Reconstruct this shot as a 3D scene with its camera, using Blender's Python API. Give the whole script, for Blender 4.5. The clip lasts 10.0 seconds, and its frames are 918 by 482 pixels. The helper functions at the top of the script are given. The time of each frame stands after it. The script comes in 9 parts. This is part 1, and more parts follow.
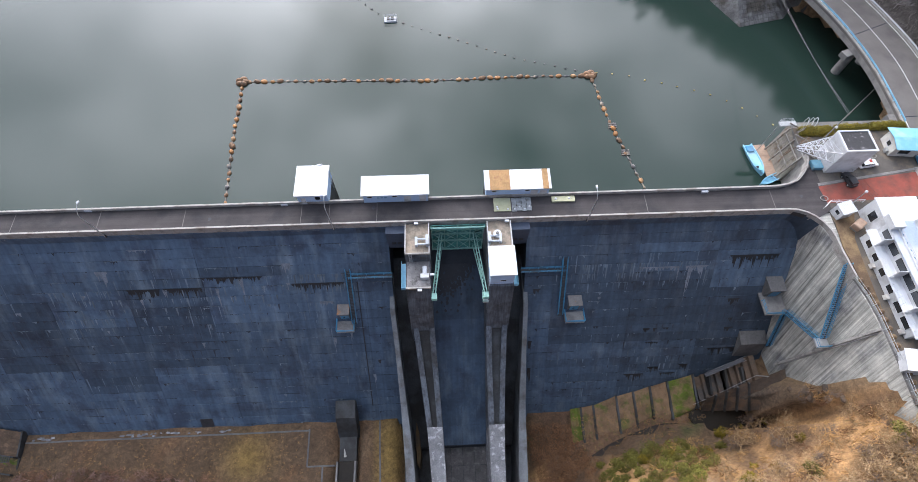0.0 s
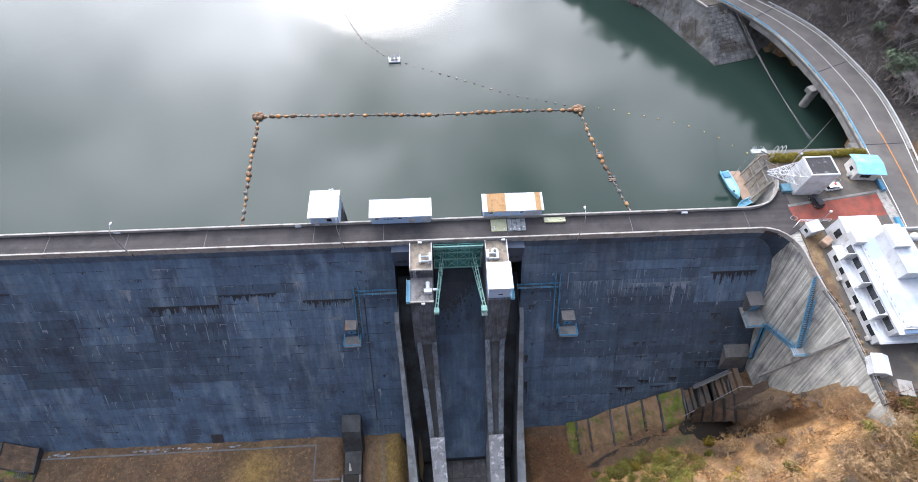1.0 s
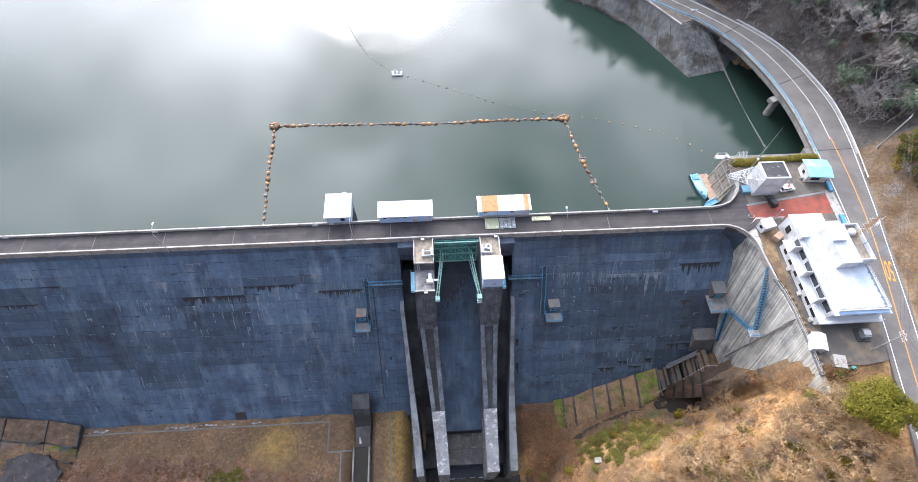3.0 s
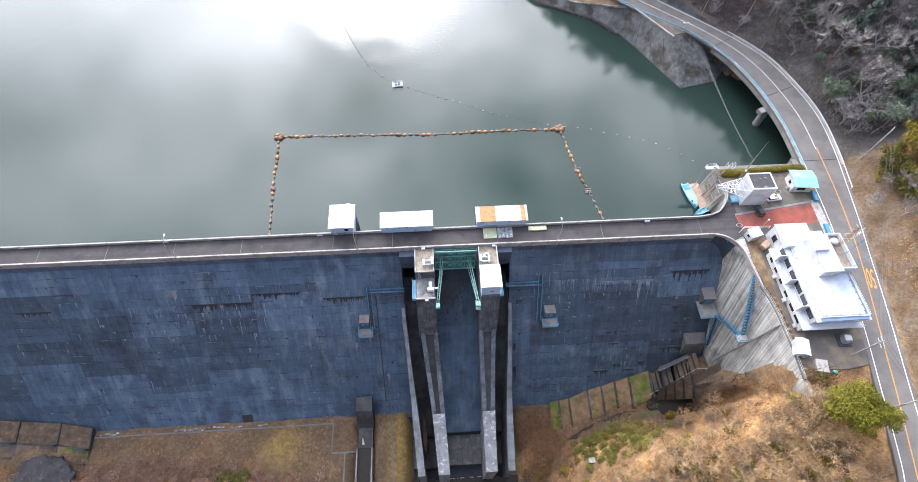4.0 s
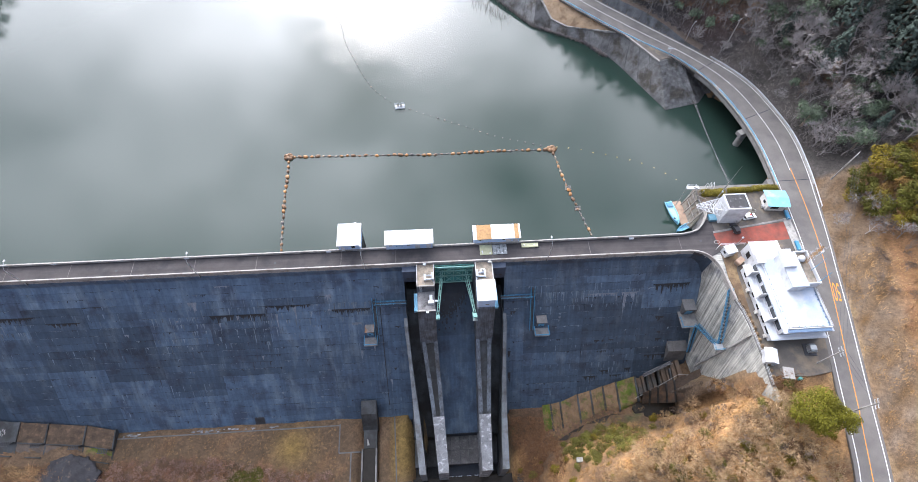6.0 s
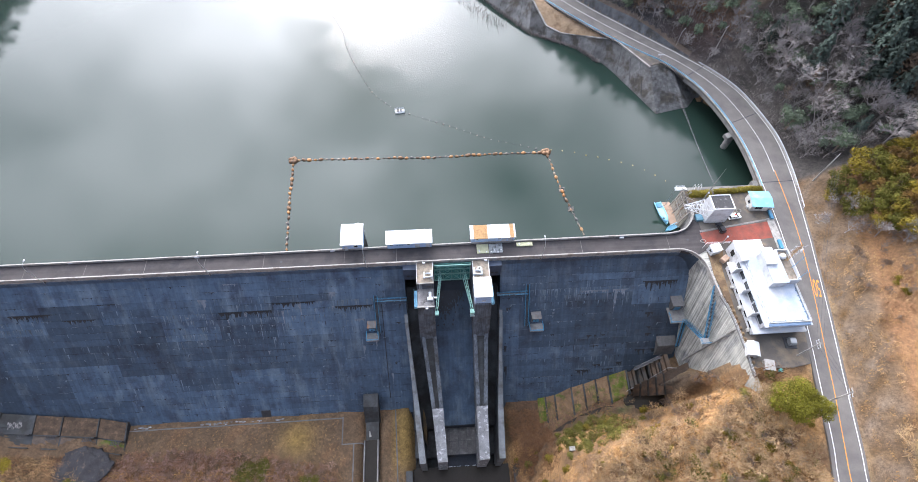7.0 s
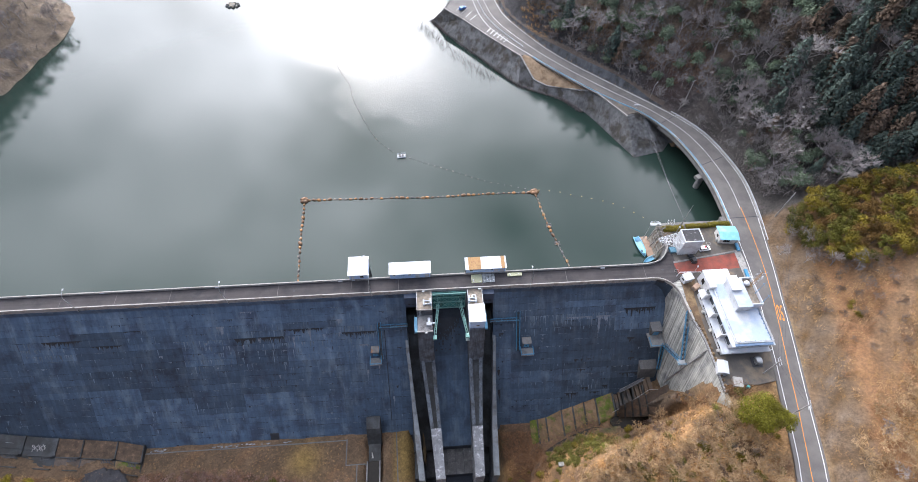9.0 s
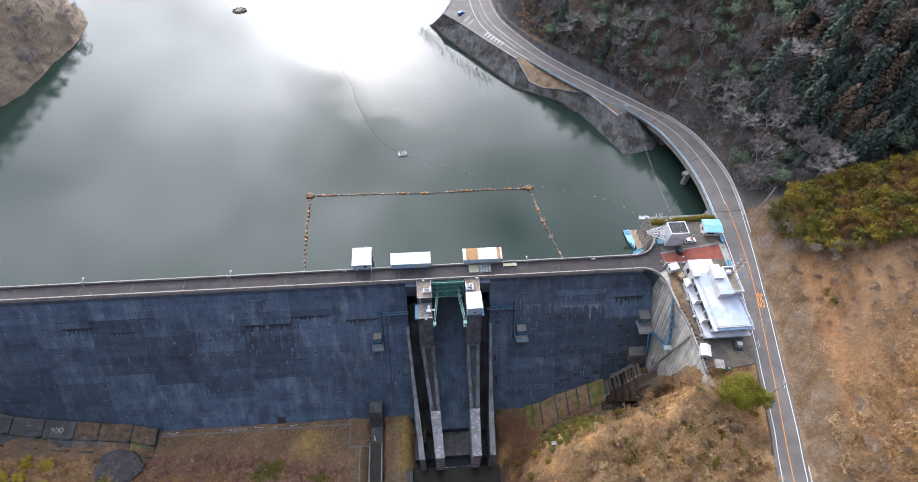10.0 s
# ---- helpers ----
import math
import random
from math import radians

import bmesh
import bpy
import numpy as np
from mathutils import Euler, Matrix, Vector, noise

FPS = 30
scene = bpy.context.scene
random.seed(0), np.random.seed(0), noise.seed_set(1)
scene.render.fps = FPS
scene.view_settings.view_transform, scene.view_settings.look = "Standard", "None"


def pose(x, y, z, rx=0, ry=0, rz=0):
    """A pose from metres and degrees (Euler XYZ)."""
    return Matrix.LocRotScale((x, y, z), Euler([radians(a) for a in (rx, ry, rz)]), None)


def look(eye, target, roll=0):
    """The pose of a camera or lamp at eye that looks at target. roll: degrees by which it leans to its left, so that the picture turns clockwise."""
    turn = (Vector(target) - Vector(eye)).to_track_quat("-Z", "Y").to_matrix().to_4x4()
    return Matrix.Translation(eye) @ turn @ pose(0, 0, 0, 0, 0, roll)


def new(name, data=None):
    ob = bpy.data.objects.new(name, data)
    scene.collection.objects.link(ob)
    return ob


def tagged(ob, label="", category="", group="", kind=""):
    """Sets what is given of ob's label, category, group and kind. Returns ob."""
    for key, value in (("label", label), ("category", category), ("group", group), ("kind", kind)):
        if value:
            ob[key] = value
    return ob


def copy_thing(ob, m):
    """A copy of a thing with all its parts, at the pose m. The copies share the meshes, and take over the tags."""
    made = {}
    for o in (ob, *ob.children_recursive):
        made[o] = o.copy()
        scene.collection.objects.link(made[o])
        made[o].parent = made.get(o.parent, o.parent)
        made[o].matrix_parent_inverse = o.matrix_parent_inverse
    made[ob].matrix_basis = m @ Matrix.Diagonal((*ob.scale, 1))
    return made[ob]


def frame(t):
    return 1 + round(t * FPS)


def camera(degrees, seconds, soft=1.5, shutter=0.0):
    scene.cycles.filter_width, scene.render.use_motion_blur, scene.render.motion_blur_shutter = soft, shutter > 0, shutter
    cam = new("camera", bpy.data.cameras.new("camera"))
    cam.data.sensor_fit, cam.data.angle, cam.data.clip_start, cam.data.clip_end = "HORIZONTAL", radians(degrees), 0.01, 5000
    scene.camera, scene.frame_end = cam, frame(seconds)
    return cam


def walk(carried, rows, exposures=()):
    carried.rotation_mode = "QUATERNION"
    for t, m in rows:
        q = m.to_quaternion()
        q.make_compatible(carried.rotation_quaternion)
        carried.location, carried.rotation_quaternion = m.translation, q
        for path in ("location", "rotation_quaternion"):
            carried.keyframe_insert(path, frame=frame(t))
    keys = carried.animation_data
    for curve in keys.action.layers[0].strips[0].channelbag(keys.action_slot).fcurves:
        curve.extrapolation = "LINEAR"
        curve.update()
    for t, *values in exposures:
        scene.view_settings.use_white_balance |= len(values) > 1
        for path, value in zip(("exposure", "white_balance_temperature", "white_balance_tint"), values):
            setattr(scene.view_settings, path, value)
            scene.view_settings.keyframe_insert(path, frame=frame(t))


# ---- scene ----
cam = camera(83.8, 10.0, soft=0.65)
PATH = [
    (0, (0.668, -47.752, 86.343), (0.73, -46.85, 84.559), 1.6),
    (0.5, (0.255, -51.418, 89.118), (0.319, -50.516, 87.334), 1.6),
    (1, (-0.32, -54.762, 91.987), (-0.243, -53.739, 90.27), 1.6),
    (1.5, (-0.644, -58.673, 95.062), (-0.564, -57.653, 93.343), 1.7),
    (2, (-1.018, -61.486, 98.302), (-0.933, -60.471, 96.581), 1.8),
    (2.5, (-1.168, -62.416, 101.55), (-1.08, -61.4, 99.829), 1.9),
    (4, (-1.57, -62.641, 110.033), (-1.474, -61.633, 108.309), 2.2),
    (4.5, (-1.791, -62.157, 112.989), (-1.692, -61.153, 111.263), 2.3),
    (5, (-1.729, -62.152, 115.938), (-1.63, -61.147, 114.212), 2.3),
    (5.5, (-1.65, -62.856, 118.666), (-1.552, -61.849, 116.941), 2.3),
    (7, (-1.499, -67.861, 126.861), (-1.398, -66.851, 125.138), 2.3),
    (7.5, (-1.679, -69.788, 129.724), (-1.574, -68.763, 128.01), 2.3),
    (8, (-1.349, -72.419, 132.692), (-1.243, -71.339, 131.012), 2.0),
    (8.5, (-1.392, -76.021, 135.23), (-1.285, -74.925, 133.561), 1.9),
    (9, (-1.673, -78.731, 138.287), (-1.559, -77.584, 136.653), 2.0),
    (9.5, (-1.577, -83.233, 140.797), (-1.465, -82.076, 139.17), 1.9),
    (10, (-1.86, -87.139, 143.438), (-1.744, -85.98, 141.812), 2.0),
]
walk(cam, [(t, look(eye, target, roll)) for t, eye, target, roll in PATH], [(0, -0.25, 6500, 14), (0.5, -0.2, 6500, 14), (1.0, 0.04, 6500, 14), (2.0, 0.22, 6500, 14), (2.5, 0.33, 6500, 14), (4.5, 0.25, 6500, 14), (5.5, 0.16, 6500, 14), (7.0, 0.2, 6500, 14), (8.5, 0.02, 6500, 14), (10.0, -0.23, 6500, 14)])

# ---- world, sun ----
SUN_AZ, SUN_EL = radians(-8.5), radians(27.5)
SUN_DIR = Vector((math.sin(SUN_AZ) * math.cos(SUN_EL), math.cos(SUN_AZ) * math.cos(SUN_EL), math.sin(SUN_EL)))
world = bpy.data.worlds.new("sky")
scene.world = world
world.use_nodes = True
wt = world.node_tree
for n in list(wt.nodes):
    wt.nodes.remove(n)
w_out = wt.nodes.new("ShaderNodeOutputWorld")
w_bg = wt.nodes.new("ShaderNodeBackground")
w_sky = wt.nodes.new("ShaderNodeTexSky")
w_sky.sky_type, w_sky.sun_disc = "NISHITA", False
w_sky.sun_elevation, w_sky.sun_rotation = SUN_EL, SUN_AZ
w_sky.dust_density = 2.0
w_co = wt.nodes.new("ShaderNodeTexCoord")
w_map = wt.nodes.new("ShaderNodeMapping")
w_map.inputs["Scale"].default_value = (1.0, 1.0, 1.8)
w_noise = wt.nodes.new("ShaderNodeTexNoise")
w_noise.inputs["Scale"].default_value = 1.9
w_noise.inputs["Detail"].default_value = 4.0
w_noise.inputs["Roughness"].default_value = 0.55
w_ramp = wt.nodes.new("ShaderNodeValToRGB")
w_ramp.color_ramp.elements[0].position, w_ramp.color_ramp.elements[1].position = 0.24, 0.54
w_mix = wt.nodes.new("ShaderNodeMix")
w_mix.data_type = "RGBA"
# thin cloud, brighter towards the veiled sun
w_dot = wt.nodes.new("ShaderNodeVectorMath")
w_dot.operation = "DOT_PRODUCT"
w_dot.inputs[1].default_value = SUN_DIR
wt.links.new(w_co.outputs["Generated"], w_dot.inputs[0])
w_pos = wt.nodes.new("ShaderNodeMath")
w_pos.operation = "MAXIMUM"
w_pos.inputs[1].default_value = 0.0
wt.links.new(w_dot.outputs["Value"], w_pos.inputs[0])
glow = None
for power, gain in ((1.3, 6.6), (5.0, 6.2), (16.0, 9.5), (45.0, 8.0), (220.0, 26.0)):
    w_pow, w_gain = wt.nodes.new("ShaderNodeMath"), wt.nodes.new("ShaderNodeMath")
    w_pow.operation, w_gain.operation = "POWER", "MULTIPLY_ADD"
    w_pow.inputs[1].default_value, w_gain.inputs[1].default_value, w_gain.inputs[2].default_value = power, gain, 0.0
    wt.links.new(w_pos.outputs["Value"], w_pow.inputs[0])
    wt.links.new(w_pow.outputs["Value"], w_gain.inputs[0])
    if glow:
        wt.links.new(glow.outputs["Value"], w_gain.inputs[2])
    glow = w_gain
# uneven banks of cloud break the glow up
w_bank = wt.nodes.new("ShaderNodeTexNoise")
w_bank.inputs["Scale"].default_value, w_bank.inputs["Detail"].default_value = 3.6, 5.0
wt.links.new(w_map.outputs["Vector"], w_bank.inputs["Vector"])
w_even = wt.nodes.new("ShaderNodeMapRange")
w_even.inputs["From Min"].default_value, w_even.inputs["From Max"].default_value = 0.36, 0.64
w_even.inputs["To Min"].default_value, w_even.inputs["To Max"].default_value = 0.8, 1.24
wt.links.new(w_bank.outputs["Fac"], w_even.inputs["Value"])
w_broken = wt.nodes.new("ShaderNodeMath")
w_broken.operation = "MULTIPLY"
wt.links.new(glow.outputs["Value"], w_broken.inputs[0])
wt.links.new(w_even.outputs["Result"], w_broken.inputs[1])
glow = w_broken
w_cloud = wt.nodes.new("ShaderNodeVectorMath")
w_cloud.operation = "SCALE"
w_cloud.inputs[0].default_value = (4.2, 4.3, 4.5)
wt.links.new(glow.outputs["Value"], w_cloud.inputs["Scale"])
w_base = wt.nodes.new("ShaderNodeVectorMath")
w_base.operation = "ADD"
w_base.inputs[1].default_value = (3.0, 4.0, 6.0)
wt.links.new(w_cloud.outputs["Vector"], w_base.inputs[0])
wt.links.new(w_base.outputs["Vector"], w_mix.inputs["B"])
wt.links.new(w_co.outputs["Generated"], w_map.inputs["Vector"])
wt.links.new(w_map.outputs["Vector"], w_noise.inputs["Vector"])
wt.links.new(w_noise.outputs["Fac"], w_ramp.inputs["Fac"])
wt.links.new(w_ramp.outputs["Color"], w_mix.inputs["Factor"])
wt.links.new(w_sky.outputs["Color"], w_mix.inputs["A"])
wt.links.new(w_mix.outputs["Result"], w_bg.inputs["Color"])
w_bg.inputs["Strength"].default_value = 0.14
wt.links.new(w_bg.outputs["Background"], w_out.inputs["Surface"])

sun_data = bpy.data.lights.new("sun", "SUN")
sun_data.energy, sun_data.angle, sun_data.color = 0.9, radians(16.0), (1.0, 0.94, 0.85)
sun = new("sun", sun_data)
sun.matrix_world = look(SUN_DIR * 300, (0, 0, 0))

# ---- materials ----
MATS = {}


def mat(name, col, var=0.25, scale=0.5, fine=6.0, rough=0.85, metal=0.0, bump=0.15, tint=None, amount=0.5,
        tint_scale=0.3, rand=0.0, island=0.0, streak=0.0, spec=0.5, run=(0.55, 0.05, 0.05), bloom=None, bloom_amount=0.5, layer=None, lean=None):
    """A two-scale procedural surface: broad stains, fine grain, an optional second colour in patches, runs down the slope."""
    m = bpy.data.materials.new(name)
    m.use_nodes = True
    nt = m.node_tree
    b = nt.nodes["Principled BSDF"]
    geo = nt.nodes.new("ShaderNodeNewGeometry")

    def noise_at(s, detail=4.0, squash=None):
        n = nt.nodes.new("ShaderNodeTexNoise")
        n.inputs["Scale"].default_value = s
        n.inputs["Detail"].default_value = detail
        n.inputs["Roughness"].default_value = 0.6
        if squash:
            mp = nt.nodes.new("ShaderNodeMapping")
            mp.inputs["Scale"].default_value = squash
            nt.links.new(geo.outputs["Position"], mp.inputs["Vector"])
            nt.links.new(mp.outputs["Vector"], n.inputs["Vector"])
        else:
            nt.links.new(geo.outputs["Position"], n.inputs["Vector"])
        return n.outputs["Fac"]

    def ranged(fac, lo, hi, a=0.25, c=0.75):
        r = nt.nodes.new("ShaderNodeMapRange")
        r.inputs["From Min"].default_value, r.inputs["From Max"].default_value = a, c
        r.inputs["To Min"].default_value, r.inputs["To Max"].default_value = lo, hi
        nt.links.new(fac, r.inputs["Value"])
        return r.outputs["Result"]

    def times(colour, value):
        v = nt.nodes.new("ShaderNodeVectorMath")
        v.operation = "SCALE"
        nt.links.new(colour, v.inputs[0])
        nt.links.new(value, v.inputs["Scale"])
        return v.outputs["Vector"]

    base = nt.nodes.new("ShaderNodeRGB")
    base.outputs[0].default_value = (*col, 1)
    c = base.outputs[0]
    if tint:
        mix = nt.nodes.new("ShaderNodeMix")
        mix.data_type = "RGBA"
        mix.inputs["B"].default_value = (*tint, 1)
        edge = 0.62 - 0.25 * amount
        nt.links.new(ranged(noise_at(tint_scale, 6.0), 0.0, 1.0, edge, edge + 0.14), mix.inputs["Factor"])
        nt.links.new(c, mix.inputs["A"])
        c = mix.outputs["Result"]
    if bloom:
        mix = nt.nodes.new("ShaderNodeMix")
        mix.data_type = "RGBA"
        mix.inputs["B"].default_value = (*bloom, 1)
        edge = 0.66 - 0.25 * bloom_amount
        nt.links.new(ranged(noise_at(1.0, 8.0, (0.3, 0.11, 0.11)), 0.0, 0.8, edge, edge + 0.22), mix.inputs["Factor"])
        nt.links.new(c, mix.inputs["A"])
        c = mix.outputs["Result"]
    if var:
        c = times(c, ranged(noise_at(scale), 1 - var, 1 + var))
        fine_fac = noise_at(fine, 5.0)
        c = times(c, ranged(fine_fac, 1 - 0.6 * var, 1 + 0.6 * var))
    if lean:
        dot, comb, sep = nt.nodes.new("ShaderNodeVectorMath"), nt.nodes.new("ShaderNodeCombineXYZ"), nt.nodes.new("ShaderNodeSeparateXYZ")
        dot.operation = "DOT_PRODUCT"
        dot.inputs[1].default_value = lean
        nt.links.new(geo.outputs["Position"], dot.inputs[0])
        nt.links.new(geo.outputs["Position"], sep.inputs[0])
        low = nt.nodes.new("ShaderNodeMath")
        low.operation = "MULTIPLY"
        low.inputs[1].default_value = 0.05
        nt.links.new(sep.outputs["Z"], low.inputs[0])
        nt.links.new(dot.outputs["Value"], comb.inputs["X"])
        nt.links.new(low.outputs["Value"], comb.inputs["Y"])
        ln = nt.nodes.new("ShaderNodeTexNoise")
        ln.inputs["Scale"].default_value, ln.inputs["Detail"].default_value, ln.inputs["Roughness"].default_value = 1.0, 6.0, 0.65
        nt.links.new(comb.outputs["Vector"], ln.inputs["Vector"])
        c = times(c, ranged(ln.outputs["Fac"], 1 - streak, 1 + streak, 0.32, 0.68))
    elif streak:
        c = times(c, ranged(noise_at(1.0, 4.0, run), 1 - streak, 1 + streak))
    if layer:
        la = nt.nodes.new("ShaderNodeAttribute")
        la.attribute_name = layer[0]
        c = times(c, ranged(la.outputs["Fac"], layer[1], layer[2], 0, 1))
    if rand:
        info = nt.nodes.new("ShaderNodeObjectInfo")
        c = times(c, ranged(info.outputs["Random"], 1 - rand, 1 + rand, 0, 1))
    if island:
        c = times(c, ranged(geo.outputs["Random Per Island"], 1 - island, 1 + island, 0, 1))
    nt.links.new(c, b.inputs["Base Color"])
    b.inputs["Roughness"].default_value = rough
    b.inputs["Metallic"].default_value = metal
    b.inputs["Specular IOR Level"].default_value = spec
    if bump:
        bn = nt.nodes.new("ShaderNodeBump")
        bn.inputs["Strength"].default_value = bump
        bn.inputs["Distance"].default_value = 0.2
        nt.links.new(noise_at(fine * 0.7, 6.0), bn.inputs["Height"])
        nt.links.new(bn.outputs["Normal"], b.inputs["Normal"])
    MATS[name] = m
    return m


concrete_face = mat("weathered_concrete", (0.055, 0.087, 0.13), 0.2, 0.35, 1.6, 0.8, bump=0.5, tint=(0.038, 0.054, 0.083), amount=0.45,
                    tint_scale=0.16, rand=0.05, layer=("concrete_tone", 0.6, 1.6), streak=0.2, run=(1.3, 0.05, 0.05), bloom=(0.118, 0.155, 0.19), bloom_amount=0.62)
# dam face right of the spillway, in a slightly different tint
concrete_face_right = mat("right_face_concrete", (0.056, 0.086, 0.125), 0.22, 0.35, 1.6, 0.8, bump=0.5, tint=(0.043, 0.058, 0.083), amount=0.45,
                    tint_scale=0.16, rand=0.06, layer=("concrete_tone", 0.6, 1.6), streak=0.2, run=(1.3, 0.05, 0.05), bloom=(0.112, 0.142, 0.175), bloom_amount=0.55)
lime_wash = mat("lime_wash", (0.105, 0.14, 0.18), 0.3, 0.7, 5.0, 0.9, bump=0.1, island=0.3)
damp_wash = mat("damp_wash", (0.04, 0.051, 0.074), 0.3, 0.7, 5.0, 0.75, bump=0.1, island=0.3)
joint_growth = mat("joint_growth", (0.026, 0.033, 0.045), 0.3, 0.7, 5.0, 0.8, bump=0.1, island=0.3)
joint_lime = mat("joint_lime", (0.12, 0.15, 0.18), 0.3, 0.7, 5.0, 0.9, bump=0.1, island=0.35)
worn_mark = mat("worn_mark", (0.3, 0.28, 0.27), 0.4, 0.8, 6.0, 0.9, bump=0.1)
hoist_paint = mat("hoist_paint", (0.42, 0.45, 0.48), 0.25, 0.8, 6.0, 0.6, bump=0.05, streak=0.2)
chamber_paint = mat("blue_grey_paint", (0.07, 0.09, 0.13), 0.15, 0.6, 5.0, 0.7, bump=0.05, streak=0.15)
patched_concrete = mat("patched_concrete", (0.17, 0.172, 0.178), 0.35, 0.5, 4.0, 0.85, bump=0.4, tint=(0.42, 0.42, 0.43), amount=0.35, tint_scale=0.8)
wall_concrete = mat("training_wall_concrete", (0.138, 0.148, 0.157), 0.3, 0.4, 4.0, 0.85, bump=0.3, tint=(0.09, 0.088, 0.085), amount=0.5, tint_scale=0.3, rand=0.2, streak=0.25)
apron_stone = mat("rough_apron", (0.085, 0.08, 0.08), 0.45, 0.6, 4.0, 0.7, bump=0.7, tint=(0.13, 0.125, 0.12), amount=0.4, tint_scale=0.7, rand=0.2)
deck_grit = mat("gritty_deck", (0.2, 0.19, 0.185), 0.4, 0.6, 5.0, 0.9, bump=0.4, tint=(0.08, 0.075, 0.07), amount=0.5, tint_scale=0.8)
cabin_roof = mat("stained_roof", (0.17, 0.16, 0.15), 0.3, 0.6, 5.0, 0.9, tint=(0.3, 0.14, 0.06), amount=0.25, tint_scale=0.7)
foam = mat("white_water", (0.5, 0.54, 0.58), 0.3, 1.0, 6.0, 0.6, bump=0.3)
silt = mat("tan_silt", (0.12, 0.075, 0.03), 0.3, 0.6, 4.0, 0.8, tint=(0.07, 0.05, 0.03), amount=0.5)
concrete_tail = mat("grey_concrete", (0.15, 0.146, 0.142), 0.35, 0.3, 4.0, 0.85, tint=(0.09, 0.088, 0.085), amount=0.6, tint_scale=0.3, streak=0.2)
stained_concrete = mat("stained_concrete", (0.33, 0.3, 0.25), 0.35, 0.5, 4.0, 0.9, bump=0.3, tint=(0.15, 0.12, 0.085), amount=0.5, tint_scale=0.5, streak=0.3, run=(0.05, 1.2, 0.05))
old_tarp = mat("old_tarp", (0.1, 0.24, 0.32), 0.25, 0.8, 5.0, 0.7, tint=(0.2, 0.27, 0.28), amount=0.4, tint_scale=0.9)
pier_concrete = mat("streaked_pier_concrete", (0.088, 0.1, 0.116), 0.3, 0.4, 4.0, 0.85, bump=0.3, tint=(0.05, 0.05, 0.052), amount=0.55, tint_scale=0.25, streak=0.5, run=(2.6, 1.4, 0.07))
dark_slate = mat("dark_slate", (0.036, 0.034, 0.037), 0.45, 0.4, 3.0, 0.8, bump=0.8, tint=(0.12, 0.09, 0.07), amount=0.15, tint_scale=0.6)
wet_stain = mat("wet_stain", (0.014, 0.016, 0.02), 0.3, 0.6, 5.0, 0.5, bump=0.1)
lime_stain = mat("lime_stain", (0.17, 0.19, 0.22), 0.35, 0.7, 6.0, 0.9, bump=0.1, streak=0.3)
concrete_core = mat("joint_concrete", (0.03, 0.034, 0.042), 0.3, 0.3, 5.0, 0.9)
concrete = mat("concrete", (0.25, 0.24, 0.225), 0.3, 0.25, 4.0, 0.85, tint=(0.13, 0.125, 0.12), amount=0.7, tint_scale=0.25, rand=0.1)
concrete_dark = mat("dark_concrete", (0.05, 0.053, 0.055), 0.35, 0.25, 4.0, 0.7, tint=(0.025, 0.024, 0.022), amount=0.8, tint_scale=0.2, streak=0.25)
concrete_pale = mat("pale_concrete", (0.36, 0.34, 0.31), 0.3, 0.5, 6.0, 0.85, tint=(0.2, 0.19, 0.18), amount=0.5, tint_scale=0.9, rand=0.12)
abutment_mat = mat("streaked_concrete", (0.42, 0.41, 0.365), 0.22, 0.4, 5.0, 0.85, tint=(0.2, 0.2, 0.2), amount=0.35, tint_scale=0.14, rand=0.08, streak=0.6, lean=(0.0, 1.9, -0.6))
shore_stone = mat("shore_stone", (0.125, 0.123, 0.12), 0.4, 0.3, 3.0, 0.9, bump=0.8, tint=(0.06, 0.052, 0.042), amount=0.65, tint_scale=0.22, rand=0.25, streak=0.25, run=(0.7, 0.7, 0.06))
parapet_mat = mat("parapet_concrete", (0.36, 0.34, 0.315), 0.25, 0.5, 6.0, 0.85, tint=(0.2, 0.18, 0.16), amount=0.55, tint_scale=0.5)
crest_asphalt = mat("crest_pavement", (0.052, 0.045, 0.045), 0.25, 0.25, 5.0, 0.9, tint=(0.033, 0.031, 0.033), amount=0.5, tint_scale=0.2, streak=0.3, run=(0.015, 0.9, 1.0))
asphalt = mat("asphalt", (0.136, 0.123, 0.113), 0.2, 0.2, 6.0, 0.75, tint=(0.11, 0.1, 0.094), amount=0.6, tint_scale=0.12)
asphalt_yard = mat("yard_asphalt", (0.1, 0.088, 0.076), 0.25, 0.25, 6.0, 0.9, tint=(0.18, 0.14, 0.1), amount=0.5, tint_scale=0.2)
red_paving = mat("red_paving", (0.25, 0.06, 0.04), 0.25, 0.4, 8.0, 0.85, tint=(0.17, 0.055, 0.04), amount=0.6)
white_paint = mat("white_paint", (0.6, 0.62, 0.65), 0.06, 0.6, 5.0, 0.55, bump=0.05, tint=(0.66, 0.65, 0.63), amount=0.4, tint_scale=0.5)
roof_blue = mat("weathered_blue", (0.13, 0.2, 0.3), 0.15, 0.5, 5.0, 0.6, bump=0.05)
roof_white = mat("roof_white", (0.36, 0.43, 0.54), 0.12, 0.25, 4.0, 0.5, bump=0.08, tint=(0.54, 0.55, 0.56), amount=0.7, tint_scale=0.12)
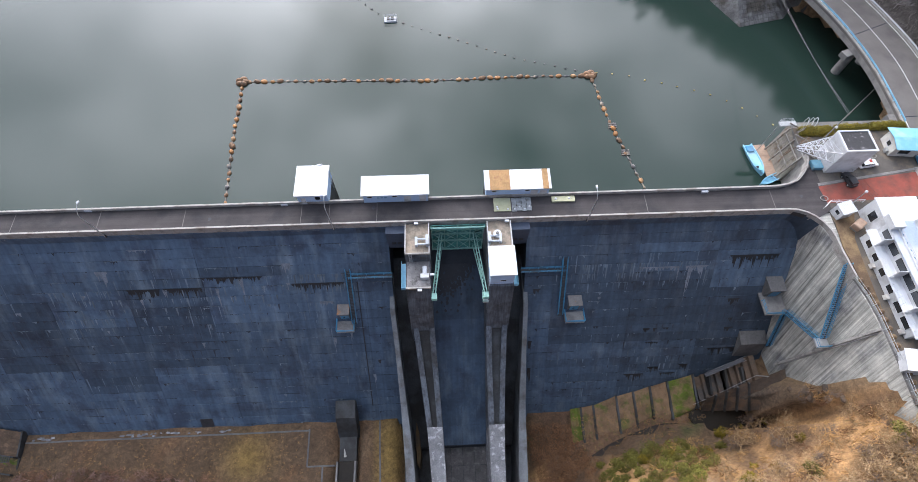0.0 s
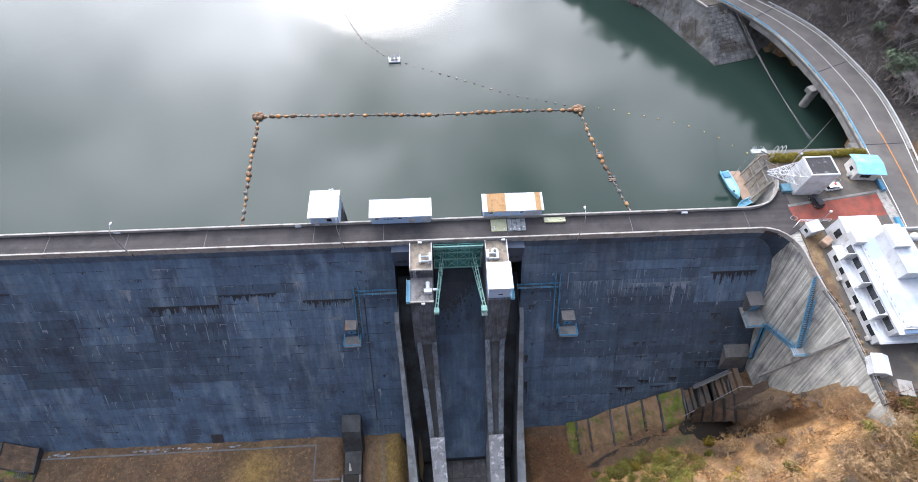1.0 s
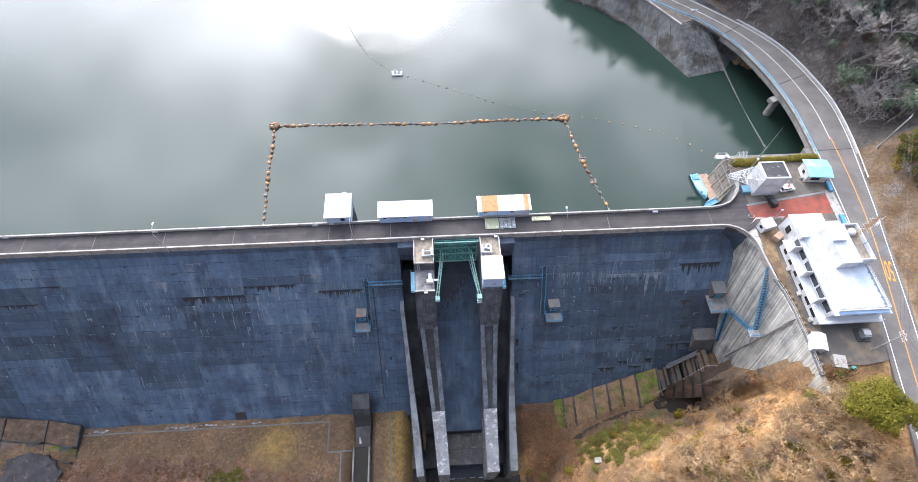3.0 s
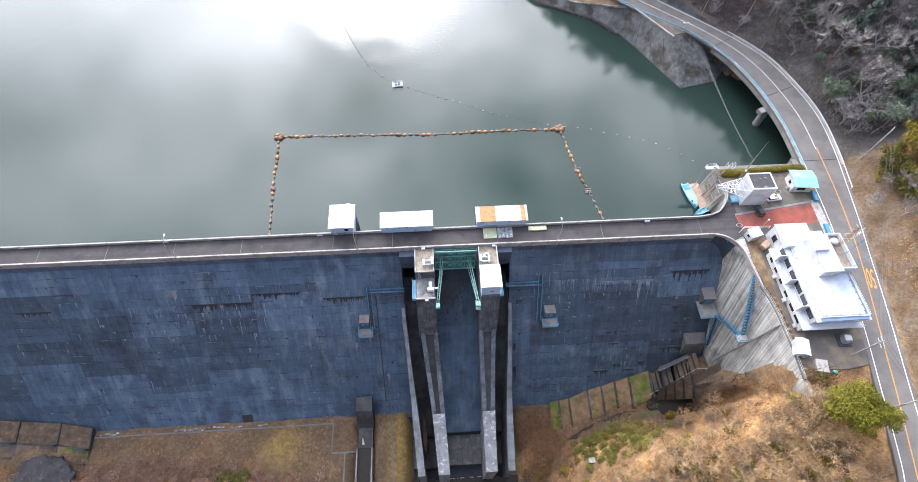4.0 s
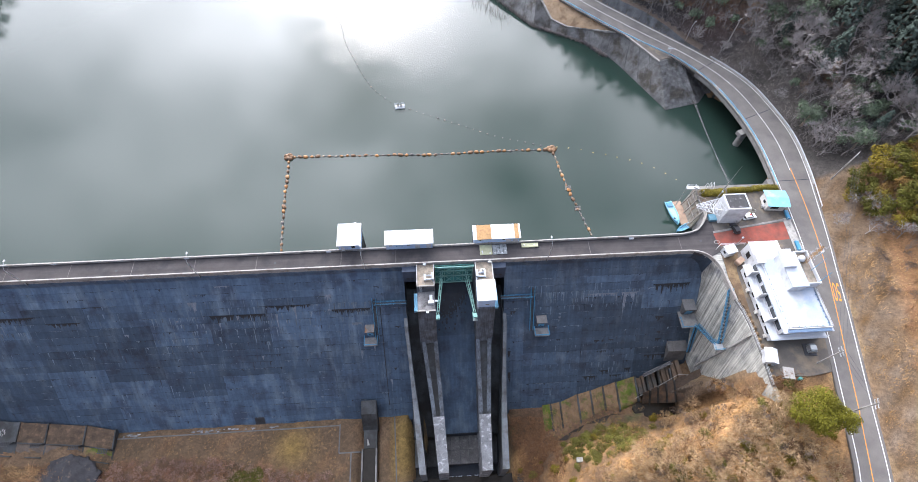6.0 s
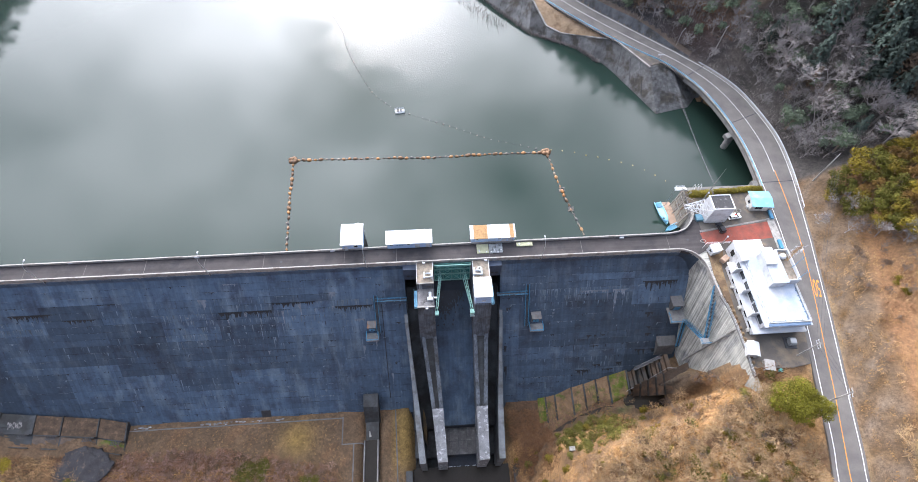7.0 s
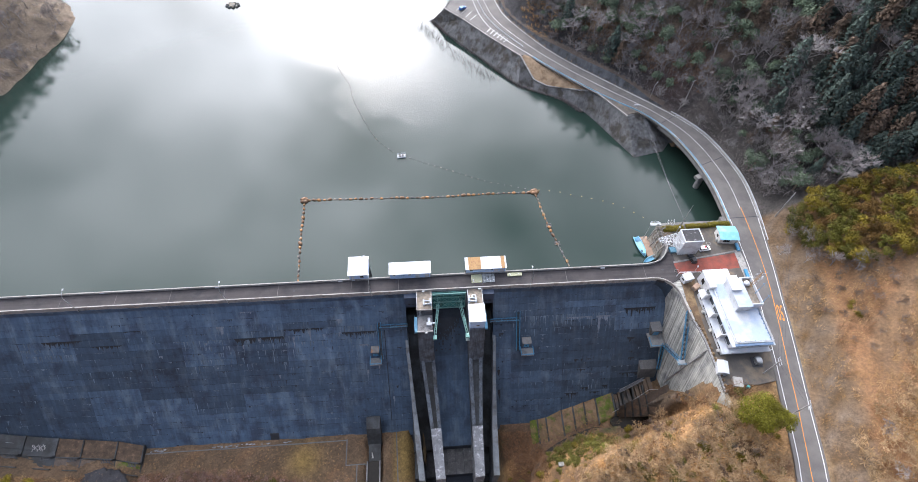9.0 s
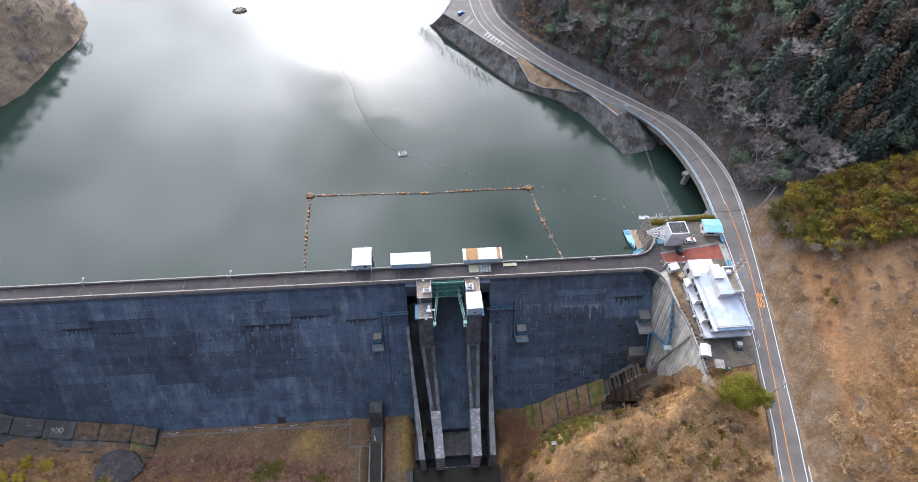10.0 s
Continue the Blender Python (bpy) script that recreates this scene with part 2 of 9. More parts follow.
white_wall = mat("white_wall", (0.56, 0.57, 0.58), 0.1, 0.5, 5.0, 0.7, bump=0.08, tint=(0.4, 0.4, 0.4), amount=0.5, tint_scale=0.4, streak=0.1)
pale_blue_wall = mat("pale_blue_wall", (0.42, 0.56, 0.74), 0.08, 0.6, 5.0, 0.6, bump=0.05)
cream_wall = mat("cream_wall", (0.6, 0.58, 0.53), 0.12, 0.5, 5.0, 0.75, tint=(0.45, 0.43, 0.4), amount=0.5)
rust_sheet = mat("rusted_sheet", (0.4, 0.235, 0.1), 0.4, 0.8, 6.0, 0.8, tint=(0.24, 0.13, 0.06), amount=0.4, tint_scale=0.8)
blue_steel = mat("blue_steel", (0.05, 0.24, 0.4), 0.2, 0.6, 6.0, 0.5, bump=0.05, tint=(0.1, 0.2, 0.3), amount=0.4)
cyan_paint = mat("light_blue_paint", (0.2, 0.48, 0.66), 0.1, 0.6, 6.0, 0.5, bump=0.05, tint=(0.3, 0.5, 0.6), amount=0.4)
green_steel = mat("green_steel", (0.09, 0.34, 0.3), 0.22, 0.6, 5.0, 0.5, bump=0.08, tint=(0.05, 0.2, 0.17), amount=0.5, tint_scale=0.5)
pale_green_steel = mat("pale_green_steel", (0.28, 0.52, 0.45), 0.2, 0.6, 5.0, 0.5, bump=0.08)
rust_frame = mat("rusty_steel", (0.2, 0.12, 0.07), 0.35, 0.8, 6.0, 0.8, tint=(0.35, 0.3, 0.25), amount=0.4, tint_scale=0.9)
old_frame = mat("weathered_frame", (0.26, 0.24, 0.215), 0.3, 0.8, 6.0, 0.7, tint=(0.16, 0.11, 0.07), amount=0.4, tint_scale=0.9)
grey_steel = mat("galvanised_steel", (0.45, 0.46, 0.46), 0.15, 1.0, 8.0, 0.45, 0.6, 0.05)
dark_steel = mat("dark_steel", (0.06, 0.06, 0.065), 0.2, 1.0, 8.0, 0.5, 0.5, 0.05)
glass_dark = mat("window_glass", (0.02, 0.025, 0.03), 0.0, rough=0.05, bump=0.0, spec=0.8)
white_line = mat("road_paint_white", (0.72, 0.72, 0.7), 0.2, 1.0, 9.0, 0.8, bump=0.05, tint=(0.35, 0.34, 0.33), amount=0.3, tint_scale=1.2)
orange_line = mat("road_paint_orange", (0.75, 0.28, 0.03), 0.2, 1.0, 9.0, 0.8, bump=0.05, tint=(0.4, 0.18, 0.05), amount=0.3, tint_scale=1.2)
rubber = mat("rubber", (0.02, 0.02, 0.02), 0.2, 2, 8, 0.9)
car_white = mat("car_white", (0.8, 0.8, 0.8), 0.02, rough=0.25, bump=0)
car_blue = mat("car_blue", (0.03, 0.16, 0.5), 0.02, rough=0.25, bump=0)
red_paint = mat("red_paint", (0.5, 0.05, 0.04), 0.1, rough=0.5)
float_orange = mat("float_orange", (0.34, 0.15, 0.045), 0.3, 0.8, 5.0, 0.7, tint=(0.26, 0.17, 0.09), amount=0.5, tint_scale=0.7, rand=0.25)
float_brown = mat("float_brown", (0.2, 0.11, 0.055), 0.3, 0.8, 5.0, 0.75, tint=(0.08, 0.055, 0.038), amount=0.5, tint_scale=0.7, rand=0.3)
float_grey = mat("float_grey", (0.13, 0.125, 0.12), 0.3, 0.8, 5.0, 0.8, tint=(0.3, 0.24, 0.17), amount=0.5, tint_scale=0.7, rand=0.3)
float_yellow = mat("float_yellow", (0.5, 0.4, 0.14), 0.2, rough=0.6)
deck_wood = mat("worn_deck", (0.36, 0.25, 0.18), 0.25, 0.8, 6, 0.85)
boat_blue = mat("boat_blue", (0.24, 0.5, 0.64), 0.12, 0.8, 5, 0.5)
tarp_green = mat("faded_mat", (0.4, 0.4, 0.26), 0.2, 0.8, 6, 0.85)
tarp_grey = mat("grey_sheet", (0.3, 0.32, 0.33), 0.25, 0.8, 6, 0.7, tint=(0.16, 0.17, 0.17), amount=0.5, tint_scale=1.2)
shelf_grass = mat("shelf_grass", (0.36, 0.25, 0.155), 0.3, 0.4, 4, 0.95, bump=0.5, tint=(0.22, 0.14, 0.08), amount=0.5)
dry_soil = mat("dry_soil", (0.14, 0.09, 0.052), 0.35, 0.3, 4, 0.95, bump=0.5, tint=(0.2, 0.135, 0.07), amount=0.6)
roof_slab = mat("roof_gravel", (0.27, 0.22, 0.17), 0.3, 0.5, 8, 0.95, tint=(0.17, 0.15, 0.12), amount=0.6, tint_scale=0.8)
black_roof = mat("black_roof_film", (0.035, 0.033, 0.035), 0.3, 1.5, 8, 0.5, tint=(0.3, 0.29, 0.29), amount=0.12, tint_scale=0.8)
rock_mat = mat("wet_rock", (0.12, 0.08, 0.052), 0.4, 0.3, 3, 0.85, bump=0.6, tint=(0.055, 0.048, 0.042), amount=0.7)
moss = mat("moss", (0.095, 0.12, 0.018), 0.4, 0.5, 5, 0.95, bump=0.6, tint=(0.17, 0.13, 0.07), amount=0.6, tint_scale=0.5)
cell_turf = mat("cell_turf", (0.085, 0.056, 0.036), 0.45, 0.5, 5, 0.95, bump=0.9, tint=(0.14, 0.09, 0.054), amount=0.5, tint_scale=0.9)
earth_slab = mat("earthy_concrete", (0.105, 0.08, 0.062), 0.4, 0.35, 4, 0.9, bump=0.6, tint=(0.17, 0.11, 0.07), amount=0.5, tint_scale=0.3)
turf = mat("dead_turf", (0.2, 0.125, 0.07), 0.4, 0.5, 5, 0.95, bump=0.7, tint=(0.085, 0.1, 0.02), amount=0.42, tint_scale=0.3)
moss_turf = mat("mossy_turf", (0.19, 0.125, 0.065), 0.4, 0.5, 5, 0.95, bump=0.7, tint=(0.085, 0.115, 0.012), amount=0.85, tint_scale=0.3)
bark = mat("grey_bark", (0.2, 0.153, 0.123), 0.3, 0.4, 5, 0.95, bump=0.0, rand=0.25, spec=0.2)
undergrowth = mat("grey_undergrowth", (0.22, 0.195, 0.18), 0.35, 0.2, 3, 0.95, bump=0.0, island=0.35, spec=0.2)
bark_tan = mat("tan_bark", (0.4, 0.275, 0.155), 0.3, 0.4, 5, 0.95, bump=0.0, rand=0.25, spec=0.2)
bark_pale = mat("pale_bark", (0.29, 0.265, 0.255), 0.3, 0.4, 5, 0.95, bump=0.0, rand=0.25, spec=0.2)
pale_straw = mat("bleached_brush", (0.44, 0.275, 0.135), 0.3, 0.3, 3, 0.95, bump=0.0, island=0.35, spec=0.2)
red_brush = mat("reddish_brush", (0.27, 0.14, 0.09), 0.3, 0.3, 3, 0.95, bump=0.0, island=0.35, spec=0.2)
cut_stone = mat("paved_cut", (0.1, 0.104, 0.11), 0.3, 0.35, 3.0, 0.9, bump=0.5, tint=(0.06, 0.055, 0.05), amount=0.5, tint_scale=0.3, rand=0.15, streak=0.25)
litter = mat("leaf_litter", (0.125, 0.095, 0.075), 0.4, 0.4, 4.0, 0.95, bump=0.8, tint=(0.09, 0.07, 0.05), amount=0.6, tint_scale=0.4)
ditch_shade = mat("ditch_shade", (0.032, 0.024, 0.018), 0.4, 0.5, 4.0, 0.8, bump=0.6)
reed = mat("dead_reed", (0.2, 0.165, 0.13), 0.3, 0.5, 3, 0.9, bump=0.0, island=0.4)
straw = mat("dry_brush", (0.4, 0.232, 0.095), 0.3, 0.3, 3, 0.95, bump=0.0, rand=0.3, island=0.3, spec=0.2)
twig_brown = mat("brown_brush", (0.235, 0.125, 0.065), 0.3, 0.3, 3, 0.95, bump=0.0, rand=0.3, island=0.3, spec=0.2)
leaf_rusty = mat("bronze_leaf", (0.12, 0.068, 0.018), 0.35, 0.4, 3, 0.8, bump=0.0, rand=0.25, island=0.4, spec=0.15)
leaf_olive = mat("olive_leaf", (0.085, 0.08, 0.013), 0.35, 0.4, 3, 0.8, bump=0.0, rand=0.25, island=0.4, spec=0.15)
leaf_wood = mat("woodland_leaf", (0.13, 0.165, 0.108), 0.3, 0.4, 3, 0.8, bump=0.0, rand=0.3, island=0.4, spec=0.15)
leaf_yellow = mat("yellow_leaf", (0.3, 0.23, 0.03), 0.3, 0.4, 3, 0.8, bump=0.0, rand=0.2, island=0.4, spec=0.15)
bark_pink = mat("pinkish_bark", (0.36, 0.235, 0.19), 0.3, 0.4, 5, 0.95, bump=0.0, rand=0.25, spec=0.2)
pool_water = mat("dark_pool_water", (0.022, 0.018, 0.014), 0.2, 0.3, 2.0, 0.3, bump=0.05, spec=0.12)
leaf_ochre = mat("ochre_leaf", (0.15, 0.112, 0.014), 0.35, 0.4, 3, 0.8, bump=0.0, rand=0.25, island=0.4, spec=0.15)
leaf_dark = mat("cedar_leaf", (0.068, 0.09, 0.074), 0.3, 0.3, 3, 0.85, bump=0.0, rand=0.3, island=0.4, spec=0.15)
leaf_rust = mat("rusty_cedar_leaf", (0.118, 0.084, 0.06), 0.3, 0.3, 3, 0.85, bump=0.0, rand=0.3, island=0.4, spec=0.15)
leaf_green = mat("shrub_leaf", (0.12, 0.11, 0.024), 0.3, 0.4, 3, 0.8, bump=0.0, rand=0.25, island=0.4, spec=0.15)
leaf_bright = mat("camphor_leaf", (0.122, 0.112, 0.011), 0.3, 0.4, 3, 0.75, bump=0.0, rand=0.1, island=0.4, spec=0.15)
leaf_hedge = mat("hedge_leaf", (0.15, 0.118, 0.018), 0.3, 0.6, 3, 0.85, bump=0.0, island=0.4, spec=0.15)

# lake water: dim green body, rippled skin
water_mat = bpy.data.materials.new("lake_water")
water_mat.use_nodes = True
nt = water_mat.node_tree
wb = nt.nodes["Principled BSDF"]
wb.inputs["Base Color"].default_value = (0.018, 0.034, 0.027, 1)
wb.inputs["Specular IOR Level"].default_value = 0.7
wind = nt.nodes.new("ShaderNodeTexNoise")
wind.inputs["Scale"].default_value, wind.inputs["Detail"].default_value = 0.014, 6.0
wrough = nt.nodes.new("ShaderNodeMapRange")
wrough.inputs["From Min"].default_value, wrough.inputs["From Max"].default_value = 0.36, 0.7
wrough.inputs["To Min"].default_value, wrough.inputs["To Max"].default_value = 0.03, 0.1
nt.links.new(wind.outputs["Fac"], wrough.inputs["Value"])
nt.links.new(wrough.outputs["Result"], wb.inputs["Roughness"])
wb.inputs["IOR"].default_value = 1.33
wn1, wn2 = nt.nodes.new("ShaderNodeTexNoise"), nt.nodes.new("ShaderNodeTexNoise")
wgeo = nt.nodes.new("ShaderNodeNewGeometry")
wn1.inputs["Scale"].default_value, wn2.inputs["Scale"].default_value = 2.1, 0.03
wn1.inputs["Detail"].default_value = 2.0
wbump = nt.nodes.new("ShaderNodeBump")
wbump.inputs["Strength"].default_value, wbump.inputs["Distance"].default_value = 1.0, 0.042
nt.links.new(wgeo.outputs["Position"], wind.inputs["Vector"])
nt.links.new(wgeo.outputs["Position"], wn1.inputs["Vector"])
nt.links.new(wgeo.outputs["Position"], wn2.inputs["Vector"])
wmul = nt.nodes.new("ShaderNodeMath")
wmul.operation = "MULTIPLY"
nt.links.new(wn1.outputs["Fac"], wmul.inputs[0])
nt.links.new(wn2.outputs["Fac"], wmul.inputs[1])
# a cat's-paw of wind roughens one stretch of the lake
wpat = nt.nodes.new("ShaderNodeMapping")
wpat.vector_type = "TEXTURE"
wpat.inputs["Location"].default_value, wpat.inputs["Scale"].default_value = (-8.0, 113.0, -8.4), (31.0, 34.0, 40.0)
wpat.inputs["Rotation"].default_value = (0.0, 0.0, 0.35)
wlen = nt.nodes.new("ShaderNodeVectorMath")
wlen.operation = "LENGTH"
wn3 = nt.nodes.new("ShaderNodeTexNoise")
wn3.inputs["Scale"].default_value, wn3.inputs["Detail"].default_value = 0.06, 4.0
wadd = nt.nodes.new("ShaderNodeMath")
wadd.operation = "MULTIPLY_ADD"
wadd.inputs[1].default_value = 1.6
wgust = nt.nodes.new("ShaderNodeMapRange")
wgust.inputs["From Min"].default_value, wgust.inputs["From Max"].default_value = 1.98, 1.4
wgust.inputs["To Min"].default_value, wgust.inputs["To Max"].default_value = 0.28, 4.1
nt.links.new(wgeo.outputs["Position"], wpat.inputs["Vector"])
nt.links.new(wgeo.outputs["Position"], wn3.inputs["Vector"])
nt.links.new(wpat.outputs["Vector"], wlen.inputs[0])
nt.links.new(wn3.outputs["Fac"], wadd.inputs[0])
nt.links.new(wlen.outputs["Value"], wadd.inputs[2])
nt.links.new(wadd.outputs["Value"], wgust.inputs["Value"])
wrip = nt.nodes.new("ShaderNodeMath")
wrip.operation = "MULTIPLY"
nt.links.new(wmul.outputs["Value"], wrip.inputs[0])
nt.links.new(wgust.outputs["Result"], wrip.inputs[1])
nt.links.new(wrip.outputs["Value"], wbump.inputs["Height"])
nt.links.new(wbump.outputs["Normal"], wb.inputs["Normal"])

# ground: the cover of each spot comes from a colour layer of the sheet
ground_mat = bpy.data.materials.new("open_ground")
ground_mat.use_nodes = True
nt = ground_mat.node_tree
gb = nt.nodes["Principled BSDF"]
gb.inputs["Roughness"].default_value = 0.95
ga = nt.nodes.new("ShaderNodeVertexColor")
ga.layer_name = "cover"
ggeo = nt.nodes.new("ShaderNodeNewGeometry")
last = ga.outputs["Color"]
for gs, lo, hi in ((0.25, 0.7, 1.3), (1.3, 0.5, 1.5), (5.0, 0.55, 1.45)):
    gn = nt.nodes.new("ShaderNodeTexNoise")
    gn.inputs["Scale"].default_value, gn.inputs["Detail"].default_value, gn.inputs["Roughness"].default_value = gs, 6.0, 0.65
    nt.links.new(ggeo.outputs["Position"], gn.inputs["Vector"])
    gr = nt.nodes.new("ShaderNodeMapRange")
    gr.inputs["From Min"].default_value, gr.inputs["From Max"].default_value = 0.25, 0.75
    gr.inputs["To Min"].default_value, gr.inputs["To Max"].default_value = lo, hi
    nt.links.new(gn.outputs["Fac"], gr.inputs["Value"])
    gv = nt.nodes.new("ShaderNodeVectorMath")
    gv.operation = "SCALE"
    nt.links.new(last, gv.inputs[0])
    nt.links.new(gr.outputs["Result"], gv.inputs["Scale"])
    last = gv.outputs["Vector"]
nt.links.new(last, gb.inputs["Base Color"])
gbump = nt.nodes.new("ShaderNodeBump")
gbump.inputs["Strength"].default_value, gbump.inputs["Distance"].default_value = 0.7, 0.5
nt.links.new(gn.outputs["Fac"], gbump.inputs["Height"])
nt.links.new(gbump.outputs["Normal"], gb.inputs["Normal"])

# ---- building helpers ----
def box(bm, x0, x1, y0, y1, z0, z1, m=None):
    vs = [Vector((x, y, z)) for z in (z0, z1) for y in (y0, y1) for x in (x0, x1)]
    vs = [bm.verts.new(m @ v if m else v) for v in vs]
    for f in ((0, 2, 3, 1), (4, 5, 7, 6), (0, 1, 5, 4), (2, 6, 7, 3), (0, 4, 6, 2), (1, 3, 7, 5)):
        bm.faces.new([vs[i] for i in f])
    return vs


def rbox(bm, x0, x1, y0, y1, z0, z1, r=0.05):
    """A box with bevelled edges."""
    tmp = bmesh.new()
    box(tmp, x0, x1, y0, y1, z0, z1)
    bmesh.ops.bevel(tmp, geom=tmp.edges[:], offset=r, segments=2, affect="EDGES", profile=0.5)
    join(bm, tmp)


def join(bm, tmp, m=None):
    link = {v: bm.verts.new(m @ v.co if m else v.co) for v in tmp.verts}
    for f in tmp.faces:
        bm.faces.new([link[v] for v in f.verts])
    tmp.free()


def rod(bm, a, b, r, r2=None, n=6):
    """A round bar from a to b."""
    a, b = Vector(a), Vector(b)
    r2 = r if r2 is None else r2
    q = (b - a).to_track_quat("Z", "Y")
    rings = []
    for p, rr in ((a, r), (b, r2)):
        rings.append([bm.verts.new(p + q @ Vector((rr * math.cos(2 * math.pi * i / n), rr * math.sin(2 * math.pi * i / n), 0))) for i in range(n)])
    for i in range(n):
        bm.faces.new((rings[0][i], rings[0][(i + 1) % n], rings[1][(i + 1) % n], rings[1][i]))
    bm.faces.new(rings[0][::-1])
    bm.faces.new(rings[1])


def pipe(bm, pts, r, n=6):
    """A round tube through points, in one skin."""
    pts = [Vector(p) for p in pts]
    rings = []
    for i, p in enumerate(pts):
        q = (pts[min(i + 1, len(pts) - 1)] - pts[max(i - 1, 0)]).to_track_quat("Z", "Y")
        rings.append([bm.verts.new(p + q @ Vector((r * math.cos(2 * math.pi * k / n), r * math.sin(2 * math.pi * k / n), 0))) for k in range(n)])
    for a, b in zip(rings, rings[1:]):
        for k in range(n):
            bm.faces.new((a[k], a[(k + 1) % n], b[(k + 1) % n], b[k]))
    bm.faces.new(rings[0][::-1])
    bm.faces.new(rings[-1])


def beam(bm, a, b, w, h):
    """A square bar from a to b, h is its height."""
    a, b = Vector(a), Vector(b)
    d = (b - a).normalized()
    side = d.cross(Vector((0, 0, 1)))
    side = side.normalized() if side.length > 1e-4 else Vector((1, 0, 0))
    up = side.cross(d).normalized()
    vs = [bm.verts.new(p + s * side * w / 2 + u * up * h / 2) for p in (a, b) for s, u in ((-1, -1), (1, -1), (1, 1), (-1, 1))]
    for f in ((3, 2, 1, 0), (4, 5, 6, 7), (0, 1, 5, 4), (1, 2, 6, 5), (2, 3, 7, 6), (3, 0, 4, 7)):
        bm.faces.new([vs[i] for i in f])


def prism(bm, poly, a, b, axis="x"):
    """A polygon drawn out along an axis: poly holds (y, z) for x, (x, z) for y, (x, y) for z."""
    def at(p, v):
        return {"x": (v, p[0], p[1]), "y": (p[0], v, p[1]), "z": (p[0], p[1], v)}[axis]
    lo, hi = [bm.verts.new(at(p, a)) for p in poly], [bm.verts.new(at(p, b)) for p in poly]
    n = len(poly)
    for i in range(n):
        bm.faces.new((lo[i], lo[(i + 1) % n], hi[(i + 1) % n], hi[i]))
    bm.faces.new(lo[::-1])
    bm.faces.new(hi)


def strip(bm, left, right, z0, z1=None):
    """A ribbon between two lines of (x, y); with z1 a slab from z0 up to z1."""
    tops = [[bm.verts.new((p[0], p[1], z0 if z1 is None else z1)) for p in line] for line in (left, right)]
    for i in range(len(left) - 1):
        bm.faces.new((tops[0][i], tops[1][i], tops[1][i + 1], tops[0][i + 1]))
    if z1 is None:
        return
    low = [[bm.verts.new((p[0], p[1], z0)) for p in line] for line in (left, right)]
    for i in range(len(left) - 1):
        bm.faces.new((low[0][i + 1], low[1][i + 1], low[1][i], low[0][i]))
        bm.faces.new((low[0][i], tops[0][i], tops[0][i + 1], low[0][i + 1]))
        bm.faces.new((low[1][i + 1], tops[1][i + 1], tops[1][i], low[1][i]))
    for i in (0, -1):
        bm.faces.new((low[0][i], low[1][i], tops[1][i], tops[0][i]))


def ball(bm, c, r, sx=1, sy=1, sz=1, sub=1):
    tmp = bmesh.new()
    bmesh.ops.create_icosphere(tmp, subdivisions=sub, radius=r)
    join(bm, tmp, Matrix.Translation(c) @ Matrix.Diagonal((sx, sy, sz, 1)))


def mesh_of(name, bm, material, smooth=False):
    bmesh.ops.recalc_face_normals(bm, faces=bm.faces[:])
    me = bpy.data.meshes.new(name)
    bm.to_mesh(me)
    bm.free()
    for m in material if isinstance(material, (list, tuple)) else [material]:
        me.materials.append(m)
    if smooth:
        me.polygons.foreach_set("use_smooth", [True] * len(me.polygons))
    return me


def part(name, bm, material, parent, label="", smooth=False):
    ob = new(name, mesh_of(name, bm, material, smooth))
    ob.parent = parent
    return tagged(ob, label)


def thing(name, label, category, at=(0, 0, 0), turn=0.0, group="", kind=""):
    ob = new(name)
    ob.matrix_basis = pose(*at, 0, 0, turn)
    ob.empty_display_size = 0.3
    return tagged(ob, label, category, group, kind)


def solid(name, bm, material, label, category="", kind="", group="", smooth=False):
    return tagged(new(name, mesh_of(name, bm, material, smooth)), label, category, group, kind)


def curve_through(pts, steps=6):
    """A smooth line through (x, y) points."""
    out, n = [], len(pts)
    for i in range(n - 1):
        p = [Vector(pts[min(max(j, 0), n - 1)]) for j in (i - 1, i, i + 1, i + 2)]
        for s in range(steps):
            t = s / steps
            out.append(0.5 * (2 * p[1] + (p[2] - p[0]) * t + (2 * p[0] - 5 * p[1] + 4 * p[2] - p[3]) * t * t + (3 * p[1] - p[0] - 3 * p[2] + p[3]) * t ** 3))
    return [tuple(v) for v in out] + [tuple(pts[-1])]


def offset_line(line, d):
    """The line moved d metres to its left."""
    out = []
    for i, p in enumerate(line):
        a, b = Vector(line[max(i - 1, 0)]), Vector(line[min(i + 1, len(line) - 1)])
        t = (b - a).normalized()
        out.append((p[0] - t.y * d, p[1] + t.x * d))
    return out


def along(line, step, start=0.0):
    """Points and headings every step metres of a line."""
    out, left = [], start
    for a, b in zip(line, line[1:]):
        a, b = Vector(a), Vector(b)
        d = (b - a).length
        while left <= d and d > 0:
            p = a + (b - a) * left / d
            out.append((p, math.degrees(math.atan2(b.y - a.y, b.x - a.x))))
            left += step
        left -= d
    return out


# ---- plan ----
WATER = -8.4
FOOT = -45.0
SLOPE, BREAK = 0.70, -3.0          # batter of the downstream face, and where it begins


def face_y(z):
    return SLOPE * min(z - BREAK, 0.0)


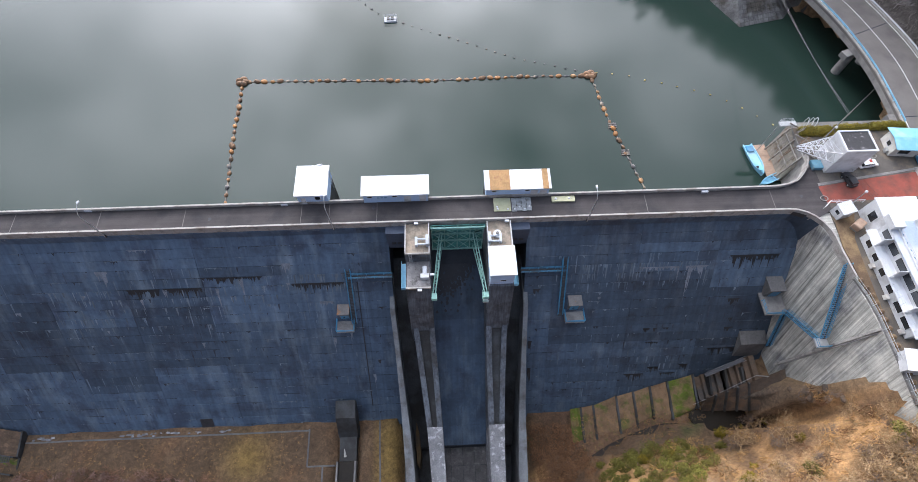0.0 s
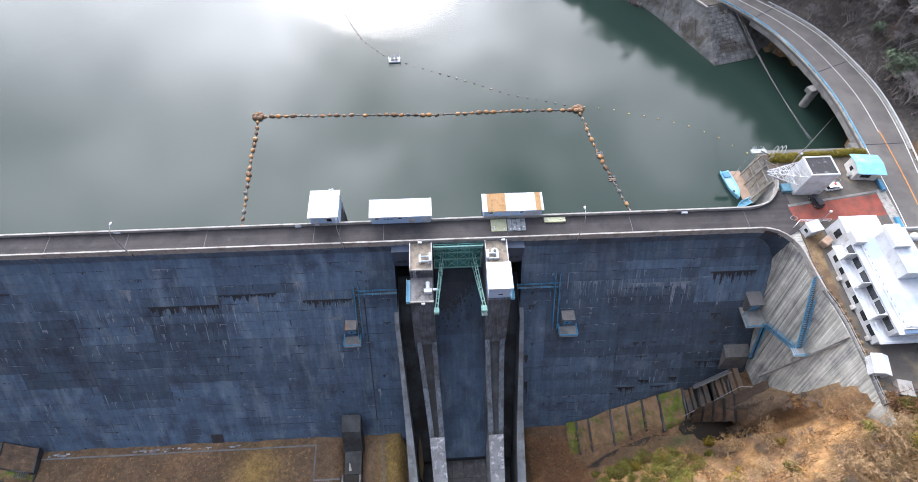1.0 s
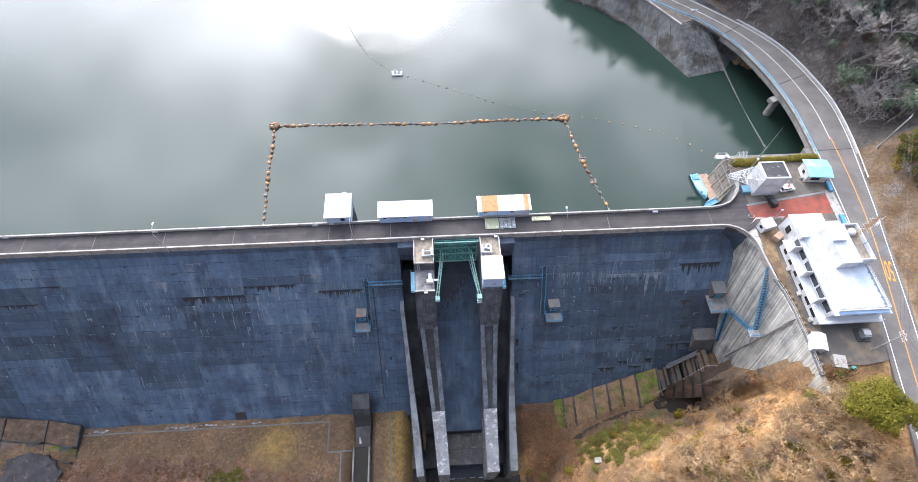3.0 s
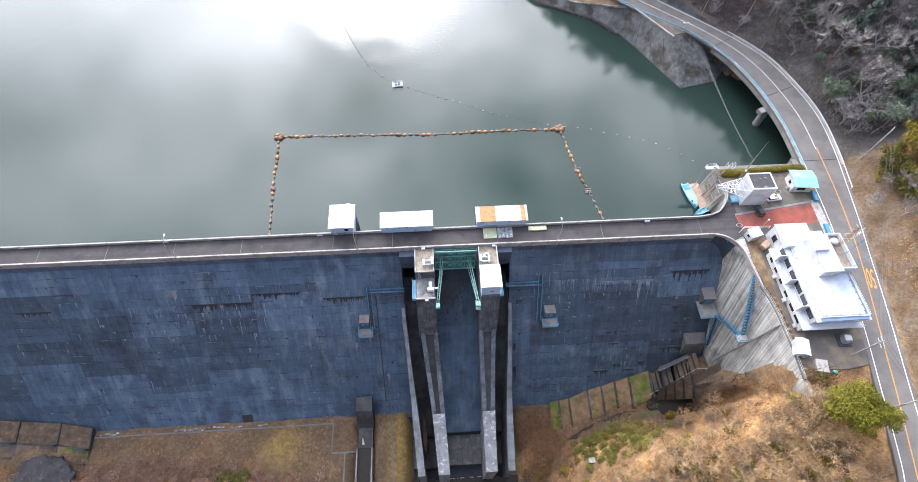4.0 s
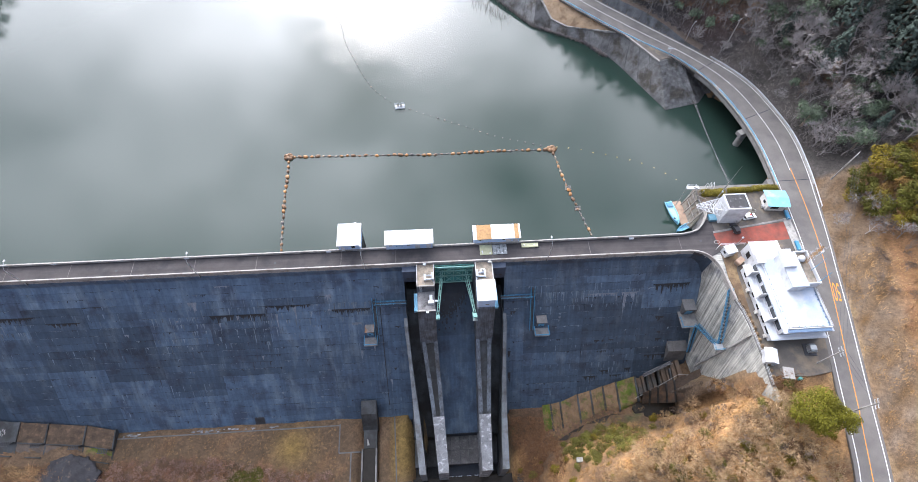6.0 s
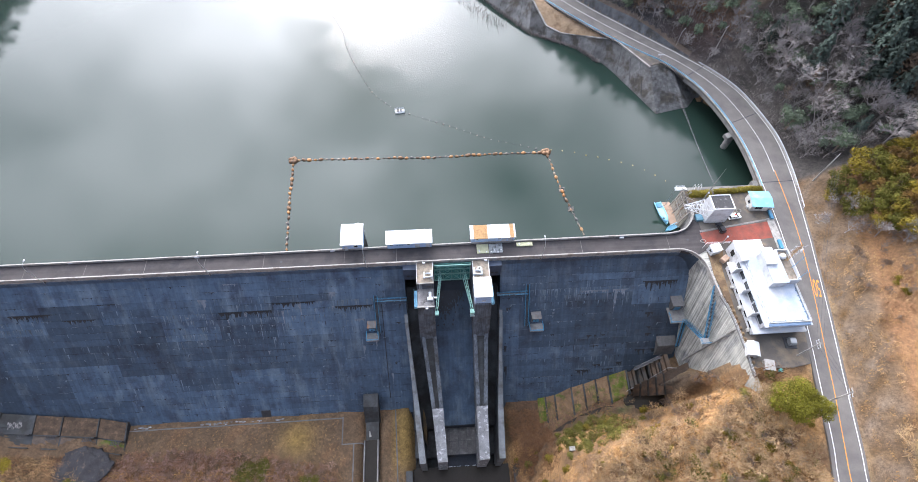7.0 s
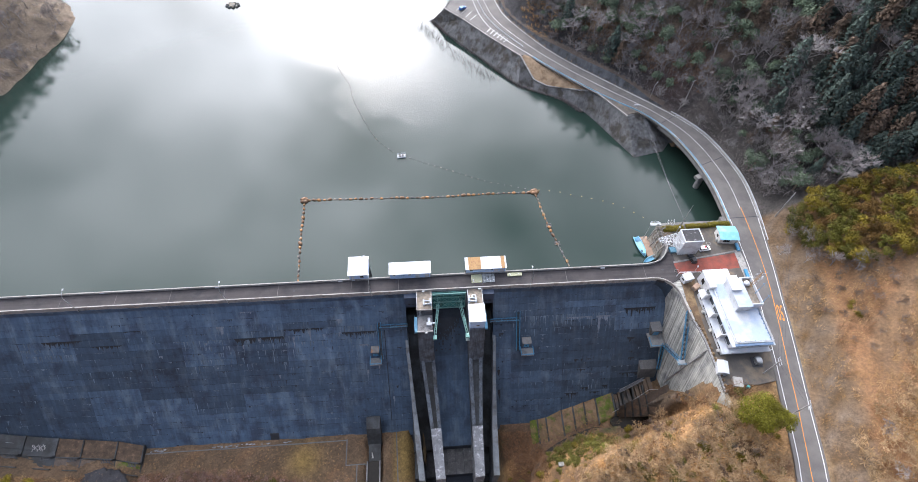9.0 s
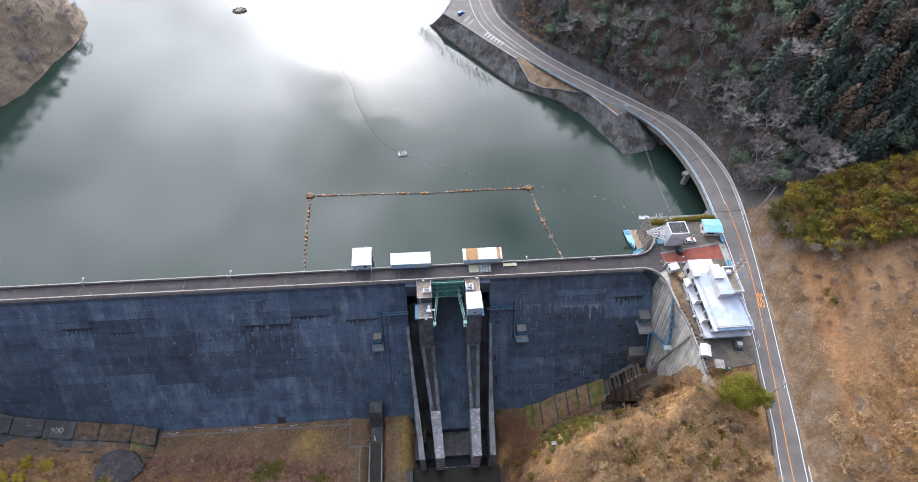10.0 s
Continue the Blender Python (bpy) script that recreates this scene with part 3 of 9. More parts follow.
ROAD_L = curve_through([(62, -180), (75.3, -120), (87.3, -66.4), (90.6, -53.9), (93.9, -38.1), (95.8, -29), (97.9, -17.1), (99.7, -6.3), (100.9, 2.9), (101.7, 15.5), (102.2, 26.2),
                        (102.2, 37), (100.8, 47.8), (98.2, 58), (94.3, 67.5), (87, 77.5), (78.3, 85.0), (69.5, 93.0), (58.7, 104.3), (48.4, 116.2), (38, 129), (30, 142), (26, 156), (25, 175), (30, 220), (50, 300)])
ROAD_R = curve_through([(69, -183), (82, -122), (93.9, -68), (97.0, -55.5), (100.3, -40), (102.3, -31), (104.9, -19), (107, -8), (109, 2), (111.2, 15), (113, 27),
                        (113.6, 40), (111.5, 52), (108, 63), (102.3, 72), (93.5, 81.8), (85, 90.3), (75.5, 99.8), (64.5, 111), (55, 122.5), (46.5, 136), (40, 148), (37, 158), (35.5, 175), (40, 217), (60, 296)])
ROAD_C = [((a[0] + b[0]) / 2, (a[1] + b[1]) / 2) for a, b in zip(ROAD_L, ROAD_R)]
# height of the paved cut above the road, by its way north
CUT_Y, CUT_H = (78, 84, 90, 97, 104, 118, 130, 145, 165, 180), (0.4, 0.7, 2.2, 3.1, 2.9, 2.6, 1.5, 1.0, 1.7, 1.7)
LAKE = [(-230, 5.0), (74, 5.0), (74, 22), (101, 22), (108, 30), (112, 40), (110, 52), (104.5, 64.5), (94, 64), (81.4, 61), (68, 88), (59, 98), (41, 107.5), (27, 127), (12, 147), (4, 160.5), (13.5, 173.5), (24, 200),
        (60, 290), (70, 420), (0, 560), (-120, 600), (-200, 480), (-215, 300), (-196, 196), (-178, 180), (-171, 168), (-170, 153), (-175.5, 134.5), (-180, 113), (-188, 102), (-205, 60)]


def seg_dist(x, y, line, closed=False):
    """Distance from grid points to a line, and a mark of which side is inside for a closed one."""
    best = np.full(x.shape, 1e9)
    inside = np.zeros(x.shape, bool)
    pairs = list(zip(line, line[1:] + line[:1])) if closed else list(zip(line, line[1:]))
    for (ax, ay), (bx, by) in pairs:
        dx, dy = bx - ax, by - ay
        t = np.clip(((x - ax) * dx + (y - ay) * dy) / (dx * dx + dy * dy + 1e-9), 0, 1)
        best = np.minimum(best, np.hypot(x - ax - t * dx, y - ay - t * dy))
        if closed:
            cross = ((ay > y) != (by > y)) & (x < (bx - ax) * (y - ay) / (by - ay + 1e-12) + ax)
            inside ^= cross
    return best, inside


def sstep(a, b, v):
    t = np.clip((v - a) / (b - a), 0, 1)
    return t * t * (3 - 2 * t)


def wavy(x, y, s, seed=0.0):
    """Cheap smooth unevenness from a few sines."""
    return (np.sin(x * s + 1.3 + seed) * np.cos(y * s * 1.17 - 0.7 * seed) + 0.5 * np.sin(x * s * 2.3 - y * s * 1.9 + seed * 2.1) + 0.3 * np.sin(x * s * 4.1 + y * s * 3.7 + seed)) / 1.8


def east_of_road(x, y):
    """How far a spot lies to the right of the road's middle line (downhill side negative)."""
    cx = np.array([p[0] for p in ROAD_C])
    cy = np.array([p[1] for p in ROAD_C])
    best = np.full(x.shape, 1e9)
    side = np.zeros(x.shape)
    for i in range(len(cx) - 1):
        dx, dy = cx[i + 1] - cx[i], cy[i + 1] - cy[i]
        t = np.clip(((x - cx[i]) * dx + (y - cy[i]) * dy) / (dx * dx + dy * dy + 1e-9), 0, 1)
        d = np.hypot(x - cx[i] - t * dx, y - cy[i] - t * dy)
        s = -np.sign((dx * (y - cy[i]) - dy * (x - cx[i])))
        side = np.where(d < best, s, side)
        best = np.minimum(best, d)
    return best * side


# the wooded spur below the yard and the road, which falls steeply to the foot of the dam
SPUR = [(96, -38.0), (79.5, -38.6), (77, -41.0), (71, -43.0), (64, -46.5), (56, -48.5), (45, -49.5), (37, -52.5), (33, -60), (24, -90), (10, -160), (60, -185), (80, -122)]
FOOT_X = np.array([-400, -175, -150, -132, -108, -100, -20, 20, 31, 42, 53, 59, 65, 76, 90])
FOOT_Z = np.array([-12, -22, -37, -40, -43, FOOT, FOOT, FOOT, FOOT, -42.5, -38.5, -37, -34, -30, -26])


# the scarp that faces the dam across the gully at its foot
GULLY_X = np.array([23, 31, 34.2, 39, 46, 51, 57, 60])
GULLY_Y = np.array([-60, -42.5, -41.4, -39.0, -36.6, -35.3, -35.8, -31.0])


def ground_height(x, y):
    e = east_of_road(x, y)
    d_lake, in_lake = seg_dist(x, y, LAKE, True)
    # right-hand hillside above the road
    rise = np.clip(e - 7.0, 0, None)
    cut = 5.5 * sstep(0, 9, rise)
    hill = cut + 0.46 * np.clip(rise - 9, 0, None) + 2.2 * wavy(x, y, 0.06) * sstep(8, 40, rise)
    hill = np.minimum(hill, 62 + 0.05 * rise)
    # a draw between the bank behind the bridge and the knoll
    hill = np.where(y > 24, hill * (0.62 + 1.35 * sstep(34, 72, y)), hill)
    # below the road, down into the valley
    s = np.clip(-e - 5.5, 0, None)
    slope = -0.47 * s + 0.8 * wavy(x, y, 0.16, 2.0) * sstep(3, 15, s)
    foot = np.interp(x, FOOT_X, FOOT_Z)
    d_spur, in_spur = seg_dist(x, y, SPUR, True)
    d_yard = np.hypot(np.clip(78 - x, 0, None), np.clip(-36 - y, 0, None))
    spur = -0.7 - 0.27 * np.minimum(s, d_yard) + 0.7 * wavy(x, y, 0.16, 2.0) * sstep(3, 15, np.minimum(s, d_yard)) - np.where(in_spur, 0, 2.0 * d_spur) - 9.0 * np.exp(-((x - 58.5) / 8) ** 2 - ((y + 40.0) / 4.5) ** 2)
    low = np.maximum(foot, spur + 0.9 * wavy(x, y, 0.5, 1.0) * sstep(0, 4, d_spur))
    gully = (x > 23) & (x < 66) & (y < -20) & (y > np.interp(x, GULLY_X, GULLY_Y))
    low = np.where(gully, np.minimum(low, np.interp(x, [20, 31, 42, 53, 60, 66], [-45, -43.4, -41.0, -39.6, -38.8, -34.0])), low)
    pit = ((x - 66.0) / 9.6) ** 2 + ((y + 34.2 + 0.14 * (x - 66)) / 3.4) ** 2
    low = np.where(pit < 1, np.minimum(low, -38.6), low)
    low = np.where(x < 15, np.maximum(foot, FOOT) + 0.35 * wavy(x, y, 0.25) + np.clip((-58 - y) * 0.02, 0, 3), low)
    low = np.minimum(low, np.where(e < -6, slope * 0 - 0.0, 0))
    land = np.where(e > 0, hill, np.minimum(low, 0))
    # yard beside the dam is level
    yard = (x > 77.2) & (y > -37) & (y < 24) & (e < 6)
    land = np.where(yard, -0.35, land)
    # shore and banks on the far side
    north = y > 5
    bank = np.where(north & (e < 0), np.minimum(-0.6, WATER - 2.5 + 0.42 * d_lake), land)
    land = np.where(north, np.where(e < 0, bank, hill), land)
    west = north & (x < -120)
    land = np.where(west, np.minimum(0.85 * d_lake, 62 + 0.02 * d_lake) + 1.5 * wavy(x, y, 0.07) * sstep(4, 30, d_lake) - 8.0, land)
    far = (y > 190) & (x > -140) & ~in_lake & (e < 0)
    land = np.where(far, np.minimum(0.5 * d_lake, 60 + 0.02 * d_lake) - 8.0, land)
    left_end = (x < -185) & (y < 8)
    land = np.where(left_end, np.maximum(land, -40 + 0.6 * (-185 - x)), land)
    cut = (e > 7.2) & (y > 78) & (y < 180) & (x < 100)
    land = np.where(cut, np.maximum(land, np.interp(y, CUT_Y, CUT_H)), land)
    bed = WATER - 0.35 * d_lake - 0.4
    near = np.abs(e) < 6.8
    land = np.where(near, np.minimum(land, -0.35), land)
    land = np.where(in_lake, np.maximum(bed, -42), land)
    # under the dam and the spillway the sheet stays below the masonry
    under = (x > -230) & (x < 75) & (y < 6.5) & (y > -27.5)
    land = np.where(under, np.minimum(land, foot - 2.5), land)
    basin = (x > -11) & (x < 20) & (y < -27) & (y > -75)
    land = np.where(basin, -52, land)
    chan = (x > -26.3) & (x < -21.5) & (y < -31) & (y > -64)
    land = np.where(chan, -48.5, land)
    return land


def axis_steps(fine0, fine1, step, reach):
    mid = list(np.arange(fine0, fine1 + 1e-6, step))
    out, d, p = [], step, fine1
    while p < reach:
        d *= 1.16
        p += d
        out.append(p)
    neg, d, p = [], step, fine0
    while p > -reach:
        d *= 1.16
        p -= d
        neg.append(p)
    return np.array(neg[::-1] + mid + out)


GX, GY = axis_steps(-170, 190, 2.0, 2500), axis_steps(-80, 200, 2.0, 2500)
gx, gy = np.meshgrid(GX, GY)
gz = ground_height(gx, gy)


def height_at(x, y):
    return float(ground_height(np.array([[float(x)]]), np.array([[float(y)]]))[0, 0])


def build_ground():
    ny, nx = gx.shape
    verts = np.stack([gx, gy, gz], -1).reshape(-1, 3)
    idx = np.arange(ny * nx).reshape(ny, nx)
    faces = np.stack([idx[:-1, :-1], idx[:-1, 1:], idx[1:, 1:], idx[1:, :-1]], -1).reshape(-1, 4)
    me = bpy.data.meshes.new("ground")
    me.from_pydata(verts.tolist(), [], faces.tolist())
    me.materials.append(ground_mat)
    e = east_of_road(gx, gy)
    straw_c, soil_c = np.array([0.30, 0.205, 0.11]), np.array([0.20, 0.125, 0.07])
    lawn_c, wood_c = np.array([0.112, 0.072, 0.041]), np.array([0.115, 0.1, 0.088])
    moss_c, gold_c = np.array([0.085, 0.095, 0.03]), np.array([0.25, 0.16, 0.05])
    rust_c, pale_c, dark_c = np.array([0.28, 0.14, 0.062]), np.array([0.3, 0.175, 0.088]), np.array([0.12, 0.075, 0.045])
    n1, n2 = wavy(gx, gy, 0.13, 3.0), wavy(gx, gy, 0.31, 5.0)
    k = sstep(-0.5, 0.6, n1)[..., None]
    c = straw_c * (1 - k) + soil_c * k
    valley = ((gx < 12) & (gy < 0))[..., None]
    kk = sstep(0.1, 0.7, n2)[..., None]
    lawn = lawn_c * (1 - 0.5 * k) + soil_c * 0.5 * k
    lawn = lawn * (1 - 0.4 * kk) + rust_c * 0.7 * 0.4 * kk
    kd = sstep(0.15, 0.8, wavy(gx, gy, 0.5, 6.0) + 0.6 * n1)[..., None]
    lawn = lawn * (1 - 0.55 * kd) + dark_c * 0.55 * kd
    kg = (np.exp(-((gx + 47) / 5) ** 2 - ((gy + 37) / 5) ** 2) + np.exp(-((gx + 13.5) / 3.4) ** 4 - ((gy + 38) / 10) ** 4))[..., None]
    lawn = lawn * (1 - kg) + gold_c * kg
    c = np.where(valley, lawn, c)
    up = ((e > 5) & (gy <= 26))[..., None]
    n3, n4 = wavy(gx, gy, 0.55, 7.0), wavy(gx + 3 * n2, gy, 0.2, 9.0)
    verge = sstep(16, 12, e)[..., None]
    cut_band = (sstep(13, 16, e) * sstep(24, 18, e + 2.5 * n1))[..., None]
    slope_c = pale_c * (0.75 + 0.25 * n3[..., None])
    k4 = sstep(0.05, 0.55, n4)[..., None]
    slope_c = slope_c * (1 - 0.75 * k4) + rust_c * 0.75 * k4
    k5 = sstep(-0.1, 0.5, n3 + 0.5 * n1)[..., None]
    slope_c = slope_c * (1 - 0.5 * k5) + dark_c * 0.5 * k5
    slope_c = slope_c * (1 - 0.6 * cut_band) + rust_c * 0.6 * cut_band
    slope_c = slope_c * (1 - verge) + (np.array([0.15, 0.1, 0.06]) + 0.05 * n3[..., None]) * verge
    c = np.where(up, slope_c, c)
    bank_ = ((gx > 18) & (gy < -33) & (e < -4))[..., None]
    k6 = sstep(-0.3, 0.5, wavy(gx, gy, 0.42, 4.0))[..., None]
    c = np.where(bank_, np.array([0.14, 0.08, 0.04]) * (1 - k6) + np.array([0.4, 0.225, 0.095]) * k6, c)
    right = ((gx > 18) & (gx < 62) & (gy < -26) & (gy > -42))[..., None]
    mk = sstep(0.25, 0.7, n2)[..., None]
    c = np.where(right, (soil_c * 0.62) * (1 - mk) + moss_c * mk, c)
    gul = ((gx > 23) & (gx < 62) & (gy < -26) & (gy > np.interp(gx, GULLY_X, GULLY_Y) + 0.5))[..., None]
    c = np.where(gul, np.array([0.17, 0.1, 0.058]) * (0.85 + 0.3 * n2[..., None]), c)
    rocky = (np.exp(-((gx - 66) / 7) ** 4 - ((gy + 29) / 5.5) ** 4))[..., None]
    c = c * (1 - 0.9 * rocky) + np.array([0.085, 0.068, 0.055]) * 0.9 * rocky
    far_cut = ((e > 6.5) & (e < 15) & (gy > 76))[..., None]
    woods = ((e > 4) & (gy > 22) | (gx < -150) & (gy > 0) | (gy > 190))[..., None]
    c = np.where(woods, wood_c * (0.5 + 0.4 * k), c)
    c = np.where(woods & (e < 42)[..., None] & (gy > 84)[..., None], np.array([0.25, 0.19, 0.135]) * (0.8 + 0.35 * n3[..., None]), c)
    red_slope = (np.exp(-((gx - 104) / 12) ** 2 - ((gy - 92) / 10) ** 2))[..., None]
    c = np.where(far_cut, np.array([0.085, 0.08, 0.08]) * (0.8 + 0.3 * n3[..., None]), c)
    c = c * (1 - 0.7 * red_slope * woods) + np.array([0.16, 0.085, 0.06]) * 0.7 * red_slope * woods
    lay = me.color_attributes.new("cover", "FLOAT_COLOR", "POINT")
    rgba = np.concatenate([c, np.ones(c.shape[:2] + (1,))], -1).reshape(-1)
    lay.data.foreach_set("color", rgba.astype(np.float32))
    me.polygons.foreach_set("use_smooth", [True] * len(me.polygons))
    return tagged(new("ground", me), "dry grassy valley floor and brushy hillsides round a dam", "ground", kind="structure")


build_ground()

# lake
bm = bmesh.new()
vs = [bm.verts.new(p) for p in ((-700, 4.0, WATER), (140, 4.0, WATER), (140, 900, WATER), (-700, 900, WATER))]
bm.faces.new(vs)
solid("water", bm, water_mat, "calm green reservoir water reflecting a cloudy sky", "water", "structure")

# ---- dam ----
DAM_L, DAM_R = -215.0, 74.3
SP_L, SP_R = -10.2, 17.5           # spillway bay between these
dam = thing("dam_wall", "dark weathered concrete gravity dam face in poured lifts", "dam", kind="structure")


def dam_profile(inset=0.0):
    return [(5.6, -1.0), (5.6, -56), (face_y(-56) + inset, -56), (inset, BREAK), (inset, -1.0)]


bm = bmesh.new()
prism(bm, dam_profile(0.35), DAM_L, SP_L, "x")
part("core", bm, concrete_core, dam)
bm = bmesh.new()
prism(bm, dam_profile(0.35), SP_R, DAM_R, "x")
part("core", bm, concrete_core, dam)

LIFTS = [-1.0, BREAK] + [-2.9 - 1.894 * k for k in range(1, 24)]
JOINTS_L = [-215, -161, -145, -129, -113, -97, -81, -65, -48.9, -32.5, -16.2, SP_L]
JOINTS_R = [SP_R, 23.6, 41.0, 57.8, DAM_R]
rng = random.Random(4)
PANELS = []
# how pale each monolith is, from the crest down: (down to this height, tone)
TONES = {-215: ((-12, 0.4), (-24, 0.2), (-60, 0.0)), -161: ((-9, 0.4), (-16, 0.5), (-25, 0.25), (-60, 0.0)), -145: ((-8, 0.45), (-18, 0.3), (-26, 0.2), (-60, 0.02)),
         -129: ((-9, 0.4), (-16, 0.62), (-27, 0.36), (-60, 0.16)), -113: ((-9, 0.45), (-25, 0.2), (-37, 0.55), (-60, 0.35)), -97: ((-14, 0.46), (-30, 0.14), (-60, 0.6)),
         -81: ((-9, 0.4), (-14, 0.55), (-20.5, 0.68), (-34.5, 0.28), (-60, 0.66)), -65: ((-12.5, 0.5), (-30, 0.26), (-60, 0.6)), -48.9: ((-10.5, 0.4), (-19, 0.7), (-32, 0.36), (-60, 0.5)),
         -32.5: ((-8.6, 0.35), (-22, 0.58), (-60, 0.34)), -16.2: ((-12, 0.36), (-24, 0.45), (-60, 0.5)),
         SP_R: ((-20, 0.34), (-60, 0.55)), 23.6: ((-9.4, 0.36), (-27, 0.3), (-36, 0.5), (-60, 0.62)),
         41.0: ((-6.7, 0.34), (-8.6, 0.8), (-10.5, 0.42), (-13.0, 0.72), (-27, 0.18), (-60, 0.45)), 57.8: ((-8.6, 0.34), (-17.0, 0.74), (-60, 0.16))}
for joints in (JOINTS_L, JOINTS_R):
    for xa, xb in zip(joints, joints[1:]):
        for za, zb in zip(LIFTS, LIFTS[1:]):
            # the upper lifts on the left take a paler tone
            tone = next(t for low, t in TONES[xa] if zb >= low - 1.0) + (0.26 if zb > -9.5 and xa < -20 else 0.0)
            if za < np.interp((xa + xb) / 2, FOOT_X, FOOT_Z) - 3:
                continue
            bm = bmesh.new()
            out = rng.uniform(0.02, 0.1) + (0.06 if za == -1.0 else 0.0)
            g = 0.022
            ya, yb = face_y(za - g), face_y(zb + g)
            nrm = Vector((0, -1, -SLOPE * 0.0)) if zb >= BREAK else Vector((0, -0.82, 0.57))
            poly = [(ya + 0.34, za - g), (ya + nrm.y * out, za - g + nrm.z * out), (yb + nrm.y * out, zb + g + nrm.z * out), (yb + 0.34, zb + g)]
            prism(bm, poly, xa + 0.02, xb - 0.02, "x")
            PANELS.append((bm, concrete_face if xa < 0 else concrete_face_right, min(1.0, max(0.0, 0.4 + 1.05 * (tone - 0.4) + rng.uniform(-0.1, 0.1)))))

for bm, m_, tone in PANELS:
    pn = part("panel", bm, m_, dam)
    at_ = pn.data.attributes.new("concrete_tone", "FLOAT", "POINT")
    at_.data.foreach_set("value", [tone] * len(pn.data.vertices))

# crest: overhanging top course with parapets, bending round at the right end
DN_LINE = [(DAM_L, 0.0), (60, 0.0), (68.5, 0.0)] + [(68.5 + 6.8 * math.sin(a), -6.8 + 6.8 * math.cos(a)) for a in (0.25, 0.5, 0.75, 1.0, 1.25, 1.5)] + [(75.5, -10), (76.0, -14.5)]
UP_LINE = [(DAM_L, 4.9), (-60, 5.2), (20, 5.5), (60, 5.6), (67.5, 5.65), (70.4, 6.1)] + [(72.6, 7.0), (74.2, 8.5), (75.5, 10.1), (76.3, 11.8), (76.5, 13.2)]
bm = bmesh.new()
prism(bm, [(DAM_L, 0.28), (68.5, 0.28), (68.5, 5.35), (20, 5.25), (-60, 4.95), (DAM_L, 4.65)], -1.0, 0.0, "z")
prism(bm, [(68.504, 0.28), (68.504, 5.35), (70.4, 5.8), (72.5, 6.7), (74.1, 8.2), (75.4, 9.8), (77.5, 10.5), (77.5, 0.0), (74.0, -1.8)], -1.0, -0.003, "z")
solid("crest_road", bm, crest_asphalt, "narrow brownish paved road along the dam crest", "road", "structure")
for nm, line, side in (("parapet_downstream", DN_LINE, 1), ("parapet_upstream", UP_LINE, -1)):
    bm = bmesh.new()
    inner = offset_line(line, 0.28 * side)
    strip(bm, line, inner, -1.0, 0.72)
    cap_o, cap_i = offset_line(line, -0.03 * side), offset_line(line, 0.31 * side)
    strip(bm, cap_o, cap_i, 0.722, 0.86)
    solid(nm, bm, parapet_mat, "low pale concrete parapet with a coping along the crest", "parapet", "structure")

# spillway body with its ogee and chute floor, three bays
CHUTE = [(3.4, -15.5), (2.6, -12.6), (1.2, -11.6), (-0.6, -11.4), (-3.0, -12.6), (-6.0, -15.2), (-30.0, -37.2), (-36.5, -41.2), (-36.6, -44.0), (-44.5, -44.6), (-44.6, -48.0), (-47.5, -48.2)]
spill = thing("spillway", "dark damp concrete spillway chute between training walls", "spillway", kind="structure")
bm = bmesh.new()
prism(bm, CHUTE + [(-47.5, -56), (5.6, -56), (5.6, -15.5)], -2.0, 9.2, "x")
part("chute_floor", bm, concrete_core, spill, "dark damp chute floor")
rows_c = [(-3.4, -12.95), (-6.2, -15.35), (-9.4, -18.3), (-12.6, -21.2), (-15.8, -24.15), (-19.0, -27.1), (-22.2, -30.0), (-25.4, -32.95), (-28.6, -35.9), (-32.4, -38.7), (-36.4, -41.1)]
for (ya, za), (yb, zb) in zip(rows_c, rows_c[1:]):
    for xa, xb in ((-1.98, 3.585), (3.615, 9.18)):
        bm = bmesh.new()
        prism(bm, [(ya - 0.012, za + 0.02), (ya - 0.012, za + 0.14), (yb + 0.012, zb + 0.14), (yb + 0.012, zb + 0.02)], xa, xb, "x")
        sl_ = part("slab", bm, concrete_face, spill)
        at_ = sl_.data.attributes.new("concrete_tone", "FLOAT", "POINT")
        # slabs nearest the gate take the darkest tone
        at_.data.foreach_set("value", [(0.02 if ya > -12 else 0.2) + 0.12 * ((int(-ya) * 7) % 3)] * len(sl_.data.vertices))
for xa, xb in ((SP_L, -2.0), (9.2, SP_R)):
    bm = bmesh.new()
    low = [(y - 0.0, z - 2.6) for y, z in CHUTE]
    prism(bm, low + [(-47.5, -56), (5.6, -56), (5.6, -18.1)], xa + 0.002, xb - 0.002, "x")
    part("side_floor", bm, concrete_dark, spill)
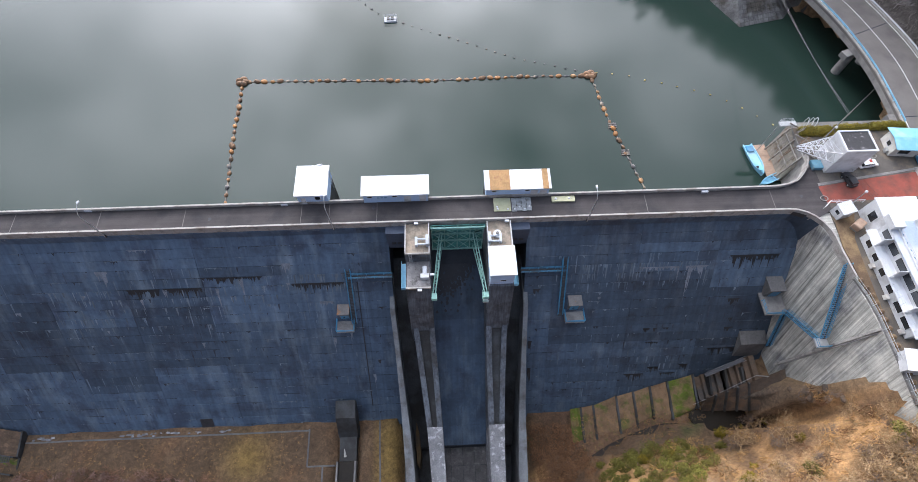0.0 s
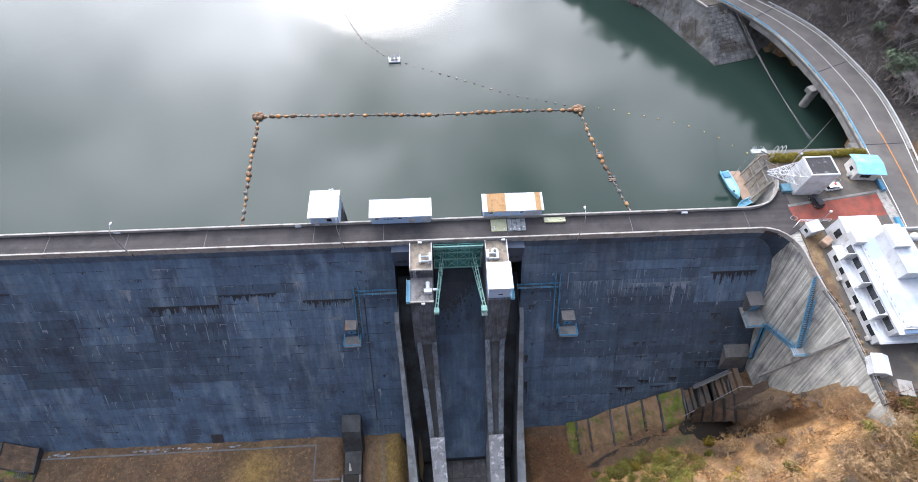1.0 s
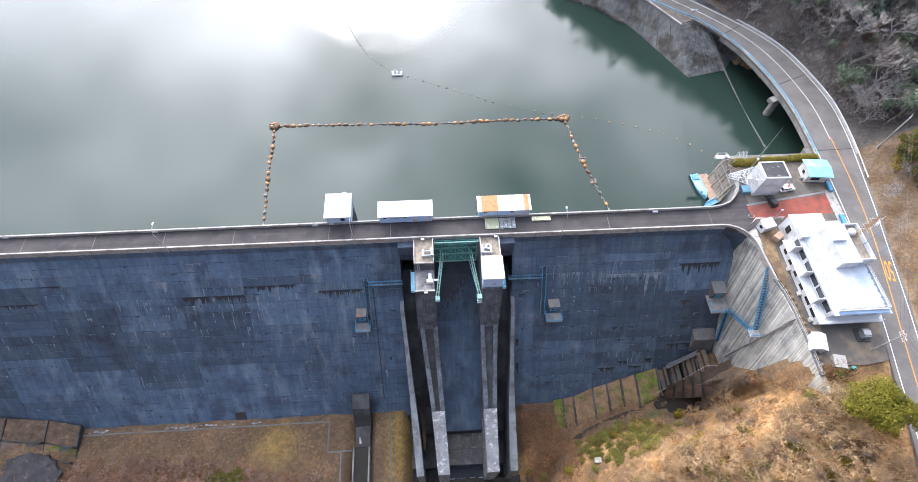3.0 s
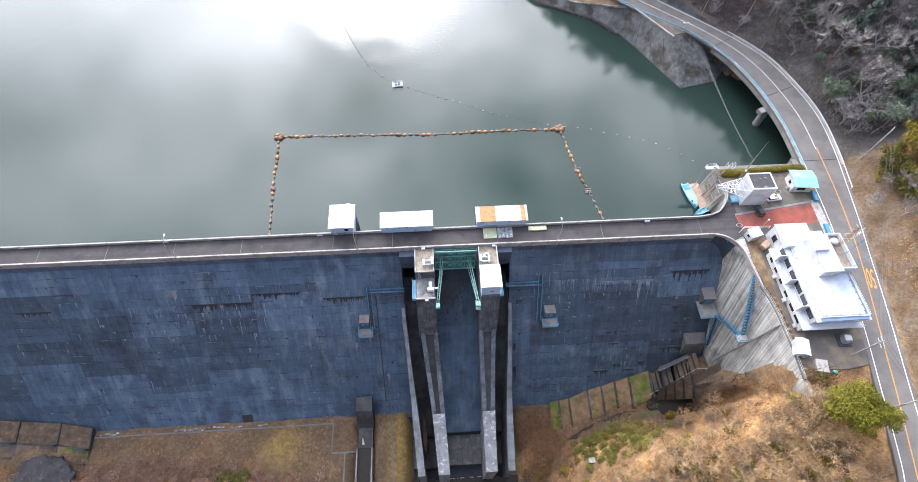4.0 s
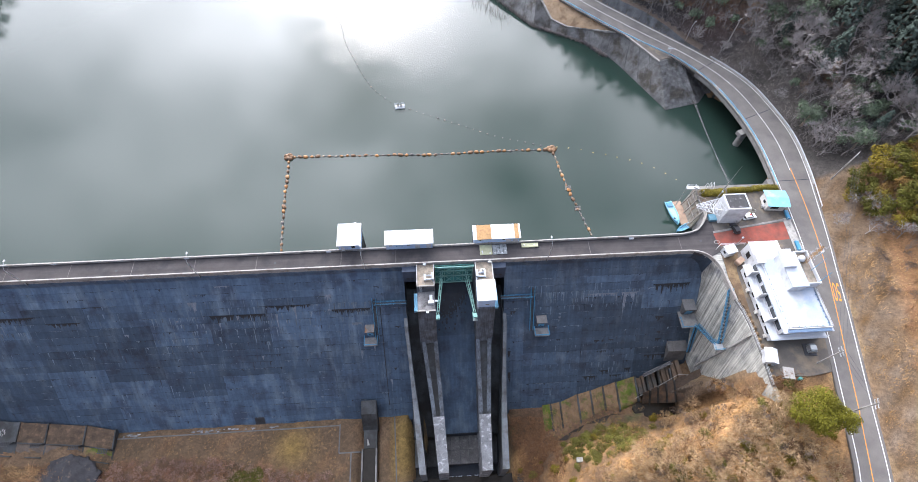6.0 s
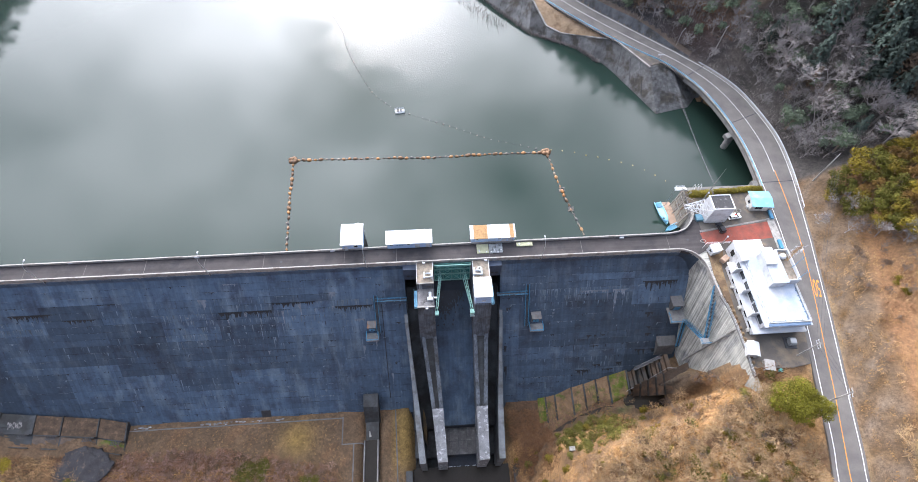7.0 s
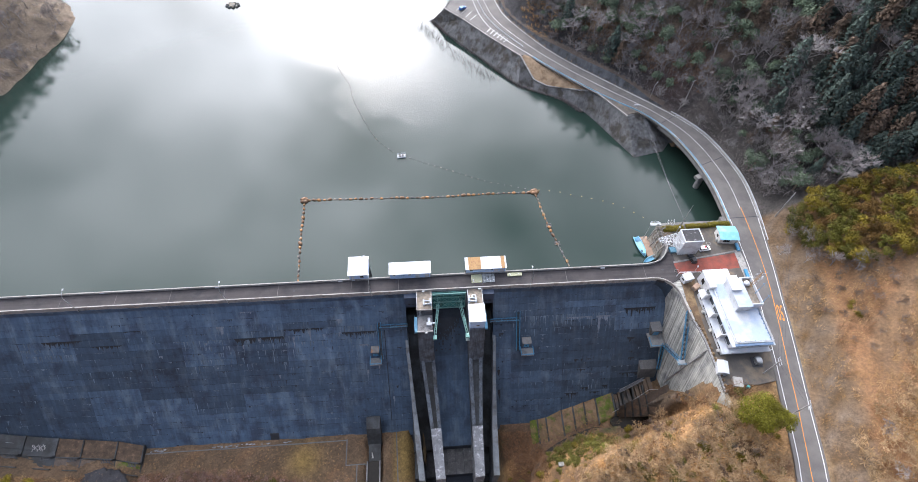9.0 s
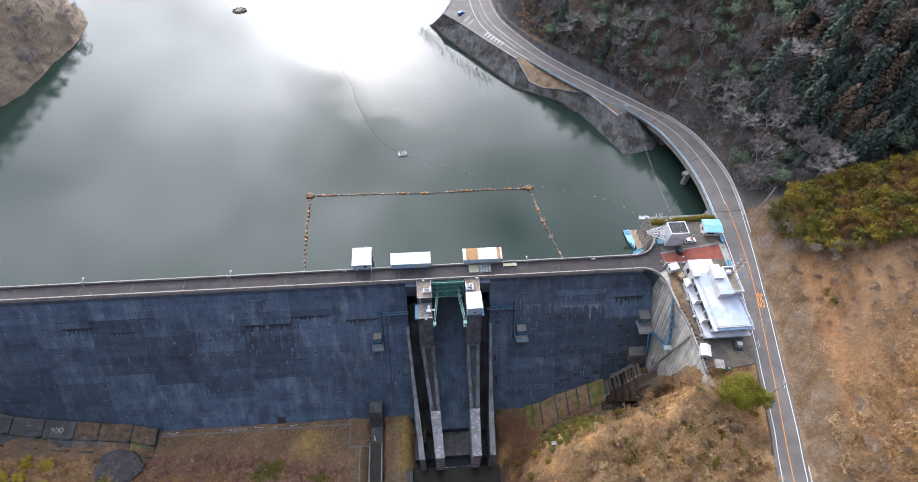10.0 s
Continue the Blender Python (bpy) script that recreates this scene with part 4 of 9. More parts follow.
# rough apron below the chute, a line of white water over its sill and silt in a side channel
for k in range(8):
    xa, ya = -1.9 + 2.77 * (k % 4), -36.7 - 3.95 * (k // 4)
    bm = bmesh.new()
    prism(bm, [(ya, -43.98 + 0.02 * (k % 3) - 0.3 * (k // 4)), (ya - 3.88, -44.28 + 0.02 * (k % 3) - 0.3 * (k // 4)), (ya - 3.88, -44.75), (ya, -44.75)], xa, xa + 2.7, "x")
    part("apron_slab", bm, apron_stone, spill, "rough wet apron slab")
bm = bmesh.new()
rf_ = random.Random(31)
x = -1.8
while x < 9.0:
    w = rf_.uniform(0.15, 0.6)
    if rf_.random() < 0.7:
        prism(bm, [(-47.42, -48.1), (-47.56, -48.05), (-47.6, -48.3 - rf_.uniform(0.1, 0.5)), (-47.5, -48.6)], x, x + w, "x")
    x += w + rf_.uniform(0.0, 0.2)
part("white_water", bm, foam, spill, "thin white water over the sill")
bm = bmesh.new()
prism(bm, [(-7.0, -31.0), (-6.4, -33.5), (-6.0, -38.0), (-6.3, -41.0), (-6.9, -40.0), (-7.2, -35.0)], -47.6, -40.5, "z")
part("silt_bar", bm, silt, spill, "tan silt bar in the side channel")
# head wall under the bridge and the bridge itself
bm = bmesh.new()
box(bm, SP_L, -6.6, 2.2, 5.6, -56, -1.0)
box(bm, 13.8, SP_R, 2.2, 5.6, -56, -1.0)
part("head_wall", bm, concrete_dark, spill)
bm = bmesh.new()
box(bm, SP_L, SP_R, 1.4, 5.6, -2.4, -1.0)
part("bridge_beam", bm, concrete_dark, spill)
# valve chambers beside the piers
for xa, xb in ((-10.4, -6.6), (13.8, 17.6)):
    bm = bmesh.new()
    box(bm, xa, xb, -1.6, 2.2, -7.0, -0.9)
    ch = part("valve_chamber", bm, chamber_paint, spill, "blue-grey painted valve chamber")
    for i in range(2):
        bm = bmesh.new()
        mx = (xa + xb) / 2 + (0.9 if xa > 0 else -0.9) * (0 if i else 1) * 0
        box(bm, mx - 1.0 + 1.2 * i, mx - 0.15 + 1.2 * i, -1.66, -1.58, -5.4, -4.6)
        part("louvre", bm, dark_steel, ch)

WALL_TOP = [(2.0, -14.0), (-11.5, -15.9), (-20.0, -22.0), (-30.0, -28.0), (-34.0, -29.4), (-41.0, -30.6), (-48.2, -31.2)]


def wall_run(bm, path_x, half, top, bottom=-54.0):
    """A tall thin wall that follows x(y), with its crown along top."""
    rings = []
    for y, z in top:
        x = path_x(y)
        w_ = half(y) if callable(half) else half
        rings.append([bm.verts.new((x + sx * w_, y, zz)) for sx, zz in ((-1, bottom), (1, bottom), (1, z), (-1, z))])
    for a, b in zip(rings, rings[1:]):
        for i in range(4):
            bm.faces.new((a[i], a[(i + 1) % 4], b[(i + 1) % 4], b[i]))
    bm.faces.new(rings[0])
    bm.faces.new(rings[-1][::-1])


for side, x_top, x_end in ((-1, -10.9, -7.3), (1, 18.0, 15.6)):
    bm = bmesh.new()
    wall_run(bm, lambda y: x_top + (x_end - x_top) * min(max((-y - 6) / 42, 0), 1), lambda y: 0.5 + 0.4 * min(max((-y - 24) / 14, 0), 1), WALL_TOP)
    solid("training_wall", bm, wall_concrete, "tall thin concrete training wall flanking the spillway chute", "wall", "structure")

for nm, xa, xb, taper in (("pier_left", -6.6, -1.9, 1), ("pier_right", 9.1, 13.8, -1)):
    pier = thing(nm, "tall dark-stained concrete spillway pier", "pier", kind="structure")
    bm = bmesh.new()
    prism(bm, [(2.2, -1.0), (2.2, -54), (-15.5, -54), (-15.5, -18.5), (-12.2, -3.2), (-6.6, -3.2), (-6.6, -0.2), (0.02, -0.2), (0.02, -1.0)], xa, xb, "x")
    part("pier_body", bm, pier_concrete, pier)
    # long tail wall: two ribs with a darker trough between, then a solid pale cap
    cx = (xa + xb) / 2
    xi = -2.4 if taper > 0 else 10.8      # centre of the tail
    tail = [(-12.0, -14.0), (-15.4, -17.8), (-24.0, -24.0), (-33.8, -28.4)]
    for o in (-1, 1):
        bm = bmesh.new()
        wall_run(bm, lambda y: cx + (xi - cx) * (-12 - y) / 21.8 + o * (1.75 - 0.65 * (-12 - y) / 21.8), 0.56, tail)
        part("tail_wall", bm, pier_concrete, pier)
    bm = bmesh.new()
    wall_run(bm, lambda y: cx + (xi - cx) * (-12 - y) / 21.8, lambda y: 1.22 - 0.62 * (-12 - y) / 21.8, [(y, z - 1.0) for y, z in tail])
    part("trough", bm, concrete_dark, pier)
    bm = bmesh.new()
    wall_run(bm, lambda y: xi + (0.8 if taper > 0 else -0.3) * (-33.8 - y) / 14, lambda y: 1.65 - 0.2 * (-33.8 - y) / 14, [(-33.8, -28.3), (-41, -30.4), (-48.2, -31.0)])
    part("tail_cap", bm, patched_concrete, pier, "pale patched concrete wall cap")

# stilling pool below the chute
bm = bmesh.new()
box(bm, -10.9, 19.9, -74, -47.6, -55, -48.3)
solid("stilling_pool", bm, pool_water, "dark still water in the stilling basin", "water", "structure")
bm = bmesh.new()
for xa, xb in ((-13.0, -11.0), (20.0, 22.0)):
    box(bm, xa, xb, -75, -48.4, -56, -44.4)
solid("basin_wall", bm, concrete_dark, "dark concrete side walls of the stilling basin", "wall", "structure")

# abutment wall facing the valley at the right end
abut = thing("abutment_wall", "streaked pale concrete abutment wall beside the dam", "wall", kind="structure")
bm = bmesh.new()
top = [(69.6, -0.1), (71.2, -0.5), (72.8, -1.5), (74.1, -3.0), (75.0, -4.9), (75.5, -7.2), (75.8, -10.5), (76.2, -14.5), (77.2, -20), (77.8, -27), (77.9, -37.5), (78.1, -40.6)]
for (x0, y0), (x1, y1) in zip(top, top[1:]):
    l0, l1 = 2.9 * min(1, max(0, (x0 - 74) / 2)), 2.9 * min(1, max(0, (x1 - 74) / 2))
    quad = [(x0, y0, -0.3), (x1, y1, -0.3), (x1 - l1, y1, -32), (x0 - l0, y0, -32)]
    th_ = 6.0 if y1 > -30 else 0.8
    back = [(x0 + th_, y0, -0.3), (x1 + th_, y1, -0.3), (x1 + th_, y1, -32), (x0 + th_, y0, -32)]
    f, k = [bm.verts.new(p) for p in quad], [bm.verts.new(p) for p in back]
    bm.faces.new(f)
    bm.faces.new(k[::-1])
    for i in range(4):
        bm.faces.new((f[i], k[i], k[(i + 1) % 4], f[(i + 1) % 4]))
part("wall_face", bm, abutment_mat, abut)
bm = bmesh.new()
beam(bm, (77.35, -24.2, -0.2), (74.75, -23.6, -28.5), 0.5, 0.45)
part("joint_rib", bm, concrete_pale, abut)
for (x0, y0), (x1, y1) in zip(top, top[1:]):
    for za, zb in zip((-0.3, -3.2, -6.1, -9.0, -11.9, -14.8, -17.7, -20.6, -23.5, -26.4), (-3.2, -6.1, -9.0, -11.9, -14.8, -17.7, -20.6, -23.5, -26.4, -29.3)):
        for fa, fb in ((0.0, 0.5), (0.5, 1.0)) if abs(y1 - y0) > 3.5 else ((0.0, 1.0),):
            bm = bmesh.new()
            xa, ya, xb, yb = x0 + (x1 - x0) * fa, y0 + (y1 - y0) * fa - (0.012 if abs(y1 - y0) > 3.5 else 0), x0 + (x1 - x0) * fb, y0 + (y1 - y0) * fb + (0.012 if abs(y1 - y0) > 3.5 else 0)
            q = [Vector((xx - 2.9 * min(1, max(0, (xx - 74) / 2)) * (-zz - 0.3) / 31.7, yy, zz)) for xx, yy, zz in ((xa, ya, za - 0.012), (xb, yb, za - 0.012), (xb, yb, zb + 0.012), (xa, ya, zb + 0.012))]
            f = [bm.verts.new(p + Vector((-0.1, 0, 0))) for p in q]
            k = [bm.verts.new(p + Vector((0.05, 0, 0))) for p in q]
            bm.faces.new(f)
            for i in range(4):
                bm.faces.new((f[i], k[i], k[(i + 1) % 4], f[(i + 1) % 4]))
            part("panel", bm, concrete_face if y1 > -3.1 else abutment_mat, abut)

# ---- roads ----
bm = bmesh.new()
strip(bm, offset_line(ROAD_L, 0.9), offset_line(ROAD_R, -0.6), -0.6, 0.0)
solid("road", bm, asphalt, "two-lane grey asphalt road curving round the reservoir", "road", "structure")
ORANGE = curve_through([(65.5, -181), (78.6, -121), (90.4, -66.6), (93.6, -53.3), (96.5, -41.8), (98.9, -31.1), (102.1, -17.4), (105.2, -2.1), (107.0, 12.5), (108.0, 27.3)])
lanes = thing("road_marking", "white edge lines and an orange centre line on asphalt", "road marking", kind="structure")
for ln, w, m_, lo, hi in ((offset_line(ROAD_L, -0.15), 0.2, white_line, -200, 320), (offset_line(ROAD_R, 0.15), 0.2, white_line, -200, 320), (ORANGE, 0.2, orange_line, -200, 27.5)):
    pts = [p for p in ln if lo < p[1] < hi]
    bm = bmesh.new()
    strip(bm, offset_line(pts, w / 2), offset_line(pts, -w / 2), 0.006)
    part("line", bm, m_, lanes)
pts = [p for p in ROAD_C if p[1] > 26]
bm = bmesh.new()
strip(bm, offset_line(pts, 0.08), offset_line(pts, -0.08), 0.006)
part("line", bm, white_line, lanes)

# yard slab
bm = bmesh.new()
prism(bm, [(77.5, 5.4), (77.5, 10.6), (76.6, 12.0), (76.6, 20.5), (101.0, 20.5), (100.2, 3), (98.8, -6.3), (97.0, -17), (94.9, -29), (93.6, -34.6), (88, -35.4), (78.1, -34.8), (77.9, -27), (77.2, -16), (77.0, -2)], -0.6, -0.02, "z")
solid("yard", bm, asphalt_yard, "worn asphalt service yard beside the dam", "yard", "structure")
bm = bmesh.new()
prism(bm, [(76.8, 5.5), (87, 7.0), (98.6, 8.4), (97.9, 2.7), (77.2, 1.6)], -0.1, 0.0, "z")
solid("red_pavement", bm, red_paving, "faded red paved strip across the yard", "pavement", "structure")
# quay block
bm = bmesh.new()
prism(bm, [(70.0, 5.7), (72.6, 6.8), (74.2, 8.3), (75.5, 9.9), (76.2, 11.6), (76.5, 22.0), (100.5, 22.0), (100.5, 20.4), (77.4, 20.4), (77.4, 5.7)], -20, -0.1, "z")
solid("quay_wall", bm, concrete, "weathered concrete quay edge above the lake", "wall", "structure")

# ---- things on the crest ----
def roof_sheet(bm, x0, x1, y0, y1, z0, z1, ribs=0.45, th=0.1):
    """A pitched sheet roof with raised ribs, in one shell."""
    n = max(1, int((x1 - x0) / ribs))
    prof = [(x0, 0.0)]
    for i in range(n):
        x = x0 + (i + 0.5) * (x1 - x0) / n
        prof += [(x - 0.06, 0.0), (x - 0.04, 0.06), (x + 0.04, 0.06), (x + 0.06, 0.0)]
    prof += [(x1, 0.0), (x1, -th), (x0, -th)]
    rings = [[bm.verts.new((x, y, z + th + dz)) for x, dz in prof] for y, z in ((y0, z0), (y1, z1))]
    m = len(prof)
    for i in range(m):
        bm.faces.new((rings[0][i], rings[0][(i + 1) % m], rings[1][(i + 1) % m], rings[1][i]))
    bm.faces.new(rings[0][::-1])
    bm.faces.new(rings[1])


def window_part(parent, x0, x1, y, z0, z1, face="-y", rim=white_paint, name="window"):
    """A framed pane set on a wall that looks towards -y, -x or +x."""
    bm = bmesh.new()
    o = 0.06
    if face == "-y":
        for a, b, c, d in ((x0 - o, x1 + o, z0 - o, z0), (x0 - o, x1 + o, z1, z1 + o), (x0 - o, x0, z0, z1), (x1, x1 + o, z0, z1)):
            box(bm, a, b, y - 0.05, y + 0.02, c, d)
    else:
        s = -0.05 if face == "-x" else 0.05
        for a, b, c, d in ((x0 - o, x1 + o, z0 - o, z0), (x0 - o, x1 + o, z1, z1 + o), (x0 - o, x0, z0, z1), (x1, x1 + o, z0, z1)):
            box(bm, min(y, y + s), max(y, y + s), a, b, c, d)
    w = part(name, bm, rim, parent)
    bm = bmesh.new()
    if face == "-y":
        box(bm, x0, x1, y - 0.012, y + 0.01, z0, z1)
    else:
        s = -0.012 if face == "-x" else 0.012
        box(bm, min(y, y + s), max(y, y + s), x0, x1, z0, z1)
    part("pane", bm, glass_dark, w, "dark glass pane")
    return w


def intake_block(x0, x1, y1):
    bm = bmesh.new()
    box(bm, x0, x1, 5.62, y1, -30, -0.02)
    solid("intake_tower", bm, concrete_dark, "concrete intake tower standing in the lake against the dam", "tower", "structure")


intake_block(-27.0, -21.3, 11.2)
intake_block(-14.5, -2.0, 8.6)
intake_block(9.3, 21.7, 9.2)

# gate house with a mono-pitch roof, door, window, ladder and roof horn
gh = thing("gate_house", "pale blue gate house with a plain white flat roof", "hut", (-24.15, 8.3, 0))
bm = bmesh.new()
box(bm, -2.9, 2.9, -3.2, 3.0, 0, 3.5)
part("wall", bm, pale_blue_wall, gh)
bm = bmesh.new()
rbox(bm, -3.15, 3.15, -3.75, 3.25, 3.502, 3.78, 0.05)
part("roof", bm, white_paint, gh)
window_part(gh, 0.5, 1.5, -3.2, 1.5, 2.6)
bm = bmesh.new()
box(bm, -2.3, -1.4, -3.26, -3.19, 0.05, 2.1)
d_ = part("door", bm, white_wall, gh)
bm = bmesh.new()
rod(bm, (-1.55, -3.32, 1.0), (-1.55, -3.32, 1.2), 0.03)
part("handle", bm, dark_steel, d_)
bm = bmesh.new()
for yy in (1.2, 1.7):
    rod(bm, (3.1, yy, -2.0), (3.1, yy, 4.2), 0.04)
for i in range(18):
    rod(bm, (3.1, 1.2, -1.8 + 0.33 * i), (3.1, 1.7, -1.8 + 0.33 * i), 0.025, n=4)
part("ladder", bm, grey_steel, gh)
bm = bmesh.new()
rod(bm, (1.4, 2.8, 3.7), (1.4, 2.8, 4.5), 0.05)
rod(bm, (0.9, 2.8, 4.4), (1.9, 2.8, 4.55), 0.12, 0.22, 8)
part("horn", bm, white_paint, gh)

# long hoist house
lh = thing("hoist_house", "long pale blue hoist house with a white sheet roof", "hut", (-8.25, 6.75, 0))
bm = bmesh.new()
prism(bm, [(-1.75, 0), (-1.75, 2.9), (1.75, 3.3), (1.75, 0)], -6.25, 6.25, "x")
part("wall", bm, pale_blue_wall, lh)
bm = bmesh.new()
roof_sheet(bm, -6.55, 6.55, -2.15, 2.1, 2.92, 3.42, 0.6)
part("roof", bm, white_paint, lh)
for x in (-5.4, -0.6):
    window_part(lh, x, x + 0.85, -1.75, 1.75, 2.25)
for x in (1.6, 4.6):
    bm = bmesh.new()
    box(bm, x, x + 1.3, -1.8, -1.74, 0.04, 2.1)
    part("door", bm, white_wall, lh)
bm = bmesh.new()
for x in (-3.6, -2.9, -2.2):
    box(bm, x, x + 0.5, -1.79, -1.74, 1.5, 1.75)
part("sign_bar", bm, blue_steel, lh, "illegible pale lettering bars")

# patched hoist house
ph = thing("hoist_house", "pale blue hoist house with a white roof patched by rusted sheets", "hut", (15.5, 7.2, 0))
bm = bmesh.new()
prism(bm, [(-1.8, 0), (-1.8, 3.0), (1.9, 3.3), (1.9, 0)], -6.2, 6.2, "x")
part("wall", bm, pale_blue_wall, ph)
for x0, x1, m_ in ((-6.5, -5.45, white_paint), (-5.44, -1.5, rust_sheet), (-1.49, 4.85, white_paint), (4.86, 6.0, rust_sheet), (6.01, 6.5, white_paint)):
    bm = bmesh.new()
    roof_sheet(bm, x0, x1, -2.15, 2.2, 3.02, 3.42, 0.62, 0.1)
    part("roof_sheet", bm, m_, ph, "rusted roof sheet" if m_ == rust_sheet else "")
for x in (-5.0, 1.5):
    window_part(ph, x, x + 0.8, -1.8, 1.9, 2.4)
for x in (2.6, 4.4):
    bm = bmesh.new()
    box(bm, x, x + 1.4, -1.85, -1.79, 0.04, 2.2)
    part("door", bm, white_wall, ph)

# sheets and boxes lying on the crest road
bm = bmesh.new()
rbox(bm, 10.8, 14.15, 2.0, 5.0, 0.0, 0.22, 0.04)
solid("rubber_mat", bm, tarp_green, "faded olive mat lying on the crest road", "mat")
for i, (x, y) in enumerate(((11.4, 2.9), (11.5, 2.4), (13.5, 2.3))):
    bm = bmesh.new()
    ball(bm, (x, y, 0.41), 0.22, 1, 1, 0.85)
    solid("weight", bm, white_paint, "white rounded weight holding down a sheet", "weight", group="weights on the sheets")
rng = random.Random(9)
for i in range(4):
    x = 14.35 + i * 0.98
    bm = bmesh.new()
    ys = np.linspace(1.9 + 0.15 * (i % 2), 4.95, 9)
    zs = [0.12 + 0.16 * abs(math.sin(j * 1.1 + i)) for j in range(9)]
    prism(bm, [(y, z) for y, z in zip(ys, zs)] + [(y, z - 0.08) for y, z in zip(ys[::-1], zs[::-1])], x, x + 0.9, "x")
    for j in range(4):
        xx = x + 0.1 + 0.23 * j
        prism(bm, [(y, z + 0.05) for y, z in zip(ys, zs)] + [(y, z - 0.02) for y, z in zip(ys[::-1], zs[::-1])], xx, xx + 0.08, "x")
    box(bm, x, x + 0.9, 2.1, 2.3, 0, 0.12)
    box(bm, x, x + 0.9, 4.4, 4.7, 0, 0.12)
    solid("corrugated_sheet", bm, tarp_grey, "grey corrugated sheet laid on blocks on the crest", "sheet", group="sheets on the crest")
    bm = bmesh.new()
    ball(bm, (x + 0.45, 2.3 + 0.5 * (i % 2), 0.36), 0.2, 1, 1, 0.9)
    solid("weight", bm, white_paint, "white rounded weight holding down a sheet", "weight", group="weights on the sheets")
pb = thing("pump_cover", "low olive-grey cover slab with two white domes", "cover", (24.6, 4.3, 0))
bm = bmesh.new()
rbox(bm, -2.3, 2.3, -0.62, 0.62, 0, 0.45, 0.05)
part("slab", bm, tarp_green, pb)
for x in (-1.5, 1.2):
    bm = bmesh.new()
    ball(bm, (x, 0, 0.45), 0.25, 1, 1, 0.8, 2)
    part("dome", bm, white_paint, pb, smooth=True)


def street_lamp(x):
    t = thing("street_lamp", "tall grey street lamp with a curved arm on the parapet", "street lamp", (x, -0.24, -0.9), group="lamps along the crest")
    bm = bmesh.new()
    rod(bm, (0, 0, 0), (0, 0, 7.6), 0.11, 0.075, 8)
    pts = [(0, 0, 7.6), (0, 0.12, 8.1), (0, 0.5, 8.6), (0, 1.1, 8.95), (0, 1.8, 9.1)]
    pipe(bm, pts, 0.06)
    part("post", bm, grey_steel, t)
    bm = bmesh.new()
    ball(bm, (0, 2.1, 9.1), 0.42, 0.55, 1.0, 0.42, 2)
    part("lamp_head", bm, white_paint, t, "white lamp head", smooth=True)
    bm = bmesh.new()
    box(bm, -0.16, 0.16, -0.06, 0.2, -0.3, 0.5)
    part("bracket", bm, dark_steel, t)
    return t


for x in (-150.5, -107.2, -63.4, -20.3, 28.9):
    street_lamp(x)

# expansion joints and covers in the crest paving
for x in (-145, -113, -97, -81, -65, -48.9, -26.6, -21.2, -12.0, 14.2, 41.0, 66.5):
    bm = bmesh.new()
    box(bm, x - 0.06, x + 0.06, 0.4, 5.2, -0.02, 0.012)
    solid("joint_strip", bm, asphalt, "grey filler strip across the crest paving", "trim", "structure")
for x, y in ((-12.7, 3.8), (-85, 2.2), (-44, 2.4), (72.5, 3.4)):
    bm = bmesh.new()
    rod(bm, (x, y, -0.05), (x, y, 0.02), 0.35, n=16)
    solid("manhole_cover", bm, dark_steel, "round iron manhole cover in the crest paving", "manhole cover")
for x in (-101.5, -67.4, 53.2, -30.0):
    bm = bmesh.new()
    rbox(bm, x - 0.65, x + 0.65, 4.78, 5.22, 0.0, 0.5, 0.03)
    solid("equipment_box", bm, white_paint, "small white metal box beside the parapet", "box")

# ---- spillway gate and pier gear ----
TR_Y, TR_Z, RAD = -12.6, -6.6, 13.6
gate = thing("radial_gate", "green steel radial gate with ribs and long arms", "gate", (3.6, TR_Y, TR_Z))
A0, A1 = -20.5, 28                     # degrees about the trunnion


def arc(deg, r):
    a = radians(deg)
    return r * math.cos(a), r * math.sin(a)


bm = bmesh.new()
angs = np.linspace(A0, A1, 14)
prism(bm, [arc(a, RAD) for a in angs] + [arc(a, RAD + 0.12) for a in angs[::-1]], -5.3, 5.3, "x")
part("skin_plate", bm, green_steel, gate, "dark green curved skin plate")
RIB_X = [float(v) for v in np.linspace(-5.2, 5.2, 5)]
ROW_A = [A0 + 0.5, -8, 4, 16, A1 - 0.5]
for x in RIB_X:
    bm = bmesh.new()
    prism(bm, [arc(a, RAD - 0.02) for a in angs] + [arc(a, RAD - 0.45) for a in angs[::-1]], x - 0.1, x + 0.1, "x")
    part("rib", bm, pale_green_steel, gate)
for a in ROW_A:
    bm = bmesh.new()
    y, z = arc(a, RAD - 0.45)
    beam(bm, (-5.3, y, z), (5.3, y, z), 0.3, 0.22)
    part("girder", bm, pale_green_steel, gate)
for xa, xb in zip(RIB_X, RIB_X[1:]):
    for a, b in zip(ROW_A, ROW_A[1:]):
        p, q = arc(a, RAD - 0.4), arc(b, RAD - 0.4)
        for x_, y_ in ((xa, xb), (xb, xa)):
            bm = bmesh.new()
            beam(bm, (x_, *p), (y_, *q), 0.1, 0.1)
            part("cross_brace", bm, pale_green_steel, gate)
